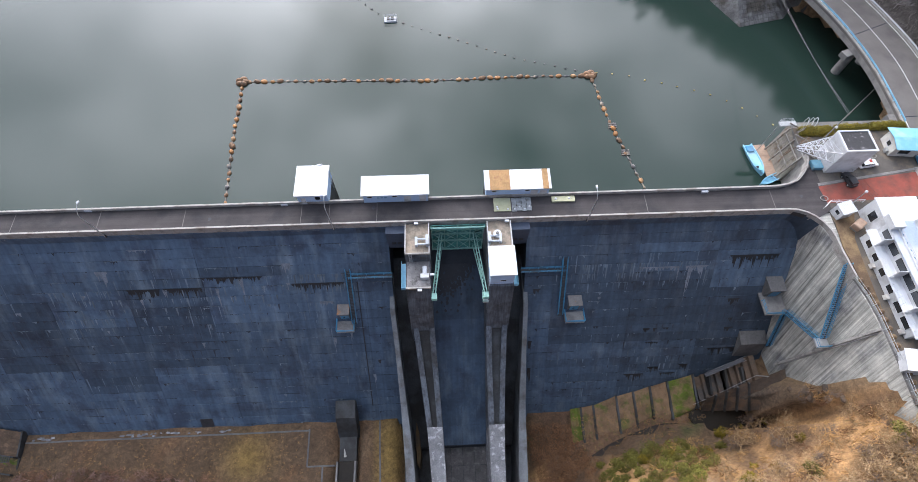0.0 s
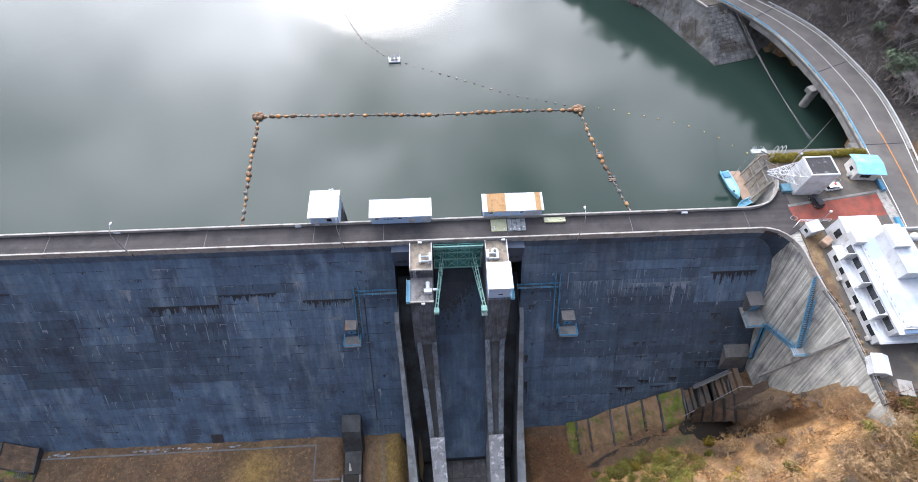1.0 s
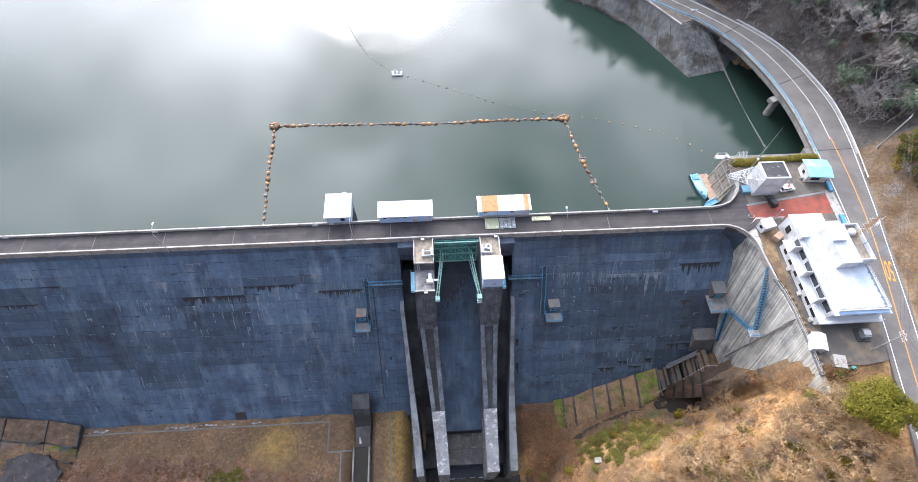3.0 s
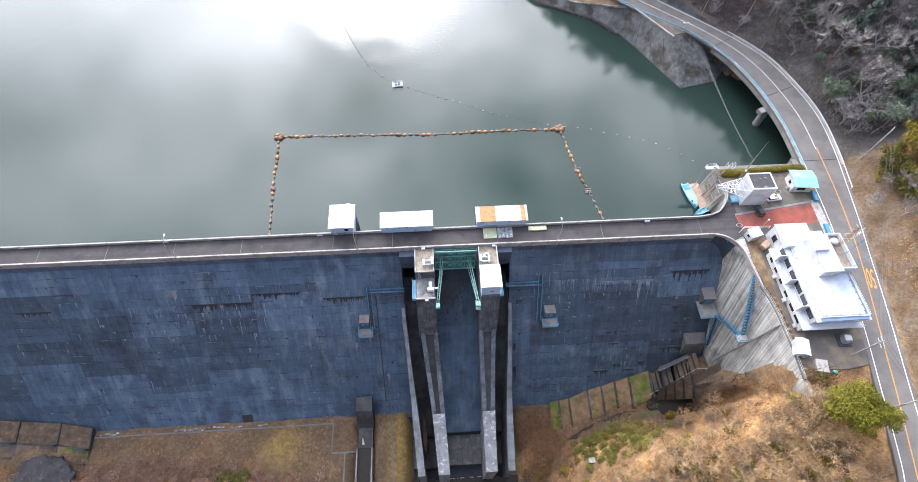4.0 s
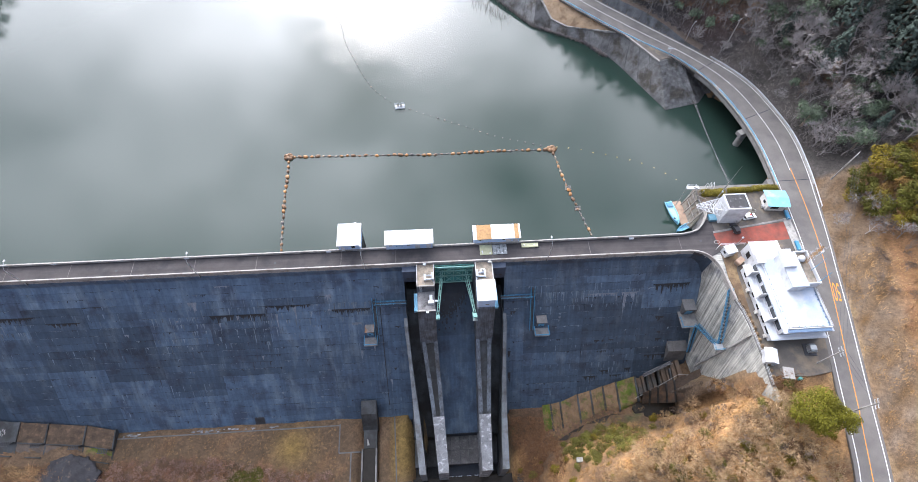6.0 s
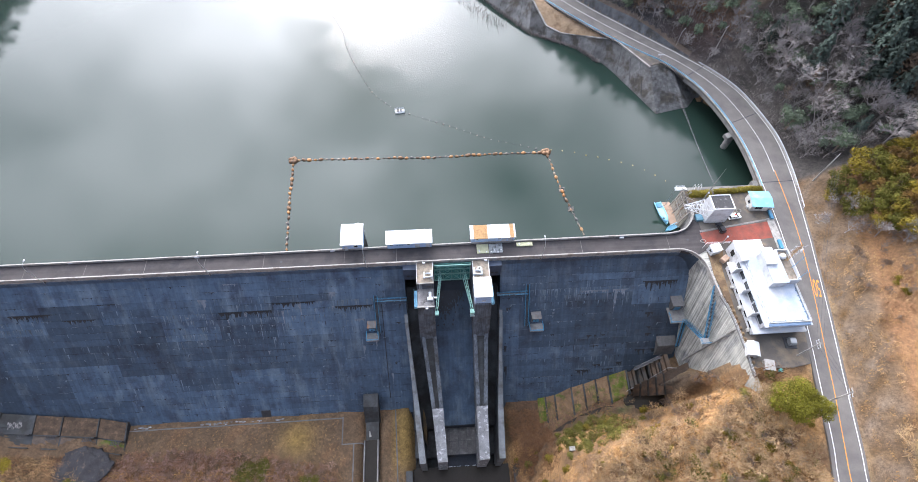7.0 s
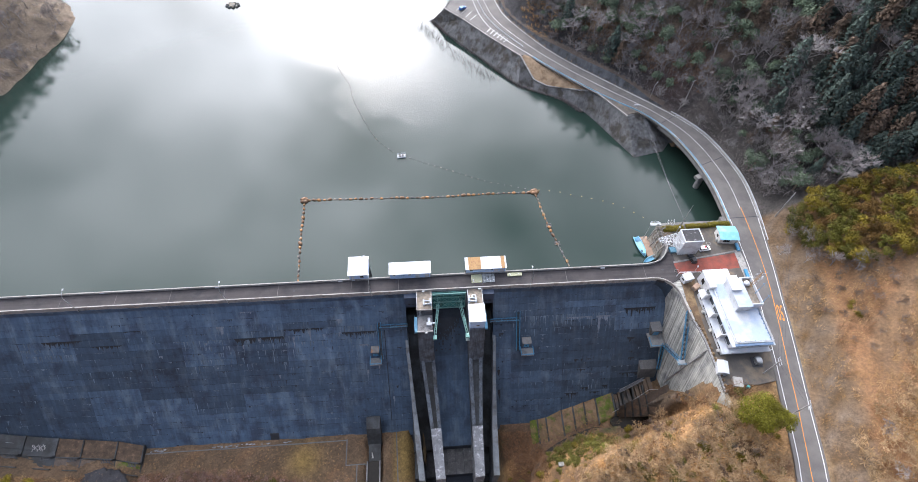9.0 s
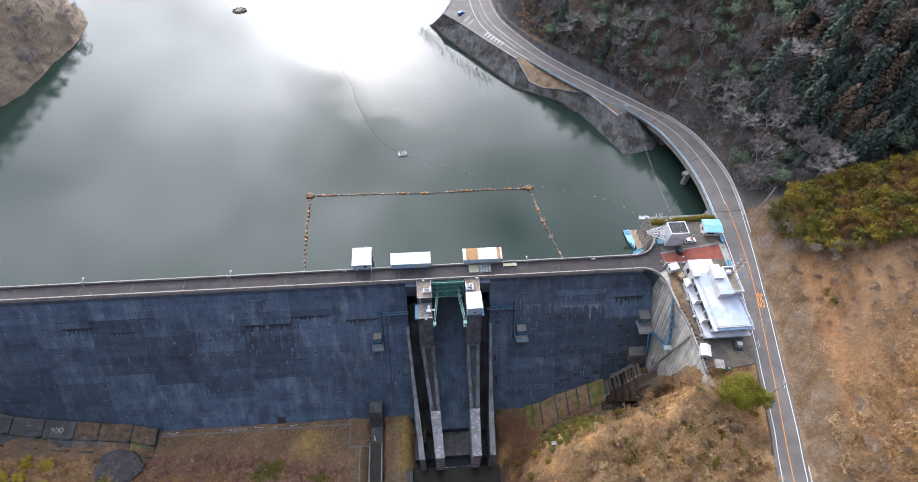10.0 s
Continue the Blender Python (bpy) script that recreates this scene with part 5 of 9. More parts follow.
for sx in (-1, 1):
    bm = bmesh.new()
    foot_ = Vector((sx * 5.05, 0.3, 0))
    ends = [Vector((sx * 3.4, *arc(a, RAD - 0.6))) for a in (-14, 5)]
    for e_ in ends:
        for o in (-0.26, 0.26):
            beam(bm, foot_ + Vector((o, 0, 0)), e_ + Vector((o, 0, 0)), 0.16, 0.42)
        for k in range(1, 9):
            p = foot_.lerp(e_, k / 9)
            beam(bm, p + Vector((-0.26, 0, 0.05)), p + Vector((0.26, 0, 0.05)), 0.12, 0.2)
    for k in (3, 5, 7):
        beam(bm, foot_.lerp(ends[0], k / 9), foot_.lerp(ends[1], k / 9), 0.14, 0.14)
    part("arm", bm, pale_green_steel, gate)
    bm = bmesh.new()
    rbox(bm, sx * 5.0 - 0.55, sx * 5.0 + 0.55, -0.7, 0.5, -0.5, 0.5, 0.08)
    part("trunnion", bm, pale_green_steel, gate)
bm = bmesh.new()
box(bm, 8.0, 9.2, -13.6, -11.4, -8.2, -8.0)
tp = thing("trunnion_platform", "pale green grated platform with a rail on the pier", "platform", (0, 0, 0))
part("deck", bm, grey_steel, tp)
bm = bmesh.new()
for y in (-13.6, -12.5, -11.4):
    rod(bm, (8.0, y, -8.0), (8.0, y, -7.0), 0.04)
for z in (-7.5, -7.0):
    rod(bm, (8.0, -13.6, z), (8.0, -11.4, z), 0.035)
    rod(bm, (8.0, -13.6, z), (9.2, -13.6, z), 0.035)
part("rail", bm, pale_green_steel, tp)

for nm, xa, xb in (("left", -6.6, -1.9), ("right", 9.1, 13.8)):
    bm = bmesh.new()
    box(bm, xa + 0.25, xb - 0.25, -6.35, -0.1, -0.2, -0.05)
    solid("pier_deck", bm, roof_slab, "brown gravelly deck on top of a spillway pier", "deck", "structure")
    pr = thing("deck_kerb", "white painted kerb round a pier deck", "kerb", kind="structure")
    for a, b, c, d in ((xa, xa + 0.24, -6.6, -0.05), (xb - 0.24, xb, -6.6, -0.05), (xa + 0.24, xb - 0.24, -6.6, -6.36)):
        bm = bmesh.new()
        box(bm, a, b, c, d, -0.2, 0.28)
        part("kerb", bm, concrete_pale, pr)
bm = bmesh.new()
box(bm, -6.4, -2.1, -12.0, -6.62, -3.2, -3.1)
solid("lower_deck", bm, deck_grit, "grey lower deck of the spillway pier", "deck", "structure")
bm = bmesh.new()
box(bm, -6.6, -1.9, -12.3, -12.02, -3.2, -2.75)
solid("deck_kerb_front", bm, concrete_pale, "pale kerb at the edge of the lower deck", "kerb", "structure")
# hoist machines
for sx, cx_, cy in ((1, -2.6, -4.2), (-1, 9.7, -4.0)):
    hm = thing("gate_hoist", "white-painted hoist machine beside the gate", "hoist", (cx_, cy, -0.05))
    bm = bmesh.new()
    rbox(bm, 0.3 * sx - 0.3, 0.3 * sx + 0.3, -1.0, 1.0, 0, 1.5, 0.06)
    part("gearbox", bm, hoist_paint, hm)
    for y in (-0.6, 0.5):
        bm = bmesh.new()
        rod(bm, (-1.7 * sx, y, 0.6), (0.6 * sx, y, 0.6), 0.2, n=10)
        part("shaft", bm, hoist_paint, hm)
    bm = bmesh.new()
    rbox(bm, -1.8 * sx - 0.25, -1.8 * sx + 0.25, -0.9, 0.9, 0, 0.9, 0.05)
    part("bearing", bm, hoist_paint, hm)
wn = thing("winch_drum", "white round winch drum on the pier deck", "winch", (11.0, -3.0, -0.05))
bm = bmesh.new()
rod(bm, (0, 0, 0), (0, 0, 0.7), 0.75, n=18)
part("drum", bm, white_paint, wn)
bm = bmesh.new()
rod(bm, (0, 0, 0.7), (0, 0, 0.95), 0.3, n=12)
part("cap", bm, concrete, wn)
pu = thing("pump", "white pump with a motor on the lower deck", "pump", (-3.0, -9.0, -3.1))
bm = bmesh.new()
rod(bm, (0, -0.6, 0.75), (0, 0.9, 0.75), 0.42, n=12)
part("motor", bm, white_paint, pu)
bm = bmesh.new()
rbox(bm, -0.8, 0.8, -1.5, -0.6, 0, 1.1, 0.08)
part("casing", bm, white_wall, pu)
bm = bmesh.new()
box(bm, -0.4, 0.4, -0.5, 0.8, 0, 0.35)
part("base", bm, concrete, pu)
for (x, y, z) in ((-1.6, -9.6, -3.0), (-4.0, -12.5, -3.4), (13.0, -0.4, 0.3), (-4.4, -0.35, 0.3)):
    fl = thing("flood_light", "small white flood light on a bracket", "lamp", (x, y, z - 0.0), group="flood lights on the piers")
    bm = bmesh.new()
    rbox(bm, -0.4, 0.4, -0.25, 0.2, 0.1, 0.5, 0.06)
    part("housing", bm, white_paint, fl)
    bm = bmesh.new()
    box(bm, -0.08, 0.08, -0.1, 0.35, -0.35, 0.1)
    part("bracket", bm, grey_steel, fl)
lad = thing("ladder", "steel ladder between two pier decks", "ladder", (-5.6, -6.72, -3.1))
bm = bmesh.new()
for x in (-0.25, 0.25):
    rod(bm, (x, 0, 0), (x, 0, 3.5), 0.04)
for i in range(11):
    rod(bm, (-0.25, 0, 0.2 + 0.3 * i), (0.25, 0, 0.2 + 0.3 * i), 0.03, n=4)
part("rungs", bm, grey_steel, lad)

# pier hut
pk = thing("pier_hut", "pale blue control hut with a white roof on the pier", "hut", (11.4, -9.1, -3.2))
bm = bmesh.new()
box(bm, -2.2, 2.2, -2.7, 2.5, 0, 4.6)
part("wall", bm, pale_blue_wall, pk)
bm = bmesh.new()
rbox(bm, -2.5, 2.5, -3.05, 2.95, 4.602, 4.85, 0.04)
part("roof", bm, white_paint, pk)
window_part(pk, -0.3, 0.7, -2.7, 1.3, 1.8)
for xs, nm in ((-7.5, "left"), (13.82, "right")):
    bp = thing("side_platform", "light blue steel balcony clamped to the pier side", "platform", (xs, -9.4, -4.6))
    bm = bmesh.new()
    box(bm, 0, 0.88, -2.4, 3.0, 0, 0.1)
    part("deck", bm, cyan_paint, bp)
    bm = bmesh.new()
    xo = 0.02 if xs < 0 else 0.82
    box(bm, xo, xo + 0.05, -2.4, 3.0, 0.1, 1.3)
    box(bm, 0.0, 0.88, -2.45, -2.4, 0.1, 1.3)
    part("screen", bm, cyan_paint, bp)


# ---- walkways, ladders and cabins on the face ----
def rail_run(bm, pts, h=1.05, r=0.055, step=1.6):
    """A hand rail with posts along points in space."""
    for a, b in zip(pts, pts[1:]):
        a, b = Vector(a), Vector(b)
        n = max(1, int((b - a).length / step))
        for i in range(n + 1):
            p = a.lerp(b, i / n)
            rod(bm, p, p + Vector((0, 0, h)), r, n=4)
        for k in (0.55, 1.0):
            rod(bm, a + Vector((0, 0, h * k)), b + Vector((0, 0, h * k)), r, n=4)


def stair_flight(parent, a, b, side, width=1.0, n=None, rails=True):
    """A steel flight from a down to b, its width along side."""
    a, b, side = Vector(a), Vector(b), Vector(side).normalized() * width
    n = n or max(4, int(abs(a.z - b.z) / 0.3))
    bm = bmesh.new()
    beam(bm, a, b, 0.1, 0.22)
    beam(bm, a + side, b + side, 0.1, 0.22)
    part("stringer", bm, blue_steel, parent)
    bm = bmesh.new()
    run = (b - a)
    flat = Vector((run.x, run.y, 0)).normalized() * 0.13
    for i in range(n + 1):
        p = a.lerp(b, i / n)
        vs = [bm.verts.new(q) for q in (p - flat, p + flat, p + side + flat, p + side - flat)]
        bm.faces.new(vs)
        vs2 = [bm.verts.new(q - Vector((0, 0, 0.05))) for q in (p - flat, p + flat, p + side + flat, p + side - flat)]
        bm.faces.new(vs2[::-1])
        for k in range(4):
            bm.faces.new((vs[k], vs[(k + 1) % 4], vs2[(k + 1) % 4], vs2[k]))
    part("tread_run", bm, dark_steel, parent)
    if rails:
        bm = bmesh.new()
        rail_run(bm, [a, b])
        rail_run(bm, [a + side, b + side])
        part("hand_rail", bm, blue_steel, parent)


def face_cabin(x0, x1, cab_z, plat_z, lad_x, walk_x, lad_top):
    ac = thing("access_stair", "blue steel walkway and stair down the dam face", "stair")
    # level walkway along the face
    zw = -11.0
    yw = face_y(zw)
    bm = bmesh.new()
    lo, hi = min(lad_x, walk_x), max(lad_x, walk_x)
    box(bm, lo, hi, yw - 0.85, yw + 0.05, zw - 0.12, zw)
    part("walkway_deck", bm, dark_steel, ac)
    bm = bmesh.new()
    rail_run(bm, [(lo, yw - 0.95, zw), (hi, yw - 0.95, zw)])
    rail_run(bm, [(lo, yw - 0.1, zw), (hi, yw - 0.1, zw)])
    part("walkway_rail", bm, blue_steel, ac)
    stair_flight(ac, (lad_x - 0.5, face_y(lad_top) - 0.7, lad_top), (lad_x - 0.5, face_y(plat_z) - 0.7, plat_z), (1, 0, 0), 1.0)
    # landing with a rail in front of the cabin
    yp = face_y(plat_z)
    bm = bmesh.new()
    rbox(bm, x0 - 0.7, x1 + 0.9, yp - 2.6, yp + 0.6, plat_z - 0.35, plat_z, 0.04)
    part("landing", bm, concrete, ac)
    bm = bmesh.new()
    rail_run(bm, [(x0 - 0.65, yp + 0.2, plat_z), (x0 - 0.65, yp - 2.5, plat_z), (x1 + 0.85, yp - 2.5, plat_z), (x1 + 0.85, yp + 0.2, plat_z)], 1.1, 0.09)
    part("landing_rail", bm, blue_steel, ac)
    for x in (x0 - 0.4, x1 + 0.6):
        bm = bmesh.new()
        prism(bm, [(yp + 0.2, plat_z - 0.36), (yp - 2.4, plat_z - 0.36), (yp - 0.9, plat_z - 2.6)], x - 0.15, x + 0.15, "x")
        part("bracket", bm, concrete_dark, ac)
    cb = thing("gauge_cabin", "small concrete gauge cabin projecting from the dam face", "cabin")
    yc = face_y(cab_z)
    bm = bmesh.new()
    prism(bm, [(yc + 0.6, cab_z), (yc - 2.0, cab_z), (yc - 2.0, plat_z + 0.02), (face_y(plat_z) + 0.3, plat_z + 0.02)], x0, x1, "x")
    part("wall", bm, concrete_tail, cb)
    bm = bmesh.new()
    rbox(bm, x0 - 0.2, x1 + 0.2, yc - 2.3, yc + 0.3, cab_z + 0.005, cab_z + 0.25, 0.04)
    part("roof", bm, cabin_roof, cb, "rust-stained flat roof slab")
    bm = bmesh.new()
    mx = (x0 + x1) / 2
    box(bm, mx - 0.85, mx + 0.9, yc - 2.07, yc - 1.98, plat_z + 0.05, plat_z + 2.3)
    dr = part("door", bm, blue_steel, cb, "blue steel door")
    bm = bmesh.new()
    box(bm, mx - 0.3, mx + 0.1, yc - 2.1, yc - 2.06, plat_z + 1.2, plat_z + 1.7)
    part("pane", bm, glass_dark, dr)


face_cabin(-22.0, -19.8, -17.0, -20.4, -18.9, -10.0, -9.6)
face_cabin(27.2, 29.8, -16.9, -20.2, 25.6, 16.6, -8.6)

# right-hand cabin and the zigzag stair on the abutment
cb = thing("gauge_cabin", "small concrete gauge cabin projecting from the dam face", "cabin")
bm = bmesh.new()
prism(bm, [(-7.6, -14.4), (-11.2, -14.4), (-11.2, -17.6), (-10.0, -17.6)], 69.8, 73.0, "x")
part("wall", bm, concrete_tail, cb)
bm = bmesh.new()
rbox(bm, 69.6, 73.2, -11.4, -7.9, -14.395, -14.15, 0.04)
part("roof", bm, concrete_tail, cb)
bm = bmesh.new()
box(bm, 70.6, 72.4, -11.27, -11.18, -17.5, -15.2)
part("door", bm, blue_steel, cb, "blue steel door")
zz = thing("zigzag_stair", "blue steel stair zigzagging down the abutment wall", "stair")
bm = bmesh.new()
rbox(bm, 69.0, 74.0, -15.4, -10.2, -17.95, -17.62, 0.04)
part("landing", bm, concrete, zz)
bm = bmesh.new()
rail_run(bm, [(69.1, -12.2, -17.6), (69.1, -15.3, -17.6), (72.6, -15.3, -17.6)], 1.1, 0.07)
part("landing_rail", bm, blue_steel, zz)
stair_flight(zz, (75.2, -11.9, 0.1), (74.2, -22.5, -11.3), (1, 0, 0), 1.1)
bm = bmesh.new()
rbox(bm, 73.0, 75.6, -24.3, -22.4, -11.7, -11.4, 0.04)
part("landing", bm, grey_steel, zz)
bm = bmesh.new()
rail_run(bm, [(73.0, -22.4, -11.4), (73.0, -24.3, -11.4), (75.4, -24.3, -11.4)], 1.1, 0.06)
part("landing_rail", bm, blue_steel, zz)
stair_flight(zz, (73.2, -22.6, -11.5), (72.9, -14.6, -17.7), (1, 0, 0), 1.1)
stair_flight(zz, (72.6, -15.3, -17.8), (72.3, -20.0, -26.0), (1, 0, 0), 0.9)

bm = bmesh.new()
prism(bm, [(-14.6, -25.6), (-19.2, -27.0), (-20.6, -32.5), (-18.0, -34.5), (-12.0, -30.0)], 67.4, 73.4, "x")
solid("valve_house", bm, concrete_tail, "blocky concrete valve house at the dam foot", "valve house")
# flush dark panel, coloured for the inner dark of the gallery opening
bm = bmesh.new()
prism(bm, [(face_y(-42.7) - 0.16, -42.7), (face_y(-45.3) - 0.16, -45.3), (face_y(-45.3) + 0.2, -45.3), (face_y(-42.7) + 0.2, -42.7)], -58.8, -55.9, "x")
solid("gallery_door", bm, dark_steel, "dark panel for the gallery opening low on the dam face", "door")

for xa, xb in ((-6.6, -1.9), (9.1, 13.8)):
    for x in (xa + 0.1, xb - 0.1):
        bm = bmesh.new()
        rail_run(bm, [(x, -6.5, -0.2), (x, -0.4, -0.2)], 0.9, 0.06, 1.5)
        solid("deck_rail", bm, white_wall, "white-painted rail along the pier deck", "rail", group="rails on the pier decks")

# ---- foot of the dam ----
# right: ribs between planted pockets stepping up the bank, gap shadow put into their dark colour
RIB_AT = ((30.0, -45.2, -37.6), (32.9, -44.9, -37.8), (35.9, -44.4, -37.2), (41.2, -42.2, -36.2), (45.2, -41.2, -34.4), (49.0, -40.0, -32.6), (53.0, -38.9, -33.2), (58.8, -37.4, -31.0))
for x, z, yf in RIB_AT[1:]:
    bm = bmesh.new()
    y0 = face_y(z) + 0.5
    prism(bm, [(y0, z + 1.75), (yf, z + 0.75), (yf - 0.2, z + 0.4), (yf - 0.2, z - 4.5), (y0, z - 4.5)], x - 0.24, x + 0.24, "x")
    solid("rib_wall", bm, concrete_dark, "rib wall at the dam foot in shadow-dark concrete", "wall", "structure")
for i, ((xa, za, ya), (xb, zb, yb)) in enumerate(zip(RIB_AT, RIB_AT[1:])):
    bm = bmesh.new()
    n = 9
    grid = []
    for b in range(n + 1):
        row = []
        for a in range(n + 1):
            f = a / n
            z, yf = za + (zb - za) * f, ya + (yb - ya) * f
            y0 = face_y(z) + 0.4
            row.append(bm.verts.new((xa + 0.25 + (xb - xa - 0.5) * f, y0 + (yf - y0) * b / n, z + 1.45 - 1.25 * b / n + 0.16 * math.sin(a * 1.7 + i) * math.sin(b * 1.3 + 2 * i) - (0.9 if b == n else 0.0))))
        grid.append(row)
    for a in range(n):
        for b in range(n):
            bm.faces.new((grid[b][a], grid[b][a + 1], grid[b + 1][a + 1], grid[b + 1][a]))
    solid("planted_bank", bm, moss_turf if i in (0, 6) else turf, "sloping pocket of moss and dead grass", "bank", "structure", smooth=True)
# stepped rock and stairs under the abutment
rng = random.Random(21)
st = thing("bank_steps", "worn concrete steps and cross walls up the bank", "steps", kind="structure")
for i in range(9):
    bm = bmesh.new()
    x = 59.5 + i * 1.25
    z = -36.8 + i * 0.95
    box(bm, x, x + 1.2, -29.5 + 0.2 * i, -24.0 + 0.35 * i, z - 4, z)
    part("step", bm, rock_mat, st)
for i, x in enumerate((61.5, 64.5, 67.5)):
    bm = bmesh.new()
    prism(bm, [(-23.5, -33.4 + i * 1.8), (-28.5, -34.6 + i * 1.8), (-28.5, -38), (-23.5, -38)], x, x + 0.5, "x")
    part("cross_wall", bm, concrete_dark, st)
hr = thing("pipe_rail", "pale steel pipe rail beside the bank steps", "rail")
bm = bmesh.new()
rail_run(bm, [(57.5, -30.4, -36.2), (61.5, -29.0, -33.4), (68.6, -26.2, -27.6), (71.0, -26.6, -27.0)], 1.0, 0.05, 2.4)
part("rail", bm, grey_steel, hr)
wk = thing("foot_bridge", "short steel footbridge with rails at the dam foot", "bridge")
bm = bmesh.new()
beam(bm, (60.5, -24.4, -33.2), (68.3, -22.0, -29.2), 0.8, 0.18)
part("deck", bm, dark_steel, wk)
bm = bmesh.new()
for o in (-0.45, 0.45):
    rail_run(bm, [(60.5, -24.4 + o, -33.1), (68.3, -22.0 + o, -29.1)], 1.0, 0.03, 1.0)
part("hand_rail", bm, grey_steel, wk)
bs = thing("bank_slab", "rough brown concrete slab sloping down to the pit", "slope", kind="structure")
bm = bmesh.new()
grid = []
for a in range(17):
    f = a / 16
    p, q = Vector((58.6, -29.6, -31.6)).lerp(Vector((74.6, -25.0, -25.6)), f), Vector((59.6, -31.6, -37.9)).lerp(Vector((76.5, -32.6, -31.0)), f)
    grid.append([bm.verts.new(p.lerp(q, b / 8) + Vector((0, -0.5, 0.35)) * (0.5 + noise.noise(Vector((a * 0.6, b * 0.7, 3.1))))) for b in range(9)])
for a in range(16):
    for b in range(8):
        bm.faces.new((grid[a][b], grid[a + 1][b], grid[a + 1][b + 1], grid[a][b + 1]))
part("slab", bm, earth_slab, bs, smooth=True)
for f in (0.12, 0.26, 0.4, 0.54):
    p, q = Vector((58.6, -29.6, -31.6)).lerp(Vector((74.6, -25.0, -25.6)), f), Vector((59.6, -31.6, -37.9)).lerp(Vector((76.5, -32.6, -31.0)), f)
    bm = bmesh.new()
    beam(bm, p + Vector((0, -0.4, 0.4)), q + Vector((0, -0.4, 0.5)), 0.35, 0.5)
    part("rib", bm, concrete_dark, bs)
for i in range(12):
    bm = bmesh.new()
    r = rng.uniform(0.3, 0.9)
    x, y = rng.uniform(70, 77), rng.uniform(-35, -30)
    ball(bm, (0, 0, 0), r, rng.uniform(0.8, 1.5), rng.uniform(0.8, 1.3), rng.uniform(0.4, 0.7), 3)
    for v in bm.verts:
        v.co *= 1 + 0.3 * noise.noise(v.co * 1.1 + Vector((i * 3.1, 0, 0))) + 0.14 * noise.noise(v.co * 3.1 + Vector((0, i * 2.3, 0)))
    rk = solid("boulder", bm, rock_mat, "brown boulder half sunk in the bank", "boulder", group="boulders on the bank")
    rk.matrix_basis = pose(x, y, height_at(x, y) + 0.15 * r, 0, 0, rng.uniform(0, 360))

# flat dark sheet that fills the pit below the slab
bm = bmesh.new()
prism(bm, [(66.0 + 9.4 * math.cos(a * 0.35), -34.2 - 0.14 * 9.4 * math.cos(a * 0.35) + 3.3 * math.sin(a * 0.35)) for a in range(18)], -38.6, -37.9, "z")
solid("seep_pool", bm, pool_water, "dark flat sheet in the pit at the dam foot", "water", "structure")

# ditch along the foot of the bank, its undercut's shade put into the dark colour
DITCH = curve_through([(33.9, -40.6), (39.2, -38.0), (46.0, -35.7), (51.0, -34.6), (55.5, -35.0)], 5)
bm = bmesh.new()
rows_d = []
for (x, y), (xa, ya), (xb, yb) in zip(DITCH, offset_line(DITCH, 0.75), offset_line(DITCH, -0.75)):
    rows_d.append([bm.verts.new((px_, py_, height_at(px_, py_) + dz)) for px_, py_, dz in ((xa, ya, 0.3), (x, y, 0.16), (xb, yb, 0.3))])
for ra, rb_ in zip(rows_d, rows_d[1:]):
    for k in range(2):
        bm.faces.new((ra[k], rb_[k], rb_[k + 1], ra[k + 1]))
solid("ditch", bm, ditch_shade, "shallow ditch at the foot of the bank, coloured dark as shade", "ditch", "structure")

# left: culvert with its apron and outlet channel
cv = thing("culvert", "dark concrete culvert outlet with an apron and water channel", "culvert", kind="structure")
bm = bmesh.new()
prism(bm, [(-25.8, -38.0), (-29.6, -39.2), (-33.2, -44.6), (-33.2, -47), (-25.8, -47)], -25.8, -21.2, "x")
part("head_block", bm, concrete_dark, cv)
bm = bmesh.new()
prism(bm, [(-33.2, -44.5), (-38.4, -45.1), (-38.4, -47), (-33.2, -47)], -25.5, -21.5, "x")
part("apron", bm, concrete_dark, cv)
for x0 in (-26.1, -21.9):
    bm = bmesh.new()
    box(bm, x0, x0 + 0.4, -62, -38.5, -47, -44.5)
    part("channel_wall", bm, concrete, cv)
bm = bmesh.new()
box(bm, -25.7, -21.9, -62, -38.5, -47, -45.2)
part("channel_water", bm, pool_water, cv, "dark still water")
bm = bmesh.new()
rod(bm, (-24.4, -35.8, -44.75), (-24.1, -37.6, -44.9), 0.12, 0.35, 8)
part("drain", bm, concrete_pale, cv)
# gutters across the lawn
for (xa, ya, xb, yb) in ((-100, -31.3, -33, -31.3), (-33, -31.0, -33, -39.3), (-33, -39.3, -26.2, -39.3), (-16.2, -29.5, -15.2, -62), (-29.3, -39.5, -29.3, -62)):
    bm = bmesh.new()
    za, zb = height_at(xa, ya), height_at(xb, yb)
    n = 12
    for i in range(n):
        p = (xa + (xb - xa) * i / n, ya + (yb - ya) * i / n)
        q = (xa + (xb - xa) * (i + 1) / n, ya + (yb - ya) * (i + 1) / n)
        beam(bm, (*p, height_at(*p) - 0.02), (*q, height_at(*q) - 0.02), 0.36, 0.36)
    solid("gutter", bm, concrete_tail, "narrow concrete gutter across the lawn", "gutter", "structure")
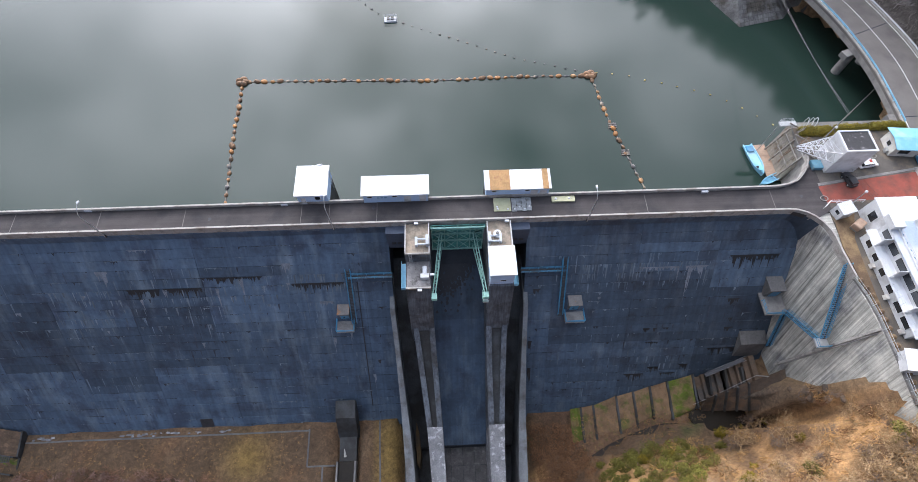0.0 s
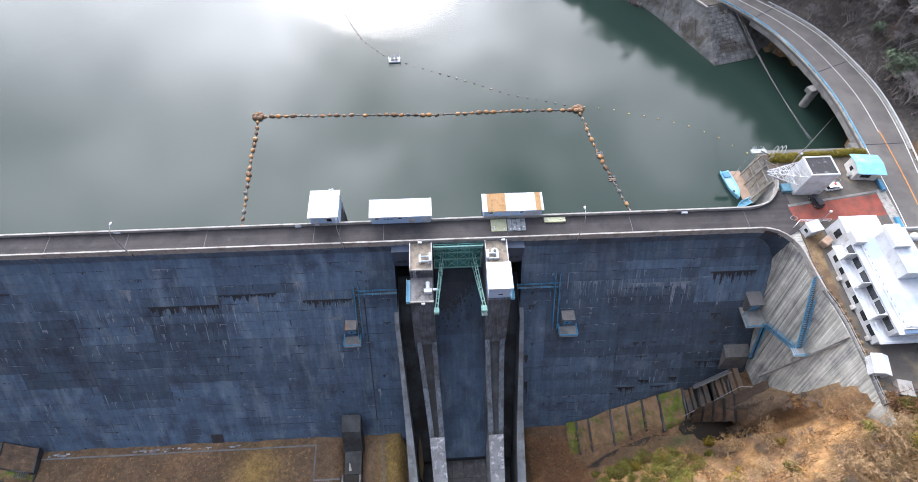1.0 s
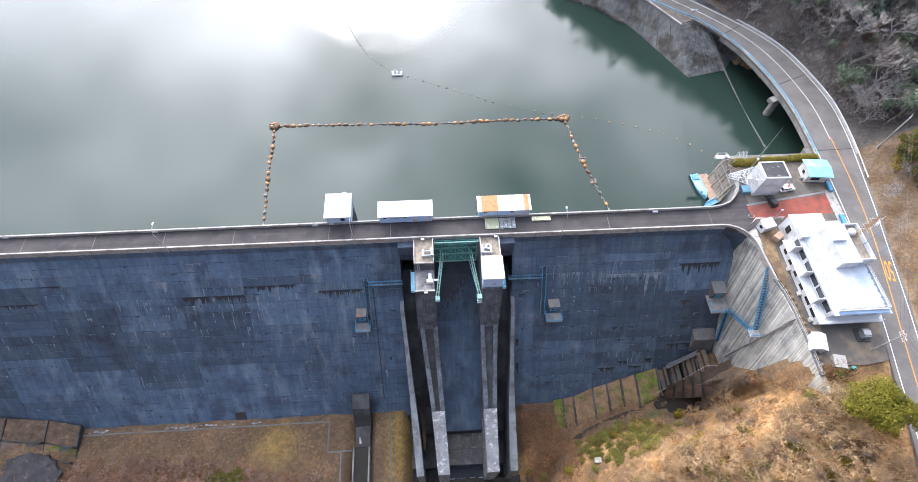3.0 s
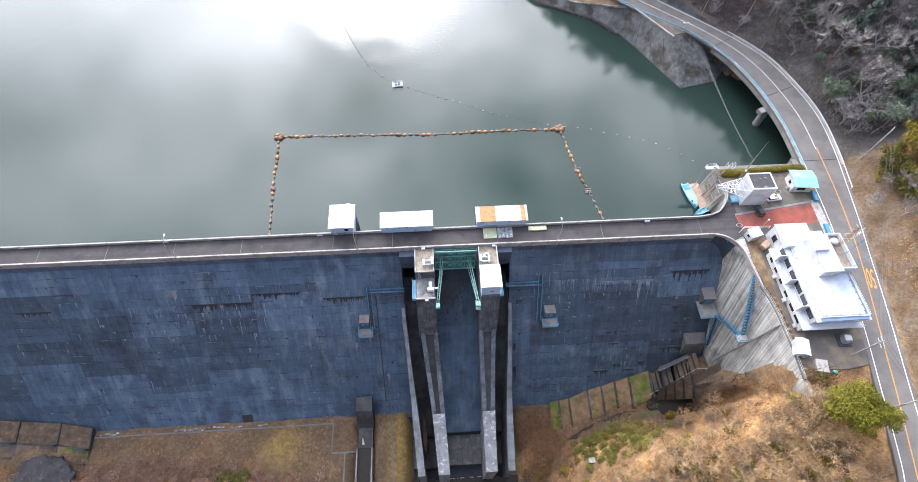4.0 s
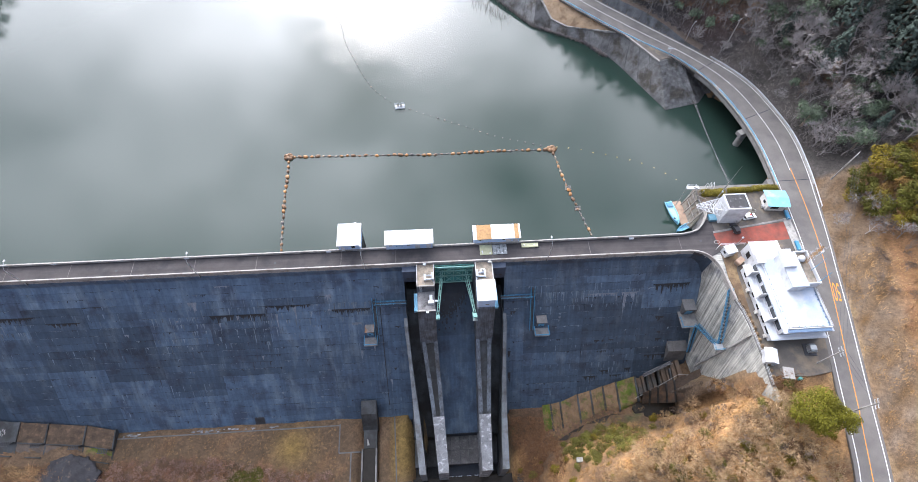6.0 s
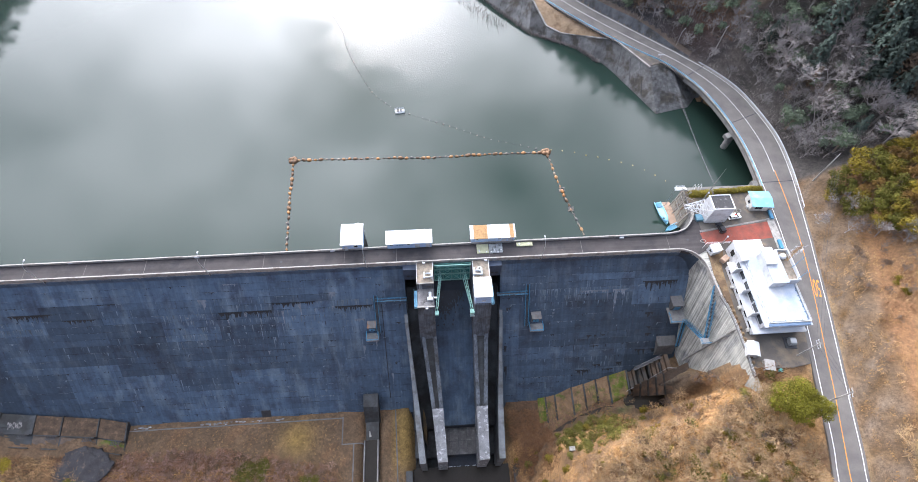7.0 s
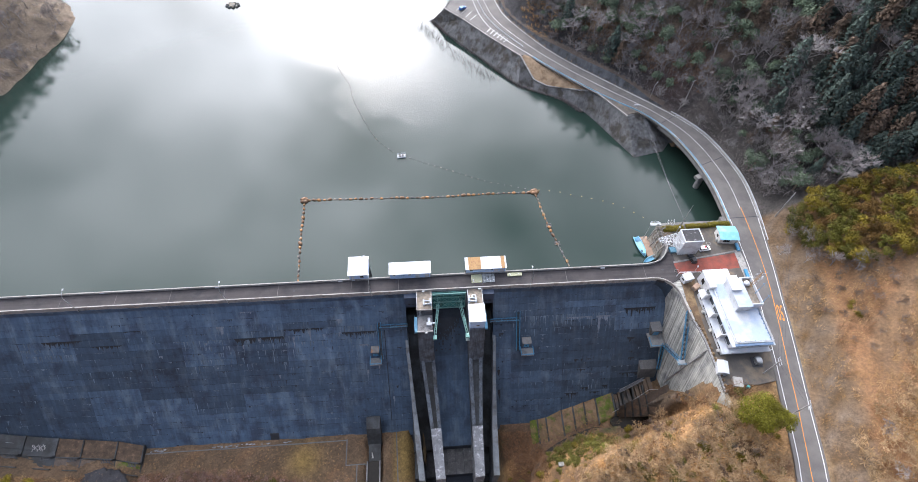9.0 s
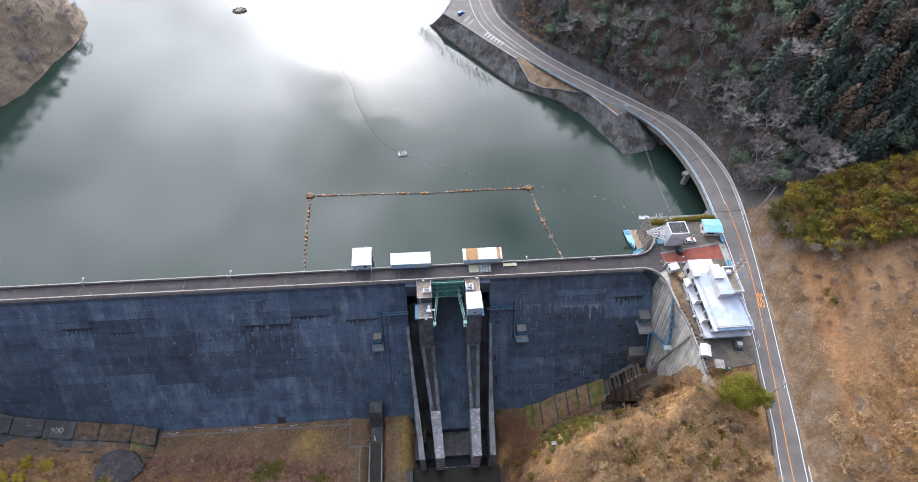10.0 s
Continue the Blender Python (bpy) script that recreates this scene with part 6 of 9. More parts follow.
# pale lime crust and rubble where the lawn meets the face
rl_ = random.Random(91)
bm = bmesh.new()
for xa, xb, n in ((-98.5, -93.5, 9), (-79, -64, 22), (-63, -50, 9)):
    for _ in range(n):
        x, y = rl_.uniform(xa, xb), -30.55 + rl_.uniform(-0.35, 0.25)
        ball(bm, (x, y, height_at(x, y) + 0.3), rl_.uniform(0.15, 0.4), rl_.uniform(1.0, 2.6), 0.8, 0.45, 1)
solid("lime_crust", bm, patched_concrete, "pale lime crust and rubble along the dam foot", "rubble", "stuff")
# far left: retaining cells and a cracked slab
cells = thing("retaining_cells", "stepped concrete retaining cells filled with dead grass", "retaining wall", kind="structure")
CELL_X = (-100.2, -108.0, -118.4, -126.2, -136.0, -146.0, -155.0)
for x in CELL_X:
    z = float(np.interp(x, FOOT_X, FOOT_Z))
    bm = bmesh.new()
    yf = face_y(z) - 5.0
    prism(bm, [(face_y(z) + 0.6, z + 1.9), (yf, z + 1.0), (yf - 0.1, z + 0.2), (yf - 3.9, z - 0.2), (yf - 3.9, z - 3), (face_y(z) + 0.6, z - 3)], x - 0.2, x + 0.2, "x")
    part("cross_wall", bm, concrete_dark, cells)
for i, (xb, xa) in enumerate(zip(CELL_X, CELL_X[1:])):
    za, zb = (float(np.interp(x, FOOT_X, FOOT_Z)) for x in (xa, xb))
    zm = (za + zb) / 2
    fa, fc = face_y(za) - 5.0, face_y(zb) - 5.0
    for nm, o, h in (("front_wall", 0.0, 0.95), ("toe_wall", -3.7, 0.05)):
        bm = bmesh.new()
        strip(bm, [(xa + 0.21, fa + o), (xb - 0.21, fc + o)], [(xa + 0.21, fa + o - 0.32), (xb - 0.21, fc + o - 0.32)], zm - 3, zm + h)
        part(nm, bm, concrete_dark, cells)
    for nm, o0, o1, h0, h1, m_ in (("upper_bed", 5.4, 0.0, 1.5, 0.6, concrete_dark if i > 2 else cell_turf), ("lower_bed", -0.33, -3.7, 0.2, -0.3, moss_turf if i == 0 else concrete_dark if i > 2 else earth_slab)):
        bm = bmesh.new()
        n = 8
        grid = []
        for a in range(n + 1):
            f = a / n
            z, yf = za + (zb - za) * f, fa + (fc - fa) * f
            grid.append([bm.verts.new((xa + 0.2 + (xb - xa - 0.4) * f, yf + o0 + (o1 - o0) * b / n, z + h0 + (h1 - h0) * b / n + 0.14 * math.sin(a * 2.3 + i) * math.sin(b * 1.9 + i))) for b in range(n + 1)])
        for a in range(n):
            for b in range(n):
                bm.faces.new((grid[a][b], grid[a + 1][b], grid[a + 1][b + 1], grid[a][b + 1]))
        part(nm, bm, m_, cells, "bed of dead grass", smooth=True)
    # grated step irons beside the wall
    bm = bmesh.new()
    for k in range(6):
        box(bm, xb - 3.4 + 0.5 * k, xb - 3.2 + 0.5 * k, fc - 1.2, fc + 0.1, zm + 0.95, zm + 1.1)
    box(bm, xb - 3.5, xb - 0.6, fc - 1.2, fc - 1.05, zm + 1.1, zm + 1.2)
    part("grating", bm, dark_steel, cells)
fb = thing("foot_bridge", "dark steel walkway with a pale rail at the far foot", "bridge")
bm = bmesh.new()
beam(bm, (-152.0, -26.2, -37.9), (-132.0, -28.8, -38.9), 1.3, 0.2)
part("deck", bm, dark_steel, fb)
bm = bmesh.new()
rail_run(bm, [(-152.0, -26.9, -37.8), (-132.0, -29.5, -38.8)], 1.0, 0.05, 1.6)
part("hand_rail", bm, dark_steel, fb)
bm = bmesh.new()
rail_run(bm, [(-153.0, -25.2, -37.8), (-139.0, -27.0, -38.6)], 1.1, 0.06, 2.4)
part("back_rail", bm, grey_steel, fb, "pale grey back rail")
bm = bmesh.new()
for i in range(16):
    x, y = -133.4 + 0.5 * (i % 8) + 0.2 * (i // 8), -28.0 - 0.9 * (i // 8) - 0.25 * (i % 3)
    z = float(np.interp(x, FOOT_X, FOOT_Z))
    h = z + 1.62 - 0.9 * (face_y(z) + 0.4 - y) / 5.4
    box(bm, x, x + 0.26, y - 0.35, y + 0.35, h, h + 0.12)
solid("wall_paint", bm, worn_mark, "pale illegible paint marks low on the concrete", "paint marks")

# ---- lake furniture ----
def float_line(name, label, pts, step, sizes, mats, group, grp_cat="float", jitter=0.15, seed=3):
    """Separate floats strung along points."""
    r_ = random.Random(seed)
    tmpl = []
    for k, m_ in enumerate(mats):
        bm = bmesh.new()
        s = sizes[k % len(sizes)]
        ball(bm, (0, 0, 0), s, 1.35, 0.95, 0.75, 2)
        for v in bm.verts:
            v.co *= 1 + 0.18 * noise.noise(v.co * 2.0 + Vector((k * 5.0, 0, 0)))
        tmpl.append(mesh_of(name, bm, m_, True))
    for p, a in along(pts, step):
        k = r_.randrange(len(tmpl))
        ob = tagged(new(name, tmpl[k]), label, grp_cat, group)
        sc = r_.uniform(0.65, 1.2)
        ob.matrix_basis = pose(p.x + r_.uniform(-jitter, jitter), p.y + r_.uniform(-jitter, jitter), WATER + 0.1, r_.uniform(-15, 15), 0, a + r_.uniform(-25, 25)) @ Matrix.Scale(sc, 4)


BOOM = [(-45.6, 9.3), (-46.6, 27), (-47.0, 45.6), (-25, 45.3), (0, 44.6), (20, 45.2), (38.6, 45.0), (41.0, 30.0), (43.0, 21.0), (45.4, 11.6)]
float_line("boom_float", "weathered orange, brown or grey debris-boom float on the lake", BOOM, 1.9, (0.56, 0.44, 0.6, 0.46), (float_orange, float_grey, float_brown, float_brown, float_orange), "debris boom floats")
bm = bmesh.new()
pipe(bm, [(x, y, WATER + 0.03) for x, y in BOOM], 0.15)
solid("boom_cable", bm, float_grey, "fouled grey cable and net of the debris boom", "boom")
for x, y in ((-47.0, 45.6), (38.6, 45.2)):
    bm = bmesh.new()
    for i in range(5):
        ball(bm, (x + 0.8 * math.cos(i * 1.3), y + 0.8 * math.sin(i * 1.3), WATER + 0.2), 0.8, 1.2, 0.9, 0.8, 2)
    solid("corner_float", bm, float_brown, "cluster of big rusty floats at a boom corner", "float", smooth=True)
for x, y in ((41.3, 29.2), (42.9, 21.4)):
    bm = bmesh.new()
    for i in range(3):
        rbox(bm, x - 1.0 + 0.1 * i, x + 1.0, y - 0.9 + 0.6 * i, y - 0.45 + 0.6 * i, WATER - 0.1, WATER + 0.25, 0.06)
    rod(bm, (x, y, WATER), (x, y, WATER + 1.2), 0.06)
    solid("boom_raft", bm, float_grey, "small grey raft set in the boom", "raft")
BUOYS = curve_through([(-46.5, 142), (-43.6, 134.5), (-37.7, 119.6), (-33.7, 110.8), (-32.2, 102.4), (-27.0, 88.4), (-21.7, 77.1), (-14.3, 68.6), (-5.9, 64.1), (5.9, 58.6), (19.7, 52.0), (31.0, 48.3), (38.9, 45.7)], 3)
float_line("marker_buoy", "small dark marker buoy on the lake", BUOYS, 2.6, (0.24,), (float_grey,), "marker buoys", "buoy", 0.1, 5)
float_line("marker_buoy", "small yellow marker buoy on the lake", [(40.5, 46.2), (47.0, 44.9), (56.9, 41.7), (68.8, 37.4), (79.3, 28.5), (81, 26.5)], 4.0, (0.2,), (float_yellow,), "marker buoys", "buoy", 0.2, 6)
rf = thing("survey_raft", "small white survey raft on the lake", "raft", (-11.3, 66.3, WATER), 4)
bm = bmesh.new()
rbox(bm, -1.7, 1.7, -0.9, 0.9, -0.15, 0.4, 0.06)
part("deck", bm, white_wall, rf)
bm = bmesh.new()
rail_run(bm, [(-1.6, -0.8, 0.4), (1.6, -0.8, 0.4), (1.6, 0.8, 0.4), (-1.6, 0.8, 0.4), (-1.6, -0.8, 0.4)], 0.8, 0.05)
part("rail", bm, white_paint, rf)
bm = bmesh.new()
for x in (-0.9, 0.2):
    rbox(bm, x, x + 0.7, -0.4, 0.4, 0.4, 0.9, 0.04)
part("instrument_box", bm, float_grey, rf)
ff = thing("aerator_raft", "round grey aerator raft ringed by floats", "raft", (-96.5, 177.5, WATER))
for i in range(9):
    bm = bmesh.new()
    a = i * 2 * math.pi / 9
    ball(bm, (3.0 * math.cos(a), 2.2 * math.sin(a), 0.2), 0.8, 1.1, 0.9, 0.8, 1)
    part("float", bm, float_grey, ff, smooth=True)
bm = bmesh.new()
rod(bm, (0, 0, -0.1), (0, 0, 0.7), 1.6, n=10)
part("hub", bm, float_grey, ff)


for x in (79.6, 80.7, 81.6):
    bm = bmesh.new()
    pipe(bm, [(x, 20.7, -0.1), (x, 20.9, 0.9), (x + 0.2, 21.6, 1.5), (x + 0.5, 22.3, 1.1), (x + 0.6, 22.5, -0.4), (x + 0.6, 22.5, -3.0)], 0.06)
    solid("ladder_rail", bm, white_paint, "white bent pipe handrail at the quay ladder", "rail", group="handrails on the quay")


def hull(bm, length, beam_w, h, taper=0.35):
    """An open boat shell with a pointed bow towards +y."""
    rows = []
    n = 9
    for i in range(n):
        t = i / (n - 1)
        w = beam_w / 2 * (1 - max(0, (t - 0.55) / 0.45) ** 2 * 0.93) * (0.85 + 0.15 * min(1, t * 4))
        y = -length / 2 + length * t
        sheer = h * (1 + 0.35 * t * t)
        rows.append([bm.verts.new(p) for p in ((-w, y, sheer), (-w * 0.7, y, 0.0), (w * 0.7, y, 0.0), (w, y, sheer), (w * 0.86, y, sheer), (w * 0.62, y, 0.12), (-w * 0.62, y, 0.12), (-w * 0.86, y, sheer))])
    for a, b in zip(rows, rows[1:]):
        for i in range(8):
            bm.faces.new((a[i], a[(i + 1) % 8], b[(i + 1) % 8], b[i]))
    bm.faces.new(rows[0])
    bm.faces.new(rows[-1][::-1])


bt = thing("work_boat", "light blue work boat moored at the quay", "boat", (71.8, 18.1, WATER - 0.25), 187)
bm = bmesh.new()
hull(bm, 8.4, 2.5, 1.0)
part("hull", bm, boat_blue, bt)
bm = bmesh.new()
prism(bm, [(-1.1, -4.0), (1.1, -4.0), (1.15, 1.4), (0.6, 3.0), (-0.6, 3.0), (-1.15, 1.4)], 0.75, 0.85, "z")
part("deck", bm, cyan_paint, bt)
bm = bmesh.new()
rbox(bm, -0.85, 0.85, -3.6, -2.0, 0.852, 1.15, 0.06)
part("engine_cover", bm, blue_steel, bt, "dark blue engine cover")
bm = bmesh.new()
rod(bm, (0.4, 2.2, 0.85), (0.4, 2.2, 1.1), 0.3, n=12)
part("hatch", bm, rubber, bt)
b2 = thing("row_boat", "blue rowing boat tucked under the quay", "boat", (73.6, 12.6, WATER - 0.06), 115)
bm = bmesh.new()
hull(bm, 5.6, 1.7, 0.7)
part("hull", bm, boat_blue, b2)
bm = bmesh.new()
for y in (-1.5, 0.2):
    box(bm, -0.75, 0.75, y, y + 0.3, 0.45, 0.52)
part("thwart", bm, cyan_paint, b2)
br = thing("pontoon", "worn pinkish timber pontoon beside the quay", "pontoon", (74.3, 17.9, WATER), 3)
bm = bmesh.new()
box(bm, -1.25, 1.25, -4.3, 4.3, -0.3, 0.35)
part("float_body", bm, dark_steel, br)
for i in range(14):
    bm = bmesh.new()
    box(bm, -1.3, 1.3, -4.3 + i * 0.617, -4.3 + i * 0.617 + 0.59, 0.352, 0.44)
    part("plank", bm, deck_wood, br)
# slipway with its winch frame against the quay
sl = thing("boat_lift", "grey steel boat lift frame over a stained slipway", "boat lift")
bm = bmesh.new()
prism(bm, [(76.45, -0.2), (76.45, -20), (74.9, -20), (75.5, -8.4)], 12.5, 21.5, "y")
part("slipway", bm, stained_concrete, sl, "stained slipway")
for y in (13.0, 17.5, 20.5):
    bm = bmesh.new()
    beam(bm, (76.2, y, -0.2), (75.0, y + 0.3, -7.8), 0.3, 0.3)
    beam(bm, (78.6, y - 0.5, 0.0), (75.2, y, 1.6), 0.2, 0.2)
    part("leg", bm, old_frame, sl)
bm = bmesh.new()
for z, x in ((-1.5, 75.9), (-4.2, 75.4)):
    beam(bm, (x, 13.0, z), (x, 20.6, z), 0.2, 0.2)
part("cross_beam", bm, old_frame, sl)
bm = bmesh.new()
rbox(bm, 73.2, 76.9, 20.2, 21.4, 0.9, 1.15, 0.05)
for x in (73.4, 76.7):
    rod(bm, (x, 20.8, -0.1 if x > 75 else -9.0), (x, 20.8, 0.9), 0.08)
part("top_platform", bm, grey_steel, sl)
bm = bmesh.new()
rail_run(bm, [(73.3, 20.3, 1.15), (73.3, 21.3, 1.15), (75.9, 21.3, 1.15), (75.9, 20.3, 1.15)], 0.9, 0.04)
part("rail", bm, white_paint, sl)
for y in (14.2, 16.0, 18.6):
    bm = bmesh.new()
    for x, z in ((75.6, -6.2), (77.6, 0.1)):
        beam(bm, (x, y, z - 0.2), (x - 0.3, y, z + 2.4), 0.12, 0.12)
    beam(bm, (75.3, y, -3.9), (77.3, y, 2.4), 0.12, 0.12)
    beam(bm, (75.4, y + 0.6, -5.0), (77.4, y + 0.6, 1.4), 0.1, 0.1)
    for k in range(6):
        p = Vector((75.35, y, -4.4)).lerp(Vector((77.35, y, 1.9)), k / 5)
        beam(bm, p, p + Vector((0, 0.6, 0)), 0.07, 0.07)
    part("ladder_frame", bm, rust_frame if y == 16.0 else old_frame, sl)

# ---- yard beside the dam ----
ct = thing("crane_house", "tall white crane house with a peeling black roof", "tower", (82.2, 11.3, 0))
bm = bmesh.new()
box(bm, -3.1, 3.1, -2.5, 2.5, 0, 7.0)
part("wall", bm, white_wall, ct)
bm = bmesh.new()
box(bm, -2.85, 2.85, -2.25, 2.25, 7.002, 7.1)
part("roof_film", bm, black_roof, ct, "peeling black roof film")
bm = bmesh.new()
for a, b, c, d in ((-3.15, 3.15, -2.55, -2.25), (-3.15, 3.15, 2.25, 2.55), (-3.15, -2.85, -2.25, 2.25), (2.85, 3.15, -2.25, 2.25)):
    box(bm, a, b, c, d, 6.9, 7.25)
part("roof_rim", bm, white_paint, ct)
# truss boom reaching out over the quay
bm = bmesh.new()
tip = Vector((-9.6, 1.2, 3.8))
for sy, sz in ((-2.2, 3.0), (2.2, 3.0), (-2.2, 6.0), (2.2, 6.0)):
    beam(bm, (-3.1, sy, sz), tip + Vector((0, sy * 0.15, (sz - 4.5) * 0.15)), 0.12, 0.12)
for k in range(1, 6):
    t = k / 6
    ring = [Vector((-3.1, sy, sz)).lerp(tip + Vector((0, sy * 0.15, (sz - 4.5) * 0.15)), t) for sy, sz in ((-2.2, 3.0), (2.2, 3.0), (2.2, 6.0), (-2.2, 6.0))]
    t2 = (k - 1) / 6
    ring2 = [Vector((-3.1, sy, sz)).lerp(tip + Vector((0, sy * 0.15, (sz - 4.5) * 0.15)), t2) for sy, sz in ((-2.2, 3.0), (2.2, 3.0), (2.2, 6.0), (-2.2, 6.0))]
    for i in range(4):
        beam(bm, ring[i], ring[(i + 1) % 4], 0.07, 0.07)
        beam(bm, ring[i], ring2[(i + 1) % 4], 0.07, 0.07)
part("boom_truss", bm, white_paint, ct)
bm = bmesh.new()
rbox(bm, -5.4, -3.3, -1.9, 0.2, 0, 0.9, 0.1)
part("winch_cover", bm, old_tarp, ct, "dull blue tarpaulin over the winch")

ms = thing("mast", "tall slender grey mast with stays beside the crane house", "mast", (79.3, 15.0, 0))
bm = bmesh.new()
rod(bm, (0, 0, 0), (0, 0, 11.5), 0.17, 0.12, 8)
rod(bm, (0, 0, 11.5), (0, 0, 18.0), 0.07, 0.03, 6)
part("pole", bm, concrete, ms)
bm = bmesh.new()
box(bm, -0.5, 0.5, -0.5, 0.5, -0.2, 0.3)
part("base", bm, concrete, ms)
bm = bmesh.new()
ball(bm, (-0.1, -0.3, 7.2), 0.28, 1, 1, 1, 2)
part("lamp", bm, white_paint, ms)

gd = thing("guard_hut", "grey-walled guard hut with a bright light-blue roof", "hut", (97.0, 14.5, 0), -5)
bm = bmesh.new()
box(bm, -2.7, 2.6, -2.2, 2.2, 0, 2.9)
part("wall", bm, cream_wall, gd)
bm = bmesh.new()
prism(bm, [(-2.9, 2.86), (0, 3.35), (2.9, 2.86), (2.9, 2.98), (0, 3.48), (-2.9, 2.98)], -3.1, 3.3, "x")
part("roof", bm, cyan_paint, gd)
window_part(gd, -0.6, 0.5, -2.7, 1.0, 2.0, "-x")
window_part(gd, -1.5, 0.8, -2.2, 0.9, 2.0)
bm = bmesh.new()
rbox(bm, -3.3, -2.72, -1.6, -0.7, 0.1, 0.9, 0.05)
part("cooler", bm, grey_steel, gd)



def leafy_quads(rng_, centres, size, upward=0.35, spread=1.0):
    """Many small leaf blades round given centres: corner points and faces."""
    vs, fs = [], []
    for c, out in centres:
        n = (Vector(out).normalized() + Vector((rng_.uniform(-1, 1), rng_.uniform(-1, 1), rng_.uniform(-0.6, 1) + upward)) * 0.7 * spread).normalized()
        t = n.orthogonal().normalized()
        t = Matrix.Rotation(rng_.uniform(0, 6.28), 3, n) @ t
        b = n.cross(t)
        s = size * rng_.uniform(0.6, 1.3)
        i = len(vs)
        c = Vector(c)
        vs += [c - t * s, c - b * s * 0.55, c + t * s, c + b * s * 0.55]
        fs.append((i, i + 1, i + 2, i + 3))
    return vs, fs


def raw_mesh(name, vs, fs, material):
    me = bpy.data.meshes.new(name)
    me.from_pydata([tuple(v) for v in vs], [], fs)
    for m in material if isinstance(material, (list, tuple)) else [material]:
        me.materials.append(m)
    return me


rng = random.Random(31)
for x0, x1, y0, y1, h in ((77.2, 80.6, 17.9, 20.1, 1.7), (80.7, 84.4, 17.9, 20.1, 1.6), (85.3, 93.0, 18.9, 20.5, 1.4), (93.0, 100.9, 19.1, 20.9, 1.5)):
    hd = thing("hedge", "clipped yellowish hedge along the quay", "hedge", ((x0 + x1) / 2, (y0 + y1) / 2, -0.05), group="hedges on the quay")
    w, d = (x1 - x0) / 2, (y1 - y0) / 2
    cs = []
    for i in range(int(420 * w * d)):
        x, y = rng.uniform(-w, w), rng.uniform(-d, d)
        edge = max(0.0, 1 - (abs(y) / d) ** 3) ** 0.5 * max(0.15, 1 - (abs(x) / w) ** 6) ** 0.5
        top = h * (0.35 + 0.65 * edge) * (1 + 0.12 * math.sin(x * 3 + y))
        z = top if rng.random() < 0.6 else rng.uniform(0.05, top)
        if z < top:
            y = math.copysign(d * rng.uniform(0.85, 1.0), y)
        cs.append(((x, y, z), (x / w * 0.3, y / d, 0.6)))
    vs, fs = leafy_quads(rng, cs, 0.16)
    part("foliage", bmesh.new(), leaf_hedge, hd).data = raw_mesh("foliage", vs, fs, leaf_hedge)
    bm = bmesh.new()
    rbox(bm, -w * 0.95, w * 0.95, -d * 0.8, d * 0.8, 0, h * 0.8, 0.3)
    part("core", bm, leaf_green, hd)


def car(name, label, paint, at, turn, length=4.0, width=1.65, height=1.6):
    c = thing(name, label, "car", at, turn)
    L, W = length / 2, width / 2
    bm = bmesh.new()
    prof = [(-L, 0.35), (-L, 0.85), (-L + 0.08, 0.98), (L - 1.0, 1.0), (L - 0.12, 0.82), (L, 0.6), (L, 0.32)]
    prism(bm, prof, -W, W, "y")
    bmesh.ops.bevel(bm, geom=[e for e in bm.edges if len(e.link_faces) == 2], offset=0.07, segments=2, affect="EDGES")
    part("body", bm, paint, c)
    bm = bmesh.new()
    prism(bm, [(-L + 0.12, 0.97), (-L + 0.3, height - 0.06), (L - 1.75, height - 0.06), (L - 0.95, 0.99)], -W + 0.1, W - 0.1, "y")
    part("glasshouse", bm, glass_dark, c, "dark tinted windows")
    bm = bmesh.new()
    rbox(bm, -L + 0.28, L - 1.8, -W + 0.1, W - 0.1, height - 0.09, height, 0.04)
    for x in (-L + 0.35, -0.2, L - 1.75):
        for s in (-1, 1):
            beam(bm, (x, s * (W - 0.1), 0.98), (x - 0.02, s * (W - 0.12), height - 0.05), 0.09, 0.05)
    part("roof", bm, paint, c)
    for x in (-L + 0.75, L - 0.75):
        for s in (-1, 1):
            bm = bmesh.new()
            rod(bm, (x, s * (W - 0.2), 0.32), (x, s * (W + 0.01), 0.32), 0.32, n=14)
            w = part("wheel", bm, rubber, c)
            bm = bmesh.new()
            rod(bm, (x, s * (W + 0.0), 0.32), (x, s * (W + 0.03), 0.32), 0.19, n=10)
            part("rim", bm, grey_steel, w)
    for s in (-1, 1):
        bm = bmesh.new()
        rbox(bm, L - 0.06, L + 0.02, s * (W - 0.35) - 0.16, s * (W - 0.35) + 0.16, 0.62, 0.78, 0.03)
        part("headlight", bm, white_paint, c)
    return c


pc = car("car", "white patrol car with a red roof light parked in the yard", car_white, (88.6, 10.3, -0.02), 8)
bm = bmesh.new()
rbox(bm, -0.35, 0.1, -0.3, 0.3, 1.6, 1.75, 0.05)
part("roof_light", bm, red_paint, pc, "red roof light")

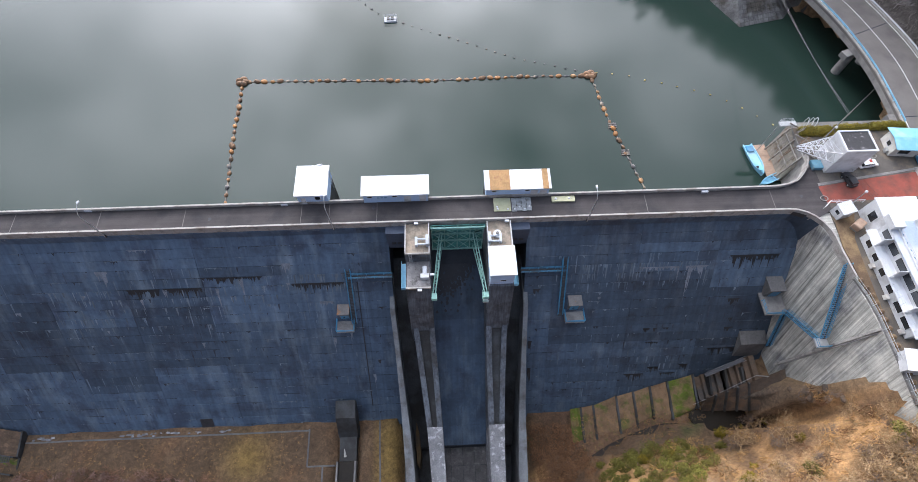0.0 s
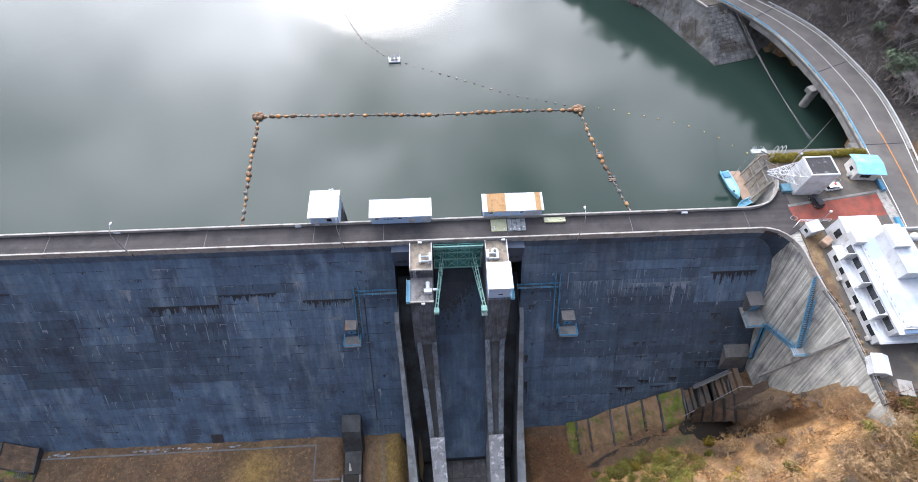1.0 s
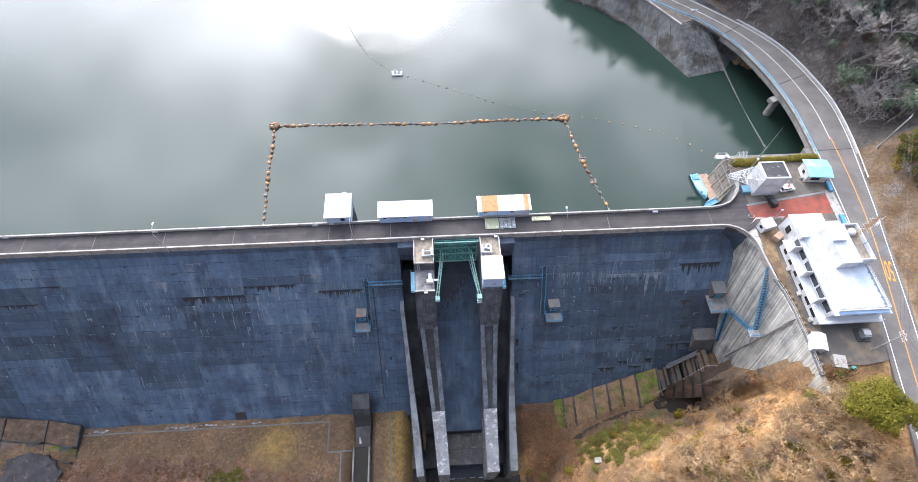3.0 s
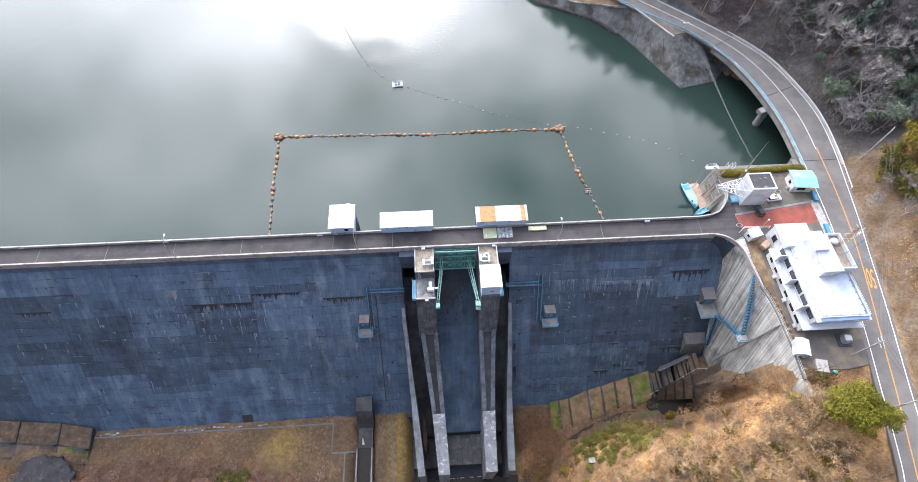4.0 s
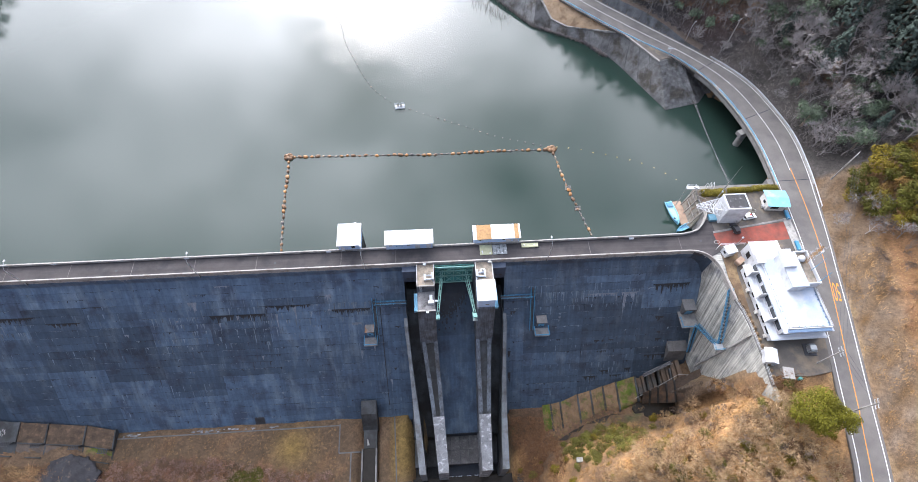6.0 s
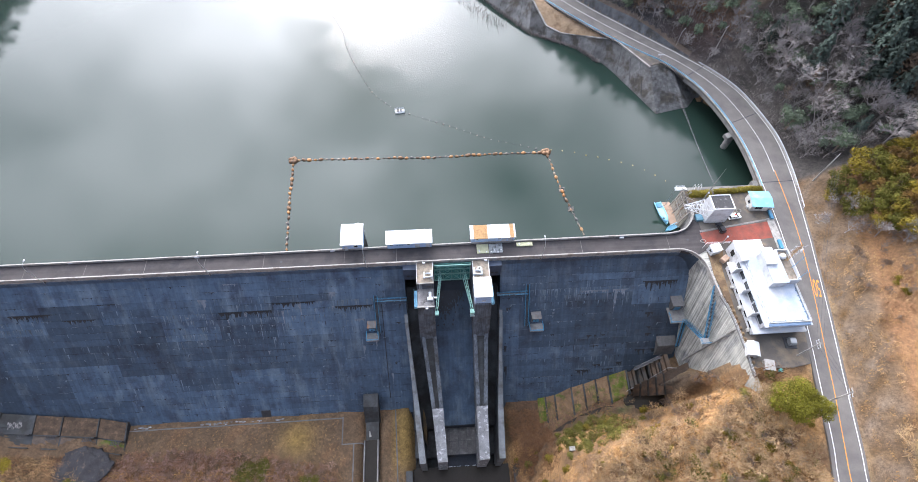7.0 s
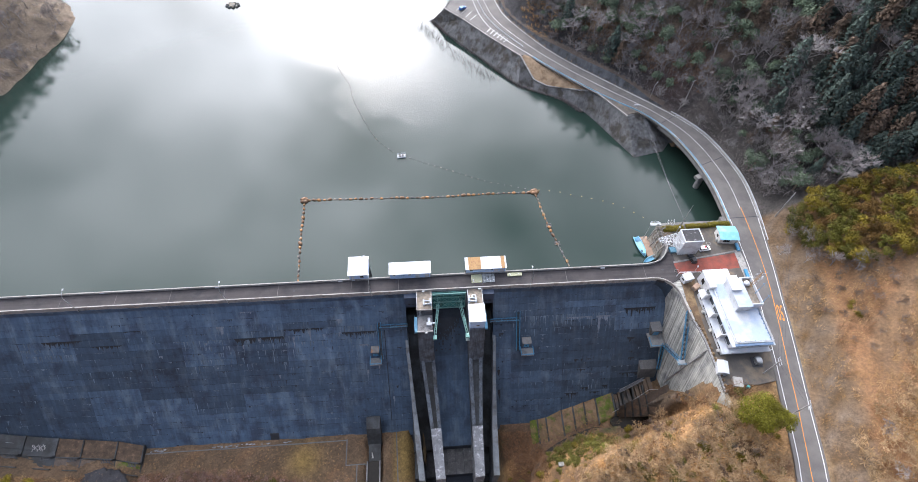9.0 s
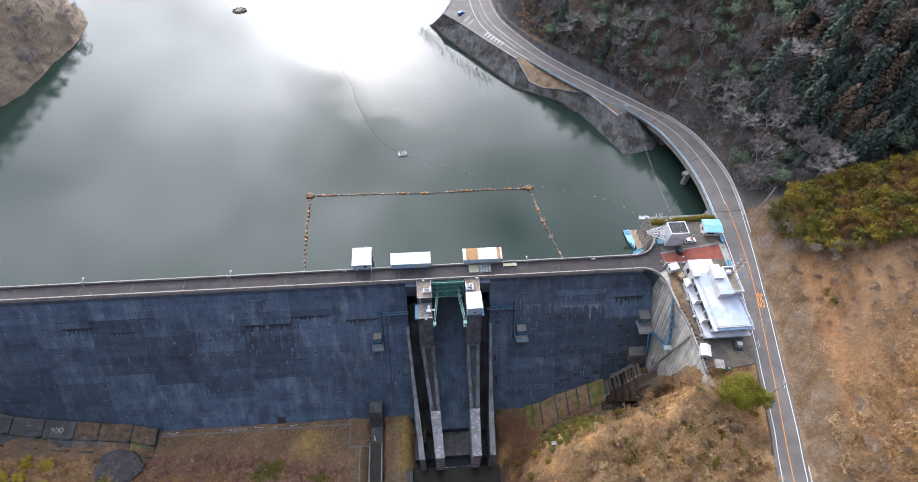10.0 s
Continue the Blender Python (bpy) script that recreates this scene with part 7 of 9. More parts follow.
# office building
of = thing("office_building", "two-storey white dam office with balconies and a flat roof", "building", (86.5, -16.2, 0))
bm = bmesh.new()
box(bm, -6.0, 6.9, -9.9, 9.9, 0, 3.1)
part("ground_floor_wall", bm, white_wall, of)
bm = bmesh.new()
box(bm, -5.0, 6.7, -9.6, 9.9, 3.1, 5.9)
part("upper_floor_wall", bm, white_wall, of)
bm = bmesh.new()
rbox(bm, -7.0, 7.1, -10.9, 10.0, 3.0, 3.22, 0.03)
part("balcony_slab", bm, white_paint, of)
bm = bmesh.new()
rail_run(bm, [(-6.9, 9.8, 3.2), (-6.9, -10.8, 3.2), (6.9, -10.8, 3.2)], 1.05, 0.04, 1.2)
part("balcony_rail", bm, white_paint, of)
bm = bmesh.new()
rbox(bm, -5.35, 7.2, -10.3, 10.1, 5.902, 6.2, 0.04)
roof_ = part("roof_slab", bm, roof_white, of)
for a, b, c, d in ((-4.2, 7.0, -9.4, -9.15), (-4.2, -3.95, -9.15, 9.9), (6.75, 7.0, -9.15, 9.9)):
    bm = bmesh.new()
    box(bm, a, b, c, d, 6.2, 6.55)
    part("roof_kerb", bm, white_wall, roof_)
bm = bmesh.new()
rail_run(bm, [(-4.0, 8.8, 6.55), (-4.0, -9.2, 6.55), (6.8, -9.2, 6.55), (6.8, 0.5, 6.55)], 0.55, 0.055, 2.0)
part("roof_rail", bm, grey_steel, of)
for x, y in [(-3.7, 8.6 - 1.5 * i) for i in range(12)] + [(-2.6 + 1.5 * i, -8.9) for i in range(7)] + [(6.5, -8.2 + 1.5 * i) for i in range(6)]:
    bm = bmesh.new()
    rbox(bm, x - 0.17, x + 0.17, y - 0.17, y + 0.17, 6.202, 6.42, 0.03)
    part("post_base", bm, roof_blue, roof_)
for a, b, c, d in ((-3.94, -3.84, -9.1, 9.0), (-3.8, 6.7, -9.13, -9.03), (6.62, 6.72, -9.0, 0.4)):
    bm = bmesh.new()
    box(bm, a, b, c, d, 6.203, 6.26)
    part("drain_channel", bm, roof_blue, roof_)
bm = bmesh.new()
rbox(bm, -4.3, 6.6, -10.25, -9.5, 6.21, 6.42, 0.06)
part("gutter", bm, roof_blue, of)
for y0, y1 in ((7.0, 9.0), (4.0, 6.3), (0.6, 3.2), (-2.6, 0.2), (-5.6, -3.0), (-8.8, -6.0)):
    window_part(of, y0, y1, -5.0, 3.9, 5.4, "-x")
for y0, y1 in ((7.2, 8.6), (4.4, 5.8), (1.4, 2.8), (-2.0, -0.4), (-5.6, -3.6), (-8.6, -6.4)):
    window_part(of, y0, y1, -6.0, 0.9, 2.2, "-x")
for x0 in (-4.0, 0.2, 3.6):
    window_part(of, x0, x0 + 1.8, -9.6, 3.9, 5.3)
for y in (6.6, 0.3, -6.2):
    bm = bmesh.new()
    box(bm, -6.95, -5.0, y - 0.08, y + 0.08, 3.22, 5.9)
    part("balcony_divider", bm, white_wall, of)
for y in (3.4, -2.8, -9.2):
    bm = bmesh.new()
    rbox(bm, -6.7, -6.05, y, y + 0.9, 0.05, 0.8, 0.05)
    part("cooler", bm, cream_wall, of)
bm = bmesh.new()
rbox(bm, -5.6, -3.4, 8.2, 11.0, 6.21, 7.5, 0.05)
part("stair_head", bm, white_wall, of)
# lower north wing
bm = bmesh.new()
box(bm, -4.0, 3.6, 9.9, 15.7, 0, 4.7)
part("north_wing", bm, white_wall, of)
bm = bmesh.new()
rbox(bm, -4.2, 3.8, 9.95, 15.9, 4.702, 4.95, 0.04)
part("wing_roof", bm, white_paint, of)
bm = bmesh.new()
box(bm, -0.2, 1.4, 10.6, 12.4, 4.95, 5.02)
part("roof_patch", bm, cream_wall, of, "weathered patch on the wing roof")
for x in (-1.6, 1.1):
    bm = bmesh.new()
    box(bm, x - 0.02, x + 0.02, 10.0, 15.85, 4.95, 5.0)
    part("roof_seam", bm, cream_wall, of)
window_part(of, 12.3, 13.9, -4.0, 1.6, 3.6, "-x")
# penthouse with a walled roof terrace
bm = bmesh.new()
box(bm, -0.4, 3.6, 0.6, 9.9, 6.2, 8.9)
part("penthouse", bm, white_wall, of)
bm = bmesh.new()
rbox(bm, -0.6, 3.8, 0.4, 10.1, 8.902, 9.1, 0.04)
part("penthouse_roof", bm, roof_white, of)
bm = bmesh.new()
rbox(bm, -0.9, 2.2, 5.6, 10.6, 9.1, 10.0, 0.06)
part("tank_room", bm, white_paint, of)
bm = bmesh.new()
box(bm, 3.6, 7.3, 1.2, 10.4, 6.2, 7.9)
part("terrace_block", bm, white_wall, of)
bm = bmesh.new()
box(bm, 3.9, 7.0, 1.5, 10.1, 7.902, 7.95)
part("terrace_floor", bm, roof_slab, of)
for a, b, c, d in ((3.62, 7.3, 1.2, 1.45), (7.05, 7.3, 1.45, 10.4), (3.62, 7.05, 10.15, 10.4)):
    bm = bmesh.new()
    box(bm, a, b, c, d, 7.9, 8.9)
    part("terrace_wall", bm, white_paint, of)
bm = bmesh.new()
ball(bm, (5.0, 8.2, 8.8), 0.9, 1, 1, 0.9, 2)
part("tank", bm, white_paint, of, smooth=True)
# aerial mast on the terrace
am = thing("aerial_mast", "rusty lattice aerial mast with crossarms and a dish", "aerial", (92.4, -8.6, 7.95))
bm = bmesh.new()
cs4 = ((-0.4, -0.4), (0.4, -0.4), (0.4, 0.4), (-0.4, 0.4))
for x, y in cs4:
    beam(bm, (x, y, 0), (x * 0.4, y * 0.4, 8.0), 0.07, 0.07)
for k in range(8):
    s0, s1 = 1 - 0.6 * k / 8, 1 - 0.6 * (k + 1) / 8
    for i in range(4):
        a, b = cs4[i], cs4[(i + 1) % 4]
        beam(bm, (a[0] * s0, a[1] * s0, k), (b[0] * s1, b[1] * s1, k + 1), 0.05, 0.05)
part("lattice", bm, rust_sheet, am, "rusty red lattice")
bm = bmesh.new()
for z in (3.2, 5.4, 7.2):
    rod(bm, (-1.5, 0, z), (1.5, 0, z), 0.05)
    rod(bm, (0, -1.2, z + 0.3), (0, 1.2, z + 0.3), 0.04)
    for x in (-1.4, 1.4):
        rod(bm, (x, 0, z - 0.5), (x, 0, z + 0.7), 0.035)
part("crossarm", bm, grey_steel, am)
bm = bmesh.new()
rod(bm, (0.5, -0.5, 6.0), (0.75, -0.75, 6.05), 0.55, 0.55, 14)
part("dish", bm, white_wall, am)
for x, y, h in ((93.6, -14.4, 5.5), (93.2, -11.0, 6.5)):
    w = thing("whip_aerial", "thin blue-grey whip aerial on the office terrace", "aerial", (x, y, 7.9), group="aerials on the office")
    bm = bmesh.new()
    rod(bm, (0, 0, 0), (0, 0, h), 0.08, 0.04, 6)
    rod(bm, (0, -0.5, h * 0.8), (0, 0.5, h * 0.8), 0.04)
    part("pole", bm, blue_steel, w)

# small shed, rubble, tank and benches near the crest end
sd = thing("garden_shed", "small white corrugated shed with a window", "shed", (78.6, -0.9, -0.02), 14)
bm = bmesh.new()
box(bm, -1.45, 1.45, -1.1, 1.1, 0, 2.3)
part("wall", bm, white_wall, sd)
bm = bmesh.new()
roof_sheet(bm, -1.6, 1.6, -1.25, 1.25, 2.32, 2.5, 0.35, 0.06)
part("roof", bm, white_paint, sd)
window_part(sd, -0.5, 0.4, -1.45, 1.0, 1.8, "-x")
tk = thing("water_tank", "cream plastic tank on a rough stand", "tank", (80.6, -4.0, 0), 35)
bm = bmesh.new()
rbox(bm, -1.2, 1.2, -0.8, 0.8, 0.4, 1.7, 0.25)
part("tank_body", bm, deck_wood, tk)
bm = bmesh.new()
for x in (-0.9, 0.9):
    box(bm, x - 0.12, x + 0.12, -0.7, 0.7, -0.05, 0.42)
part("stand", bm, concrete, tk)
yl = thing("yard_lamp", "white globe lamp on a slanting post in the yard", "lamp", (81.6, 1.2, 0))
bm = bmesh.new()
rod(bm, (0, 0, -0.05), (0, 0, 4.4), 0.09)
part("post", bm, grey_steel, yl)
bm = bmesh.new()
ball(bm, (0, 0, 4.6), 0.3, 1, 1, 1, 2)
part("globe", bm, white_paint, yl, smooth=True)
for x, y, t in ((76.9, 2.7, 0), (91.0, 12.6, 0)):
    tr = thing("rope_coil", "ring of pale hose lying in the yard", "hose", (x, y, 0.0))
    bm = bmesh.new()
    pipe(bm, [(0.75 * math.cos(i * 0.449), 0.55 * math.sin(i * 0.449), 0.08) for i in range(15)], 0.08, 5)
    part("coil", bm, concrete_pale, tr)
s2 = thing("storage_shed", "white gabled storage shed behind the office", "shed", (78.9, -30.4, -0.02), -14)
bm = bmesh.new()
prism(bm, [(-1.3, 0), (-1.3, 2.0), (0, 2.5), (1.3, 2.0), (1.3, 0)], -1.7, 1.7, "y")
part("wall", bm, white_wall, s2)
bm = bmesh.new()
prism(bm, [(-1.5, 1.98), (0, 2.56), (1.5, 1.98), (1.5, 2.08), (0, 2.66), (-1.5, 2.08)], -1.9, 1.9, "y")
part("roof", bm, white_paint, s2)
s3 = thing("storage_box", "low pinkish-white storage box behind the office", "box", (82.0, -34.6, -0.02), -12)
bm = bmesh.new()
rbox(bm, -1.2, 1.2, -1.3, 1.3, 0, 1.2, 0.05)
part("box_body", bm, parapet_mat, s3)
bm = bmesh.new()
rbox(bm, -1.3, 1.3, -1.4, 1.4, 1.202, 1.32, 0.04)
part("lid", bm, parapet_mat, s3)
tf = thing("transformer", "grey transformer on a slab behind the office", "transformer", (90.2, -28.9, -0.02), -6)
bm = bmesh.new()
rbox(bm, -1.5, 1.5, -1.5, 1.5, 0, 0.25, 0.04)
part("slab", bm, dark_steel, tf)
bm = bmesh.new()
rbox(bm, -0.8, 0.8, -0.6, 0.6, 0.25, 1.9, 0.06)
part("tank_body", bm, grey_steel, tf)
for i in range(6):
    bm = bmesh.new()
    box(bm, -0.75 + i * 0.27, -0.6 + i * 0.27, -1.0, 1.0, 0.4, 1.7)
    part("fin", bm, tarp_grey, tf)
bn = thing("waste_bin", "small bright green bin in the back yard", "bin", (84.6, -36.0, -0.02))
bm = bmesh.new()
rod(bm, (0, 0, 0), (0, 0, 1.0), 0.4, 0.45, 10)
part("bin_body", bm, green_steel, bn)
for x, y in ((99.9, 10.4), (98.9, 0.2)):
    bg = thing("tool_rack", "blue tarpaulin-covered rack beside the road", "rack", (x, y, -0.02), -4)
    bm = bmesh.new()
    rbox(bm, -0.5, 0.5, -1.5, 1.5, 0.25, 0.9, 0.15)
    part("cover", bm, blue_steel, bg)
    bm = bmesh.new()
    for a in (-0.6, 0.6):
        for b in (-1.6, 1.6):
            rod(bm, (a, b, 0), (a, b, 1.6), 0.05)
    part("rack_post", bm, grey_steel, bg)
bm = bmesh.new()
prism(bm, [(98.4, 9.5), (100.6, 9.6), (100.4, -2.0), (98.0, -2.0)], -0.1, 0.03, "z")
solid("footway", bm, concrete_pale, "pale concrete footway beside the yard", "pavement", "structure")
bm = bmesh.new()
prism(bm, [(76.9, 6.3), (98.7, 9.4), (98.7, 8.9), (76.9, 5.7)], -0.1, 0.012, "z")
solid("kerb_strip", bm, concrete, "grey concrete strip along the red paving", "kerb", "structure")
bm = bmesh.new()
prism(bm, [(77.2, -1.5), (80.4, 0.8), (81.8, -0.6), (79.6, -6.3), (79.2, -12), (78.6, -28.5), (77.9, -29), (77.6, -18), (76.6, -8)], -0.1, 0.01, "z")
solid("bare_earth", bm, dry_soil, "strip of bare earth between wall and office", "ground", "structure")
gf = thing("gate_fence", "white pipe gate across the end of the crest road", "gate", (0, 0, 0))
bm = bmesh.new()
rail_run(bm, [(75.9, 0.4, 0), (77.3, 1.6, 0), (84.2, 1.5, 0)], 1.1, 0.06, 1.7)
part("rail", bm, white_paint, gf)
# fence and planter blocks along the top of the abutment
fn = thing("edge_fence", "grey pipe fence along the abutment edge", "fence")
EDGE = [(76.0, -14.6), (77.0, -18), (77.5, -22), (77.7, -29), (77.6, -37)]
for a, b in zip(EDGE, EDGE[1:]):
    bm = bmesh.new()
    rail_run(bm, [(*a, 0.0), (*b, 0.0)], 1.1, 0.045, 2.0)
    part("fence_bay", bm, grey_steel, fn)
for p, a in along(EDGE, 1.55, 0.5):
    bm = bmesh.new()
    ball(bm, (0, 0, 0.25), 0.55, 1, 1, 0.8, 1)
    ob = solid("dead_shrub", bm, dry_soil, "clipped brown shrub along the wall edge", "shrub", group="shrubs along the wall edge")
    ob.matrix_basis = pose(p.x + 0.95, p.y, 0.02)
bm = bmesh.new()
strip(bm, EDGE, offset_line(EDGE, 0.5), -0.3, 0.12)
solid("edge_kerb", bm, concrete, "concrete kerb along the abutment edge", "kerb", "structure")
# ledge pipe on the abutment
bm = bmesh.new()
beam(bm, (73.2, -24.6, -23.0), (77.4, -24.6, -1.2), 0.25, 0.3)
solid("ledge", bm, concrete, "slanting concrete ledge on the abutment wall", "trim", "structure")

# ---- road furniture ----
def guard_rail(line, label, material, posts=2.0, h=0.8, kindname="guard_rail"):
    g = thing(kindname, label, "guard rail")
    n = max(1, len(line) // 8)
    for k in range(0, len(line) - 1, 8):
        seg = line[k:k + 9]
        bm = bmesh.new()
        strip(bm, offset_line(seg, 0.04), offset_line(seg, -0.04), h - 0.35, h)
        part("rail", bm, material, g)
    for p, a in along(line, posts):
        bm = bmesh.new()
        rod(bm, (p.x, p.y, -0.1), (p.x, p.y, h - 0.02), 0.06, n=5)
        part("post", bm, material, g)
    return g


R_OUT = offset_line(ROAD_R, -0.55)
L_OUT = offset_line(ROAD_L, 0.75)
guard_rail([p for p in R_OUT if 12 < p[1] < 78], "white guard rail on the outer side of the bend", white_paint, 2.5)
guard_rail([p for p in R_OUT if -75 < p[1] < -63], "white guard rail at the roadside", white_paint, 2.5)
guard_rail([p for p in L_OUT if 20 < p[1] < 62], "pale blue railing along the bridge edge", cyan_paint, 2.0, 1.0, "bridge_railing")
guard_rail([p for p in L_OUT if 62 <= p[1] < 117], "pale blue guard rail above the shore wall", cyan_paint, 2.5)
guard_rail([p for p in offset_line(ROAD_C, 3.2) if 124 < p[1] < 165], "white guard rail beside the car park", white_paint, 3.0)
# 50 painted on the lane, read along the road
fc = bpy.data.curves.new("speed_number", "FONT")
fc.body, fc.size, fc.extrude = "50", 3.4, 0.002
fo = new("speed_number", fc)
dg = bpy.context.evaluated_depsgraph_get()
me50 = bpy.data.meshes.new_from_object(fo.evaluated_get(dg))
bpy.data.objects.remove(fo)
me50.materials.clear()
me50.materials.append(orange_line)
num = tagged(new("speed_number", me50), "orange number 50 painted on the road lane", "road marking", kind="structure")
nb = np.array([v.co for v in me50.vertices])
n_lo, n_hi = nb.min(0), nb.max(0)
num.matrix_basis = pose(104.1, -13.9, 0.012, 0, 0, 167.5) @ Matrix.Diagonal((1.8 / (n_hi[0] - n_lo[0]), 5.4 / (n_hi[1] - n_lo[1]), 1, 1)) @ Matrix.Translation((-(n_lo[0] + n_hi[0]) / 2, -(n_lo[1] + n_hi[1]) / 2, 0))
# bridge under the road over the cove
bg = thing("road_bridge", "curved concrete road bridge on round piers over the cove", "bridge", kind="structure")
bi = [i for i, p in enumerate(ROAD_C) if 20 < p[1] < 74 and p[0] > 90]
bl, brt = [offset_line(ROAD_L, 0.9)[i] for i in bi], [offset_line(ROAD_R, -0.6)[i] for i in bi]
bm = bmesh.new()
strip(bm, bl, brt, -1.9, -0.62)
part("girder", bm, concrete, bg)
bm = bmesh.new()
strip(bm, offset_line(bl, 0.05), offset_line(bl, -0.4), 0.0, 0.25)
part("kerb", bm, parapet_mat, bg)
bm = bmesh.new()
strip(bm, offset_line(brt, 0.4), offset_line(brt, -0.05), 0.0, 0.25)
part("kerb", bm, parapet_mat, bg)
for x, y in ((101.0, 44.5), (108.5, 47.5)):
    bm = bmesh.new()
    rod(bm, (x, y, -26), (x, y, -3.2), 1.1, n=18)
    part("pier", bm, concrete, bg)
bm = bmesh.new()
beam(bm, (98.6, 43.8, -2.6), (110.6, 48.3, -2.6), 2.0, 1.3)
part("pier_cap", bm, concrete, bg)
bm = bmesh.new()
box(bm, 99.5, 114, 20.0, 24.0, -20, -0.65)
part("abutment", bm, concrete, bg)
for k in (bi[1], bi[len(bi) // 2], bi[-1]):
    a, b = Vector(ROAD_L[k]), Vector(ROAD_R[k])
    bm = bmesh.new()
    beam(bm, (*a, 0.0), (*b, 0.0), 0.22, 0.03)
    part("joint", bm, concrete_core, bg, "dark expansion joint")

# paved cut on the hill side of the road, in bays
cut_wall = thing("cut_slope", "dark grey concrete-paved cut slope beside the road", "retaining wall", kind="structure")
cut_line = [p for p in ROAD_R if 79 < p[1] < 178 and p[0] < 97]
cut_foot = offset_line(cut_line, -0.7)
cut_high = [float(np.interp(p[1], CUT_Y, CUT_H)) for p in cut_line]
cut_top = [offset_line(cut_line, -0.9 - 0.5 * h)[i] for i, h in enumerate(cut_high)]
cut_back = [offset_line(cut_line, -3.6 - 0.5 * h)[i] for i, h in enumerate(cut_high)]
for i in range(len(cut_line) - 1):
    bm = bmesh.new()
    q = [Vector((*cut_foot[i], -0.6)), Vector((*cut_foot[i + 1], -0.6)), Vector((*cut_top[i + 1], cut_high[i + 1])), Vector((*cut_top[i], cut_high[i]))]
    q[1], q[2] = q[1].lerp(q[0], 0.012), q[2].lerp(q[3], 0.012)
    a, b = [bm.verts.new(p) for p in q], [bm.verts.new(p + Vector((0.5, 0.5, -0.3))) for p in q]
    bm.faces.new(a)
    bm.faces.new(b[::-1])
    for k in range(4):
        bm.faces.new((a[k], b[k], b[(k + 1) % 4], a[(k + 1) % 4]))
    part("bay", bm, cut_stone, cut_wall)
bm = bmesh.new()
rows_c = [[bm.verts.new((*p, h + dz)) for p, h in zip(line, cut_high)] for line, dz in ((cut_top, -0.02), (cut_back, 0.3))]
lower_c = [[bm.verts.new((*p, h - 1.2)) for p, h in zip(line, cut_high)] for line in (cut_top, cut_back)]
for i in range(len(cut_line) - 1):
    bm.faces.new((rows_c[0][i], rows_c[0][i + 1], rows_c[1][i + 1], rows_c[1][i]))
    bm.faces.new((rows_c[1][i], rows_c[1][i + 1], lower_c[1][i + 1], lower_c[1][i]))
solid("leaf_litter", bm, litter, "brown leaf litter above the paved cut", "ground", "structure")

# shore wall of the far bank: paved batter with a pointed corner
FOOTS = [(13.5, 173.0), (4.5, 160.4), (11.7, 147.5), (26.9, 127.3), (41.2, 107.8), (46.5, 104.9), (52.5, 101.6), (59.0, 98.0), (64.0, 92.1), (67.6, 87.9), (81.4, 61.0)]
TOPS = [(16.0, 170.0), (10.6, 157.0), (19.0, 147.6), (30.6, 132.2), (42.6, 117.6), (47.7, 107.6), (53.0, 103.6), (59.8, 100.4), (65.4, 95.7), (70.2, 92.6), (80.2, 76.2)]
sw = thing("shore_wall", "sloping stone-paved shore wall below the road", "wall", kind="structure")
Z_TOP = [-0.2, -0.2, -0.2, -0.2, -0.2, -5.4, -5.9, -4.6, -2.4, -0.3, -0.2]
for i in range(len(FOOTS) - 1):
    bm = bmesh.new()
    t0, t1 = Vector((*TOPS[i], Z_TOP[i])), Vector((*TOPS[i + 1], Z_TOP[i + 1]))
    f0w, f1w = Vector((*FOOTS[i], WATER)), Vector((*FOOTS[i + 1], WATER))
    vs = [bm.verts.new(p) for p in (f0w + (f0w - t0) * 0.4, f1w + (f1w - t1) * 0.4, t1, t0, t0 + Vector((7, 7, 0)), t1 + Vector((7, 7, 0)), t1 + Vector((7, 7, -14)), t0 + Vector((7, 7, -14)))]
    bm.faces.new((vs[0], vs[1], vs[2], vs[3]))
    bm.faces.new((vs[3], vs[2], vs[5], vs[4]))
    bm.faces.new((vs[0], vs[3], vs[4], vs[7]))
    bm.faces.new((vs[1], vs[6], vs[5], vs[2]))
    part("wall_bay", bm, shore_stone, sw)
    # joints between the strips of paving
    for j in range(1, max(2, int((t1 - t0).length / 4.5))):
        u = j / max(2, int((t1 - t0).length / 4.5))
        bm = bmesh.new()
        beam(bm, t0.lerp(t1, u), f0w.lerp(f1w, u) + Vector((0, 0, -0.3)), 0.1, 0.07)
        part("joint", bm, concrete_dark, sw, "dark upright joint")
    # coping along the top
    bm = bmesh.new()
    beam(bm, t0 + Vector((0, 0, 0.1)), t1 + Vector((0, 0, 0.1)), 0.6, 0.5)
    part("coping", bm, concrete_pale, sw)
cor = [Vector((81.4, 61.0, WATER)), Vector((94.0, 63.9, WATER)), Vector((104.5, 65.6, WATER)), Vector((80.2, 76.2, -0.2)), Vector((87.3, 78.3, -0.2)), Vector((93.0, 71.5, -0.6)), Vector((103.5, 68.0, -1.9))]
bm = bmesh.new()
vs = [bm.verts.new(p) for p in (cor[0] + (cor[0] - cor[3]) * 0.4, cor[1] + (cor[1] - cor[4]) * 0.4, cor[4], cor[3])]
bm.faces.new(vs)
v2 = [bm.verts.new(p) for p in (cor[1] + (cor[1] - cor[4]) * 0.4, cor[2] + Vector((0, -3, -5)), cor[6], cor[5], cor[4])]
bm.faces.new(v2)
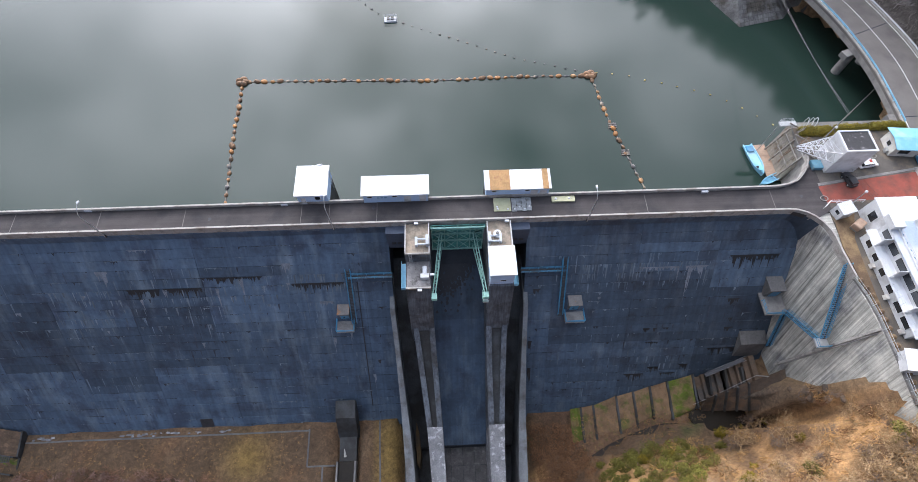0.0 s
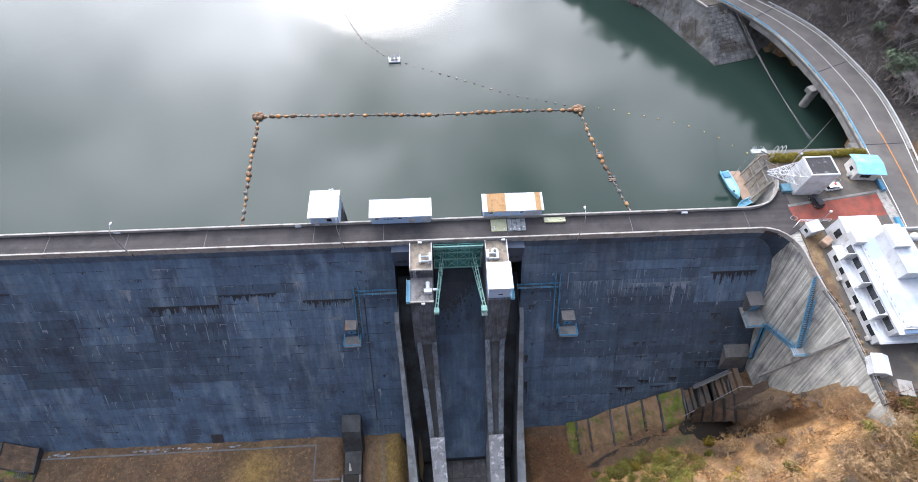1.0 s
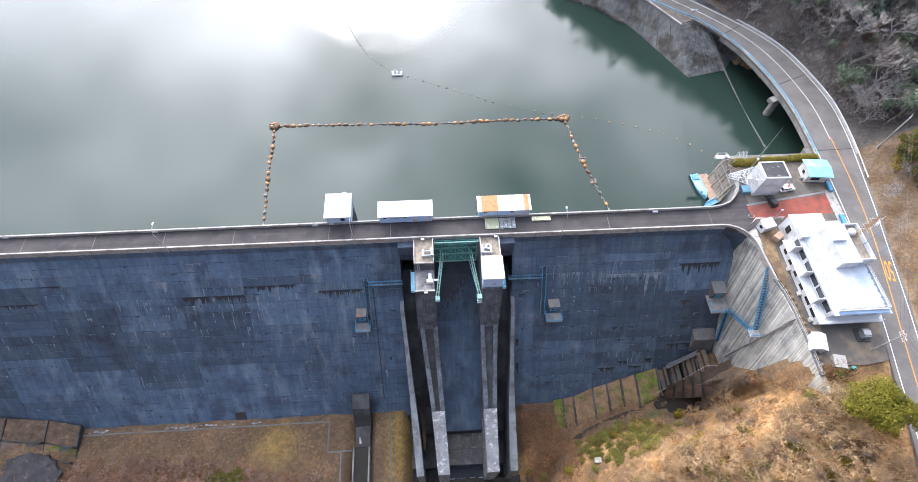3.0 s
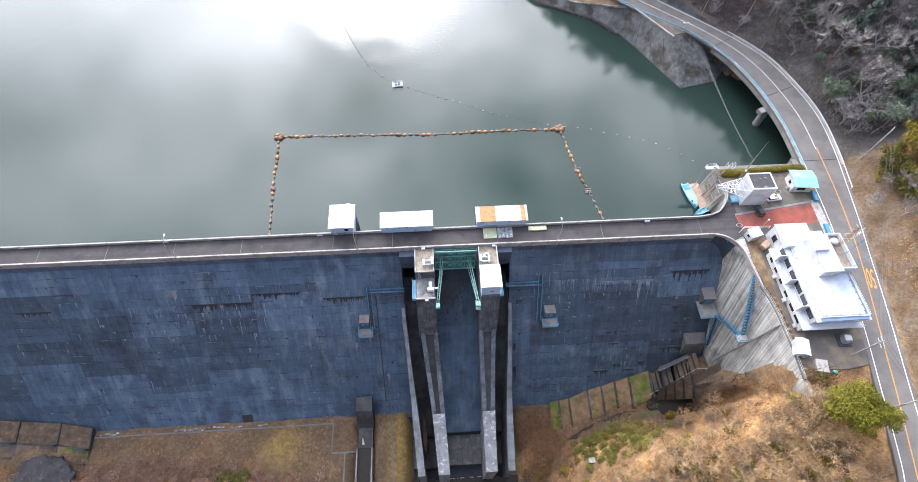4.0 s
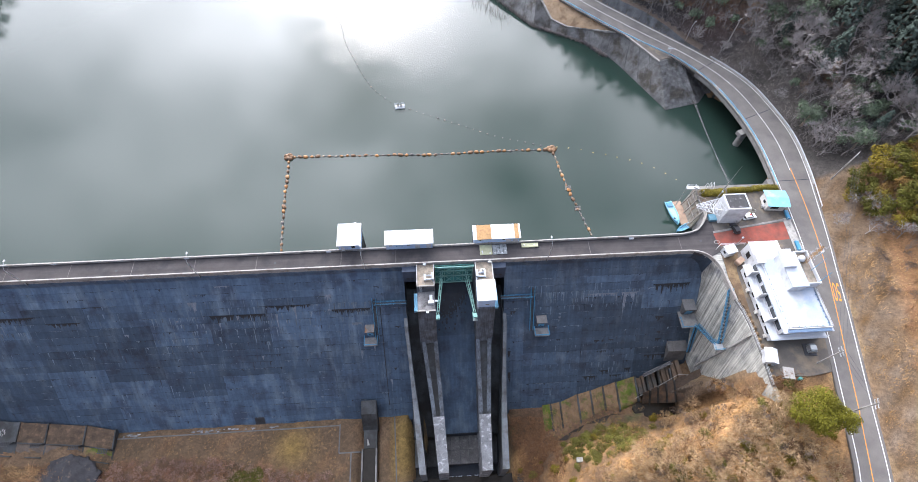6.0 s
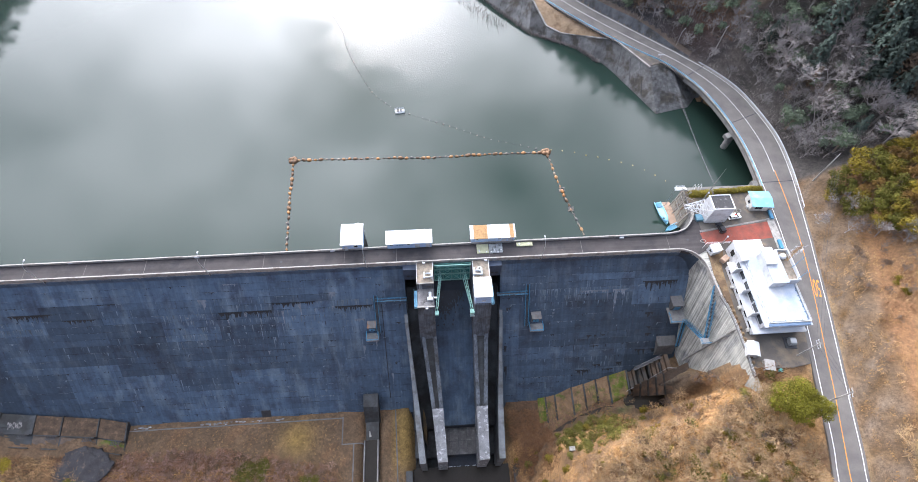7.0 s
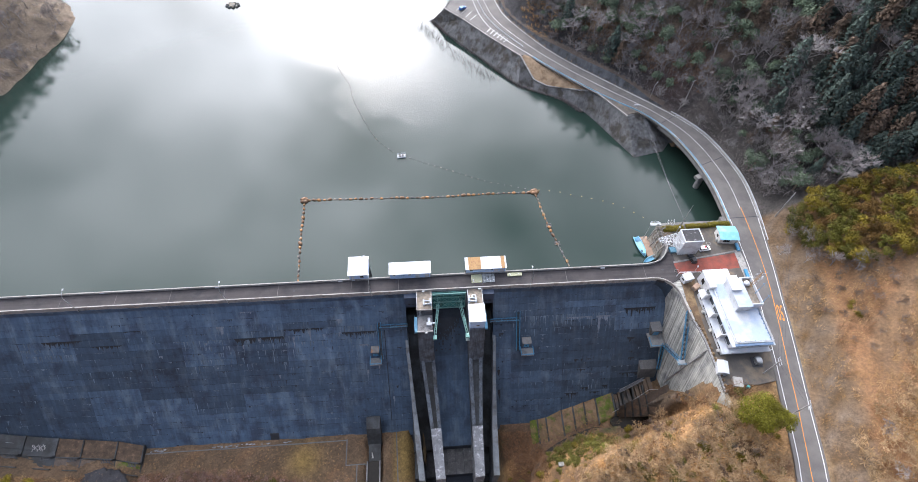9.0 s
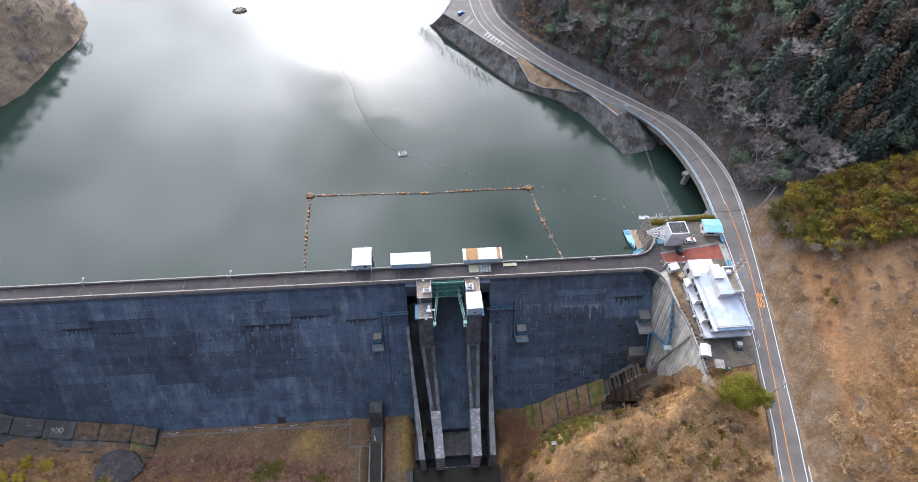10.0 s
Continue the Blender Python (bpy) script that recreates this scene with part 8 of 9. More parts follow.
back = [bm.verts.new(p) for p in (Vector((104, 75, -1.9)), Vector((90, 84, -0.6)), Vector((80.2, 80, -0.2)))]
bm.faces.new((vs[3], vs[2], back[1], back[2]))
bm.faces.new((v2[4], v2[3], v2[2], back[0], back[1]))
part("corner_bay", bm, shore_stone, sw)
# courses of paving stones on the corner
for r in range(15):
    t = (r + 0.5) / 15.5
    for c in range(9):
        u0, u1 = c / 9 + 0.004, (c + 1) / 9 - 0.004
        bm = bmesh.new()
        def on(u, t):
            lo = cor[0].lerp(cor[1], u)
            hi = cor[3].lerp(cor[4], u)
            return lo.lerp(hi, t)
        nrm = (cor[1] - cor[0]).cross(cor[3] - cor[0]).normalized()
        o = 0.1 + 0.05 * ((r * 7 + c * 3) % 4) / 4
        q = [on(u0, t - 0.028), on(u1, t - 0.028), on(u1, t + 0.028), on(u0, t + 0.028)]
        a = [bm.verts.new(p + nrm * o) for p in q]
        b = [bm.verts.new(p - nrm * 0.05) for p in q]
        bm.faces.new(a)
        for k in range(4):
            bm.faces.new((a[k], b[k], b[(k + 1) % 4], a[(k + 1) % 4]))
        part("stone", bm, shore_stone, sw)
# dry grass shelf between wall and road, and the car park
bm = bmesh.new()
rim = [(43.2, 117.4, -0.3), (47.9, 107.9, -5.1), (53.2, 103.9, -5.6), (62.6, 98.2, -3.4), (70.2, 93.0, -0.2)]
inner = [(44.6, 118.4, -0.1), (53.2, 112.2, -0.1), (60.0, 105.6, -0.1), (66.2, 99.0, -0.1), (71.8, 92.8, -0.1)]
rows_s = []
for i in range(9):
    f = i / 2
    k = min(int(f), 3)
    lo, hi = Vector(rim[k]).lerp(Vector(rim[k + 1]), f - k), Vector(inner[k]).lerp(Vector(inner[k + 1]), f - k)
    rows_s.append([bm.verts.new(lo.lerp(hi, j / 5) + Vector((0, 0, 0.35 * math.sin(j * 0.63) + 0.12 * math.sin(i * 2.3 + j * 1.7)))) for j in range(6)])
for ra, rb_ in zip(rows_s, rows_s[1:]):
    for j in range(5):
        bm.faces.new((ra[j], rb_[j], rb_[j + 1], ra[j + 1]))
solid("grass_shelf", bm, shelf_grass, "sloping shelf of dry brown grass above the shore wall", "bank", "structure", smooth=True)
bm = bmesh.new()
prism(bm, [(11.4, 157.2), (19.6, 148.2), (31, 133), (42.6, 118.2), (48, 117.5), (38, 130), (30, 143), (26.4, 156), (25.5, 176), (17.0, 170.5)], -0.8, -0.02, "z")
solid("car_park", bm, asphalt, "grey asphalt lakeside car park", "car park", "structure")
bm = bmesh.new()
prism(bm, [(70.4, 92.2), (80.4, 77.0), (87.0, 78.6), (78.6, 85.5), (70.8, 92.6)], -0.8, -0.015, "z")
solid("lay_by", bm, asphalt_yard, "paved corner of the bank beside the bridge", "pavement", "structure")
mk = thing("bay_marking", "white hatched and bay markings in the car park", "road marking", kind="structure")
for i in range(6):
    p = Vector((30.6, 138.2)).lerp(Vector((37.4, 129.8)), i / 5)
    bm = bmesh.new()
    beam(bm, (p.x - 1.2, p.y - 1.6, 0.0), (p.x + 1.0, p.y + 1.2, 0.0), 0.35, 0.02)
    part("hatch_bar", bm, white_line, mk)
for i in range(4):
    p = Vector((18.0, 157)).lerp(Vector((24.0, 148.5)), i / 3)
    bm = bmesh.new()
    beam(bm, (p.x - 1.5, p.y - 2.0, 0.0), (p.x + 1.5, p.y + 2.0, 0.0), 0.25, 0.02)
    part("bay_line", bm, white_line, mk)
car("car", "dark grey hatchback parked beside the crane house", dark_steel, (83.2, 6.6, -0.02), 100, 3.6, 1.6, 1.5)
car("car", "bright blue hatchback parked in the lakeside car park", car_blue, (19.4, 155.8, -0.02), 40, 3.9, 1.65, 1.5)


def utility_pole(x, y, h, turn=0.0, lean=None, arms=2, base=None):
    z = (height_at(x, y) if base is None else base) - 0.3
    t = thing("utility_pole", "pale concrete utility pole with crossarms and insulators", "utility pole", (x, y, z), turn, group="utility poles")
    bm = bmesh.new()
    rod(bm, (0, 0, 0), (0, 0, h), 0.23, 0.15, 8)
    part("pole", bm, concrete_pale, t)
    for k in range(arms):
        bm = bmesh.new()
        zz_ = h - 0.4 - 0.9 * k
        box(bm, -1.1, 1.1, -0.06, 0.06, zz_ - 0.06, zz_ + 0.06)
        arm = part("crossarm", bm, grey_steel, t)
        for xx in (-1.0, -0.4, 0.4, 1.0):
            bm = bmesh.new()
            rod(bm, (xx, 0, zz_ + 0.06), (xx, 0, zz_ + 0.3), 0.06, 0.04, 6)
            part("insulator", bm, white_paint, arm)
    return t, Vector((x, y, z + h))


POLES = []
for x, y, h, a, arms, b in ((93.0, -44.3, 10.5, 70, 2, 0), (90.9, -32.3, 9.8, 80, 2, 0), (117.3, 21.5, 12.5, 40, 2, None), (103.2, 78.8, 13.0, 30, 1, None), (93.5, 106, 13, 30, 1, None), (60, 168, 12, 30, 1, None)):
    POLES.append(utility_pole(x, y, h, a, arms=arms, base=b)[1])


def wire(a, b, sag, r=0.025):
    bm = bmesh.new()
    pts = [Vector(a).lerp(Vector(b), i / 10) - Vector((0, 0, sag * 4 * (i / 10) * (1 - i / 10))) for i in range(11)]
    pipe(bm, pts, r, 3)
    solid("power_line", bm, dark_steel, "thin sagging overhead cable", "cable", group="overhead cables")


for a, b in zip(POLES, POLES[1:]):
    for o in (-0.9, 0.0, 0.9):
        wire(a + Vector((o, 0, -0.2)), b + Vector((o, 0, -0.2)), (b - a).length * 0.02)
wire((79.3, 15, 11), (85.5, 76.5, 3.0), 1.5, 0.03)
wire((79.3, 15, 10.6), (86.5, 76.5, 3.0), 1.5, 0.03)
for k in range(4):
    wire((83.4 + 0.3 * k, 8.4, 2.0), (82.0 + 0.6 * k, -0.6, 4.8), 0.4, 0.02)
lb = thing("lakeside_lamp", "grey street lamp with a curved arm by the road", "street lamp", (92.5, 86.5, -0.4), 40)
bm = bmesh.new()
pipe(bm, [(0, 0, 0), (0, 0, 6.6), (0.3, 0, 7.3), (1.2, 0, 7.6)], 0.08)
part("post", bm, grey_steel, lb)
bm = bmesh.new()
ball(bm, (1.5, 0, 7.6), 0.3, 1.3, 0.7, 0.4, 1)
part("lamp_head", bm, white_paint, lb)
wb_ = thing("weather_mast", "short instrument mast with a rail on the bank corner", "mast", (84.0, 79.0, -0.1))
bm = bmesh.new()
rod(bm, (0, 0, 0), (0, 0, 3.4), 0.1)
rod(bm, (-0.9, 0, 2.8), (0.9, 0, 2.8), 0.06)
part("pole", bm, grey_steel, wb_)
bm = bmesh.new()
for x in (-0.8, 0.0, 0.8):
    rbox(bm, x - 0.25, x + 0.25, -0.2, 0.2, 2.9, 3.3, 0.05)
part("instrument", bm, white_paint, wb_)


# ---- seepage marks on the dam face ----
def seep(x0, x1, z, drop, material, seed, label, teeth=None):
    """A ragged run that starts along a lift joint and drips down the face."""
    r_ = random.Random(seed)
    n = teeth or max(8, int((x1 - x0) / 0.16))
    xs = [x0 + (x1 - x0) * i / n for i in range(n + 1)]
    lens = []
    for i in range(n + 1):
        e_ = min(1.0, 5.0 * min(i, n - i) / n + 0.25)
        lens.append(drop * e_ * (0.12 + 0.88 * r_.random() ** 1.6) * (0.7 + 0.3 * math.sin(i * 0.7 + seed)))
    bm = bmesh.new()
    off = Vector((0, -0.82, 0.57)) * 0.118

    def put(x, zz):
        p = Vector((x, face_y(zz), zz))
        return bm.verts.new(p + (off if zz < BREAK else Vector((0, -0.12, 0))))
    a = [put(x, z) for x in xs]
    b = [put(x + r_.uniform(-0.1, 0.1), z - d) for x, d in zip(xs, lens)]
    for i in range(n):
        bm.faces.new((a[i], b[i], b[i + 1], a[i + 1]))
    solid("seep_stain", bm, material, label, "stain", "structure")


for i, (x0, x1, z, d) in enumerate(((-64.4, -57.6, -12.37, 3.4), (-57.0, -49.2, -12.37, 3.0), (-48.8, -36.4, -10.48, 1.9), (-31.0, -19.9, -12.2, 2.6), (60.4, 71.2, -9.6, 3.6), (-13.8, -11.8, -17.6, 1.2),
                                     (-122, -110, -10.48, 2.2), (-108, -98.5, -12.37, 1.6), (-97, -92, -8.6, 0.8), (19.4, 21.0, -15.1, 1.6), (62.6, 65.2, -18.6, 3.0), (63.4, 65.0, -22.9, 1.6), (63.6, 65.6, -25.0, 2.6),
                                     (44.8, 46.4, -24.6, 2.2), (47.2, 48.0, -24.6, 1.4), (49.4, 50.8, -24.6, 1.6), (46.0, 49.0, -27.9, 1.0), (42.2, 47.0, -35.6, 3.0), (47.6, 50.4, -34.0, 2.0), (55.0, 57.4, -33.6, 2.6),
                                     (50.8, 54.6, -35.6, 1.6), (60.8, 68.4, -29.9, 2.2), (67.0, 69.2, -27.6, 1.4), (19.0, 19.9, -26.5, 5.0), (19.1, 20.0, -33.0, 6.0), (-15.0, -14.2, -29.6, 1.0))):
    seep(x0, x1, z, d, wet_stain, 11 + i, "dark ragged wet stain below a joint")
for i, (x0, x1, z, d) in enumerate(((-69.3, -66.9, -8.6, 4.4), (-73.7, -72.9, -13.2, 1.8), (-88.4, -87.3, -16.2, 1.4), (-71.6, -71.0, -20.6, 1.2), (-46.6, -45.8, -12.65, 5.0), (-41.4, -40.4, -10.5, 6.0), (-32.2, -30.4, -8.2, 3.6), (-31.9, -31.2, -12.0, 3.0),
                                     (-25.8, -23.0, -16.0, 1.6), (-62.4, -61.8, -14.4, 3.0), (-57.2, -56.3, -12.6, 3.4), (41.6, 50.4, -11.4, 1.6), (51.4, 56.4, -11.4, 2.0), (52.2, 52.9, -11.6, 13.0), (54.7, 55.3, -11.6, 6.0), (49.8, 50.2, -11.6, 5.0),
                                     (-84.5, -82.0, -1.05, 1.4), (-62, -57, -1.05, 1.2), (-29, -25.5, -1.05, 1.1), (-24.6, -22.8, -1.05, 0.9), (31.5, 36.5, -1.05, 0.9), (-52, -47, -1.05, 0.8), (-93, -90, -1.05, 1.2), (-79, -70, -1.05, 0.7), (-61.5, -57.0, -4.8, 0.8),
                                     (-118, -114, -1.05, 1.2), (33.6, 34.2, -17.2, 2.2), (32.8, 33.2, -20.2, 1.4), (-16.4, -15.8, -33.0, 9.0), (-20.5, -19.6, -21.5, 7.0), (-24.2, -23.5, -24.0, 6.0), (-52.6, -51.8, -24.0, 1.6), (-50.0, -48.6, -16.5, 0.8))):
    seep(x0, x1, z, d, lime_stain, 51 + i, "pale lime streak running down the face")


def wash_runs(seed, name, label, material, count, zones):
    """Narrow tapering runs that start at the lift joints and fade down the face, joined into one object."""
    r_ = random.Random(seed)
    vs, fs = [], []
    off = Vector((0, -0.82, 0.57)) * 0.114
    for _ in range(count):
        x0, x1, z0, z1 = zones[r_.randrange(len(zones))]
        x = r_.uniform(x0, x1)
        z = min((q for q in LIFTS[2:] if z1 <= q <= z0), key=lambda q: abs(q - r_.uniform(z1, z0)))
        w, d = r_.uniform(0.05, 0.2), r_.uniform(0.5, 1.9) * r_.choice((1, 1, 2))
        i = len(vs)
        for px_, pz_ in ((x - w, z - 0.05), (x - w * 0.8, z - d * 0.6), (x + r_.uniform(-0.1, 0.1), z - d), (x + w * 0.8, z - d * 0.5), (x + w, z - 0.05)):
            vs.append(Vector((px_, face_y(pz_), pz_)) + off)
        fs.append((i, i + 1, i + 2, i + 3, i + 4))
    tagged(new(name, raw_mesh(name, vs, fs, material)), label, "stain", kind="stuff")


wash_runs(61, "lime_run", "thin pale lime runs below the lift joints", lime_wash, 420, ((-150, -12, -6, -40), (-125, -20, -8, -22), (-81, -20, -8, -20), (24, 57, -7, -16), (24, 57, -25, -40), (-97, -66, -30, -42)))
wash_runs(63, "lime_comb", "pale combs of lime below the weeping joints", joint_lime, 300, ((-31, -18, -9, -14), (-65, -34, -10, -20), (-81, -66, -12, -20), (24, 57, -9, -13), (-129, -114, -9, -16)))
wash_runs(62, "damp_run", "thin dark damp runs below the lift joints", damp_wash, 170, ((-150, -12, -6, -40), (-65, -49, -12, -30), (41, 74, -13, -34), (-97, -81, -13, -30)))
# a drain slot down the face beside the access stair: a proud strip, coloured dark for its depth
bm = bmesh.new()
prism(bm, [(face_y(-12.2) - 0.13, -12.2), (face_y(-41.0) - 0.13, -41.0), (face_y(-41.0) + 0.1, -41.0), (face_y(-12.2) + 0.1, -12.2)], -17.55, -17.3, "x")
part("drain_slot", bm, concrete_core, dam, "narrow dark strip for a drain slot")
# growth on the upper chute
bm = bmesh.new()
rm_ = random.Random(71)
for _ in range(620):
    cy_ = -3.3 - abs(rm_.gauss(0, 2.6))
    cx_ = rm_.gauss(1.9 + 0.3 * (cy_ + 3.5), 2.3)
    if not -1.7 < cx_ < 8.6:
        continue
    zc = float(np.interp(cy_, [-30.0, -6.0, -3.0], [-37.2, -15.2, -12.6])) + 0.2
    r0 = rm_.uniform(0.08, 0.42)
    ring = [bm.verts.new((cx_ + r0 * rm_.uniform(0.5, 1.2) * math.cos(k * 0.785), cy_ + r0 * (q := rm_.uniform(0.5, 1.3)) * math.sin(k * 0.785), zc + 0.917 * r0 * q * math.sin(k * 0.785))) for k in range(8)]
    bm.faces.new(ring)
solid("chute_growth", bm, wet_stain, "black growth in patches on the upper chute", "stain", "stuff")


def joint_stains(seed, name, label, material, share, lift, thick):
    """Ragged dark growth along every lift joint, with short runs below it, joined into one object."""
    r_ = random.Random(seed)
    vs, fs = [], []
    off = Vector((0, -0.82, 0.57)) * (0.112 + 0.1 * lift)

    def put(x, zz):
        vs.append(Vector((x, face_y(zz), zz)) + (off if zz < BREAK else Vector((0, -0.115, 0))))
    for z in LIFTS[2:-1]:
        for lo, hi in ((-161.0, SP_L - 0.1), (SP_R + 0.6, 74.0)):
            x, live, up, down = lo, share > 0.5, 0.02, 0.08
            while x < hi:
                w = r_.uniform(0.12, 0.5)
                if r_.random() < (0.1 * (1 - share) * 2 if live else 0.1 * share):
                    live = not live
                u2 = r_.uniform(0.0, 0.04) - lift
                d2 = lift + thick * (0.35 + r_.random()) + (r_.uniform(0.1, 0.7) if r_.random() < 0.05 else 0.0)
                if live or r_.random() < 0.2 * share:
                    i = len(vs)
                    put(x, z + up)
                    put(x, z - down)
                    put(min(x + w, hi), z - d2)
                    put(min(x + w, hi), z + u2)
                    fs.append((i, i + 1, i + 2, i + 3))
                x, up, down = x + w, u2, d2
    me = raw_mesh(name, vs, fs, material)
    tagged(new(name, me), label, "stain", kind="stuff")


joint_stains(8, "joint_stain", "ragged dark growth along the lift joints", joint_growth, 0.36, 0.0, 0.08)
joint_stains(9, "lime_line", "broken pale lime lines along the lift joints", joint_lime, 0.26, 0.05, 0.07)

# ---- plants ----
def bare_tree_mesh(seed, h=7.0, spread=1.0, levels=4, twig=0.026, tips=13, least=0.016):
    """A leafless tree: tapering trunk with main limbs, and a crown of forking branches with fine twigs."""
    r_ = random.Random(seed)
    out = {True: ([], []), False: ([], [])}

    def limb(p, d, length, rad, level):
        vs, fs = out[level >= levels - 1]
        q = p + d * length
        ax = d.orthogonal().normalized()
        bx = d.cross(ax)
        i = len(vs)
        sides = 5 if level >= levels - 1 else 3
        for c, rr in ((p, rad), (q, rad * 0.62)):
            for k in range(sides):
                a = 2 * math.pi * k / sides
                vs.append(c + (ax * math.cos(a) + bx * math.sin(a)) * rr)
        for k in range(sides):
            fs.append((i + k, i + (k + 1) % sides, i + sides + (k + 1) % sides, i + sides + k))
        if level == 0:
            for _ in range(tips):
                t = (d + Vector((r_.uniform(-1, 1), r_.uniform(-1, 1), r_.uniform(-0.3, 0.9))) * 0.9).normalized()
                e = q + t * length * r_.uniform(0.8, 1.6)
                s = t.orthogonal().normalized() * twig * h / 7
                j = len(vs)
                vs.extend([q - s, q + s, e])
                fs.append((j, j + 1, j + 2))
            return
        for k in range(3):
            side = Vector((r_.uniform(-1, 1), r_.uniform(-1, 1), r_.uniform(-0.15, 0.6))).normalized()
            nd = (d * r_.uniform(0.5, 0.9) + side * r_.uniform(0.55, 0.95) * spread).normalized()
            start = p + d * length * r_.uniform(0.55, 1.0)
            limb(start, nd, length * r_.uniform(0.62, 0.82), max(rad * 0.58, least * h / 7), level - 1)

    limb(Vector((0, 0, -0.5)), Vector((r_.uniform(-0.1, 0.1), r_.uniform(-0.1, 0.1), 1)).normalized(), h * 0.36, 0.02 * h, levels)
    return out[True], out[False]


def crown_quads(r_, lobes, count, size):
    cs = []
    tot = sum(l[1] ** 2 for l in lobes)
    for c, rad, sq in lobes:
        for _ in range(int(count * rad * rad / tot)):
            v = Vector((r_.gauss(0, 1), r_.gauss(0, 1), r_.gauss(0, 1))).normalized()
            if v.z < -0.35:
                v.z *= -0.5
            k = rad * (r_.uniform(0.72, 1.06) if r_.random() < 0.8 else r_.uniform(0.4, 0.8))
            k *= 1 + 0.16 * noise.noise(v * 2.3 + Vector(c))
            cs.append((Vector(c) + Vector((v.x * k, v.y * k, v.z * k * sq)), v))
    return leafy_quads(r_, cs, size)


def trunk_bm(h, r0):
    bm = bmesh.new()
    rod(bm, (0, 0, -0.6), (0.1, 0, h), r0, r0 * 0.5, 7)
    for i in range(4):
        a = i * 1.6
        rod(bm, (0.07, 0, h * (0.5 + 0.1 * i)), (1.2 * math.cos(a), 1.2 * math.sin(a), h * (0.9 + 0.06 * i)), r0 * 0.4, r0 * 0.2, 5)
    return bm


def leafy_tree(name, label, seed, h, rad, n_lobes, count, size, leaf, category="tree", group=""):
    r_ = random.Random(seed)
    t = thing(name, label, category, (0, 0, 0), group=group)
    lobes = [((0, 0, h - rad * 0.7), rad * 0.75, 0.8)]
    for i in range(n_lobes):
        a, d = r_.uniform(0, 6.28), rad * r_.uniform(0.35, 0.75)
        lobes.append(((d * math.cos(a), d * math.sin(a), h - rad * r_.uniform(0.6, 1.3)), rad * r_.uniform(0.3, 0.55), r_.uniform(0.7, 0.95)))
    vs, fs = crown_quads(r_, lobes, count, size)
    ob = new("crown", raw_mesh("crown", vs, fs, leaf))
    ob.parent = t
    part("trunk", trunk_bm(h * 0.6, 0.045 * h), bark, t)
    return t


def cedar(name, label, seed, h, leaf, count=1000, size=0.5):
    r_ = random.Random(seed)
    t = thing(name, label, "tree", (0, 0, 0), group="conifers on the hillside")
    cs = []
    for i in range(count):
        u = r_.random() ** 0.75
        z = h * (1.0 - 0.88 * u)
        rr = (0.2 + 0.235 * h * u ** 0.62 * (0.85 + 0.15 * math.sin(z * 3.1))) * (r_.uniform(0.75, 1.05) if r_.random() < 0.85 else r_.uniform(0.3, 0.8))
        a = r_.uniform(0, 6.283)
        rr *= 1 + 0.2 * math.sin(a * 5 + z)
        cs.append((Vector((rr * math.cos(a), rr * math.sin(a), z - 0.12 * rr)), Vector((math.cos(a), math.sin(a), 0.5))))
    vs, fs = leafy_quads(r_, cs, size)
    ob = new("crown", raw_mesh("crown", vs, fs, leaf))
    ob.parent = t
    bm = bmesh.new()
    rod(bm, (0, 0, -0.6), (0, 0, h * 0.93), 0.03 * h, 0.03, 6)
    part("trunk", bm, bark, t)
    return t


def inside(p, poly):
    x, y = p
    hit = False
    for (ax, ay), (bx, by) in zip(poly, poly[1:] + poly[:1]):
        if (ay > y) != (by > y) and x < (bx - ax) * (y - ay) / (by - ay) + ax:
            hit = not hit
    return hit


def scatter(r_, poly, count, gap, avoid=()):
    """Random spots in a polygon at least gap apart."""
    xs, ys = [p[0] for p in poly], [p[1] for p in poly]
    out, cell = [], {}
    for _ in range(count * 30):
        if len(out) >= count:
            break
        p = (r_.uniform(min(xs), max(xs)), r_.uniform(min(ys), max(ys)))
        if not inside(p, poly):
            continue
        k = (int(p[0] // gap), int(p[1] // gap))
        if any((q[0] - p[0]) ** 2 + (q[1] - p[1]) ** 2 < gap * gap for i in (-1, 0, 1) for j in (-1, 0, 1) for q in cell.get((k[0] + i, k[1] + j), ())):
            continue
        cell.setdefault(k, []).append(p)
        out.append(p)
    return out


def heights(pts):
    a = np.array(pts, float).reshape(1, -1, 2)
    return ground_height(a[..., 0], a[..., 1])[0]


SET_OUT = []


def plant(kinds, pts, r_, lo=0.8, hi=1.25, sink=0.2):
    """Sets copies of the given things at the spots."""
    first = set()
    for p, z in zip(pts, heights(pts)):
        k = kinds[r_.randrange(len(kinds))]
        s = r_.uniform(lo, hi)
        m = pose(p[0], p[1], z - sink, 0, 0, r_.uniform(0, 360))
        if k not in first:
            first.add(k)
            if k not in SET_OUT:
                SET_OUT.append(k)
                k.matrix_basis = m @ Matrix.Scale(s, 4)
                continue
        c = copy_thing(k, m)
        c.matrix_basis = m @ Matrix.Scale(s, 4)


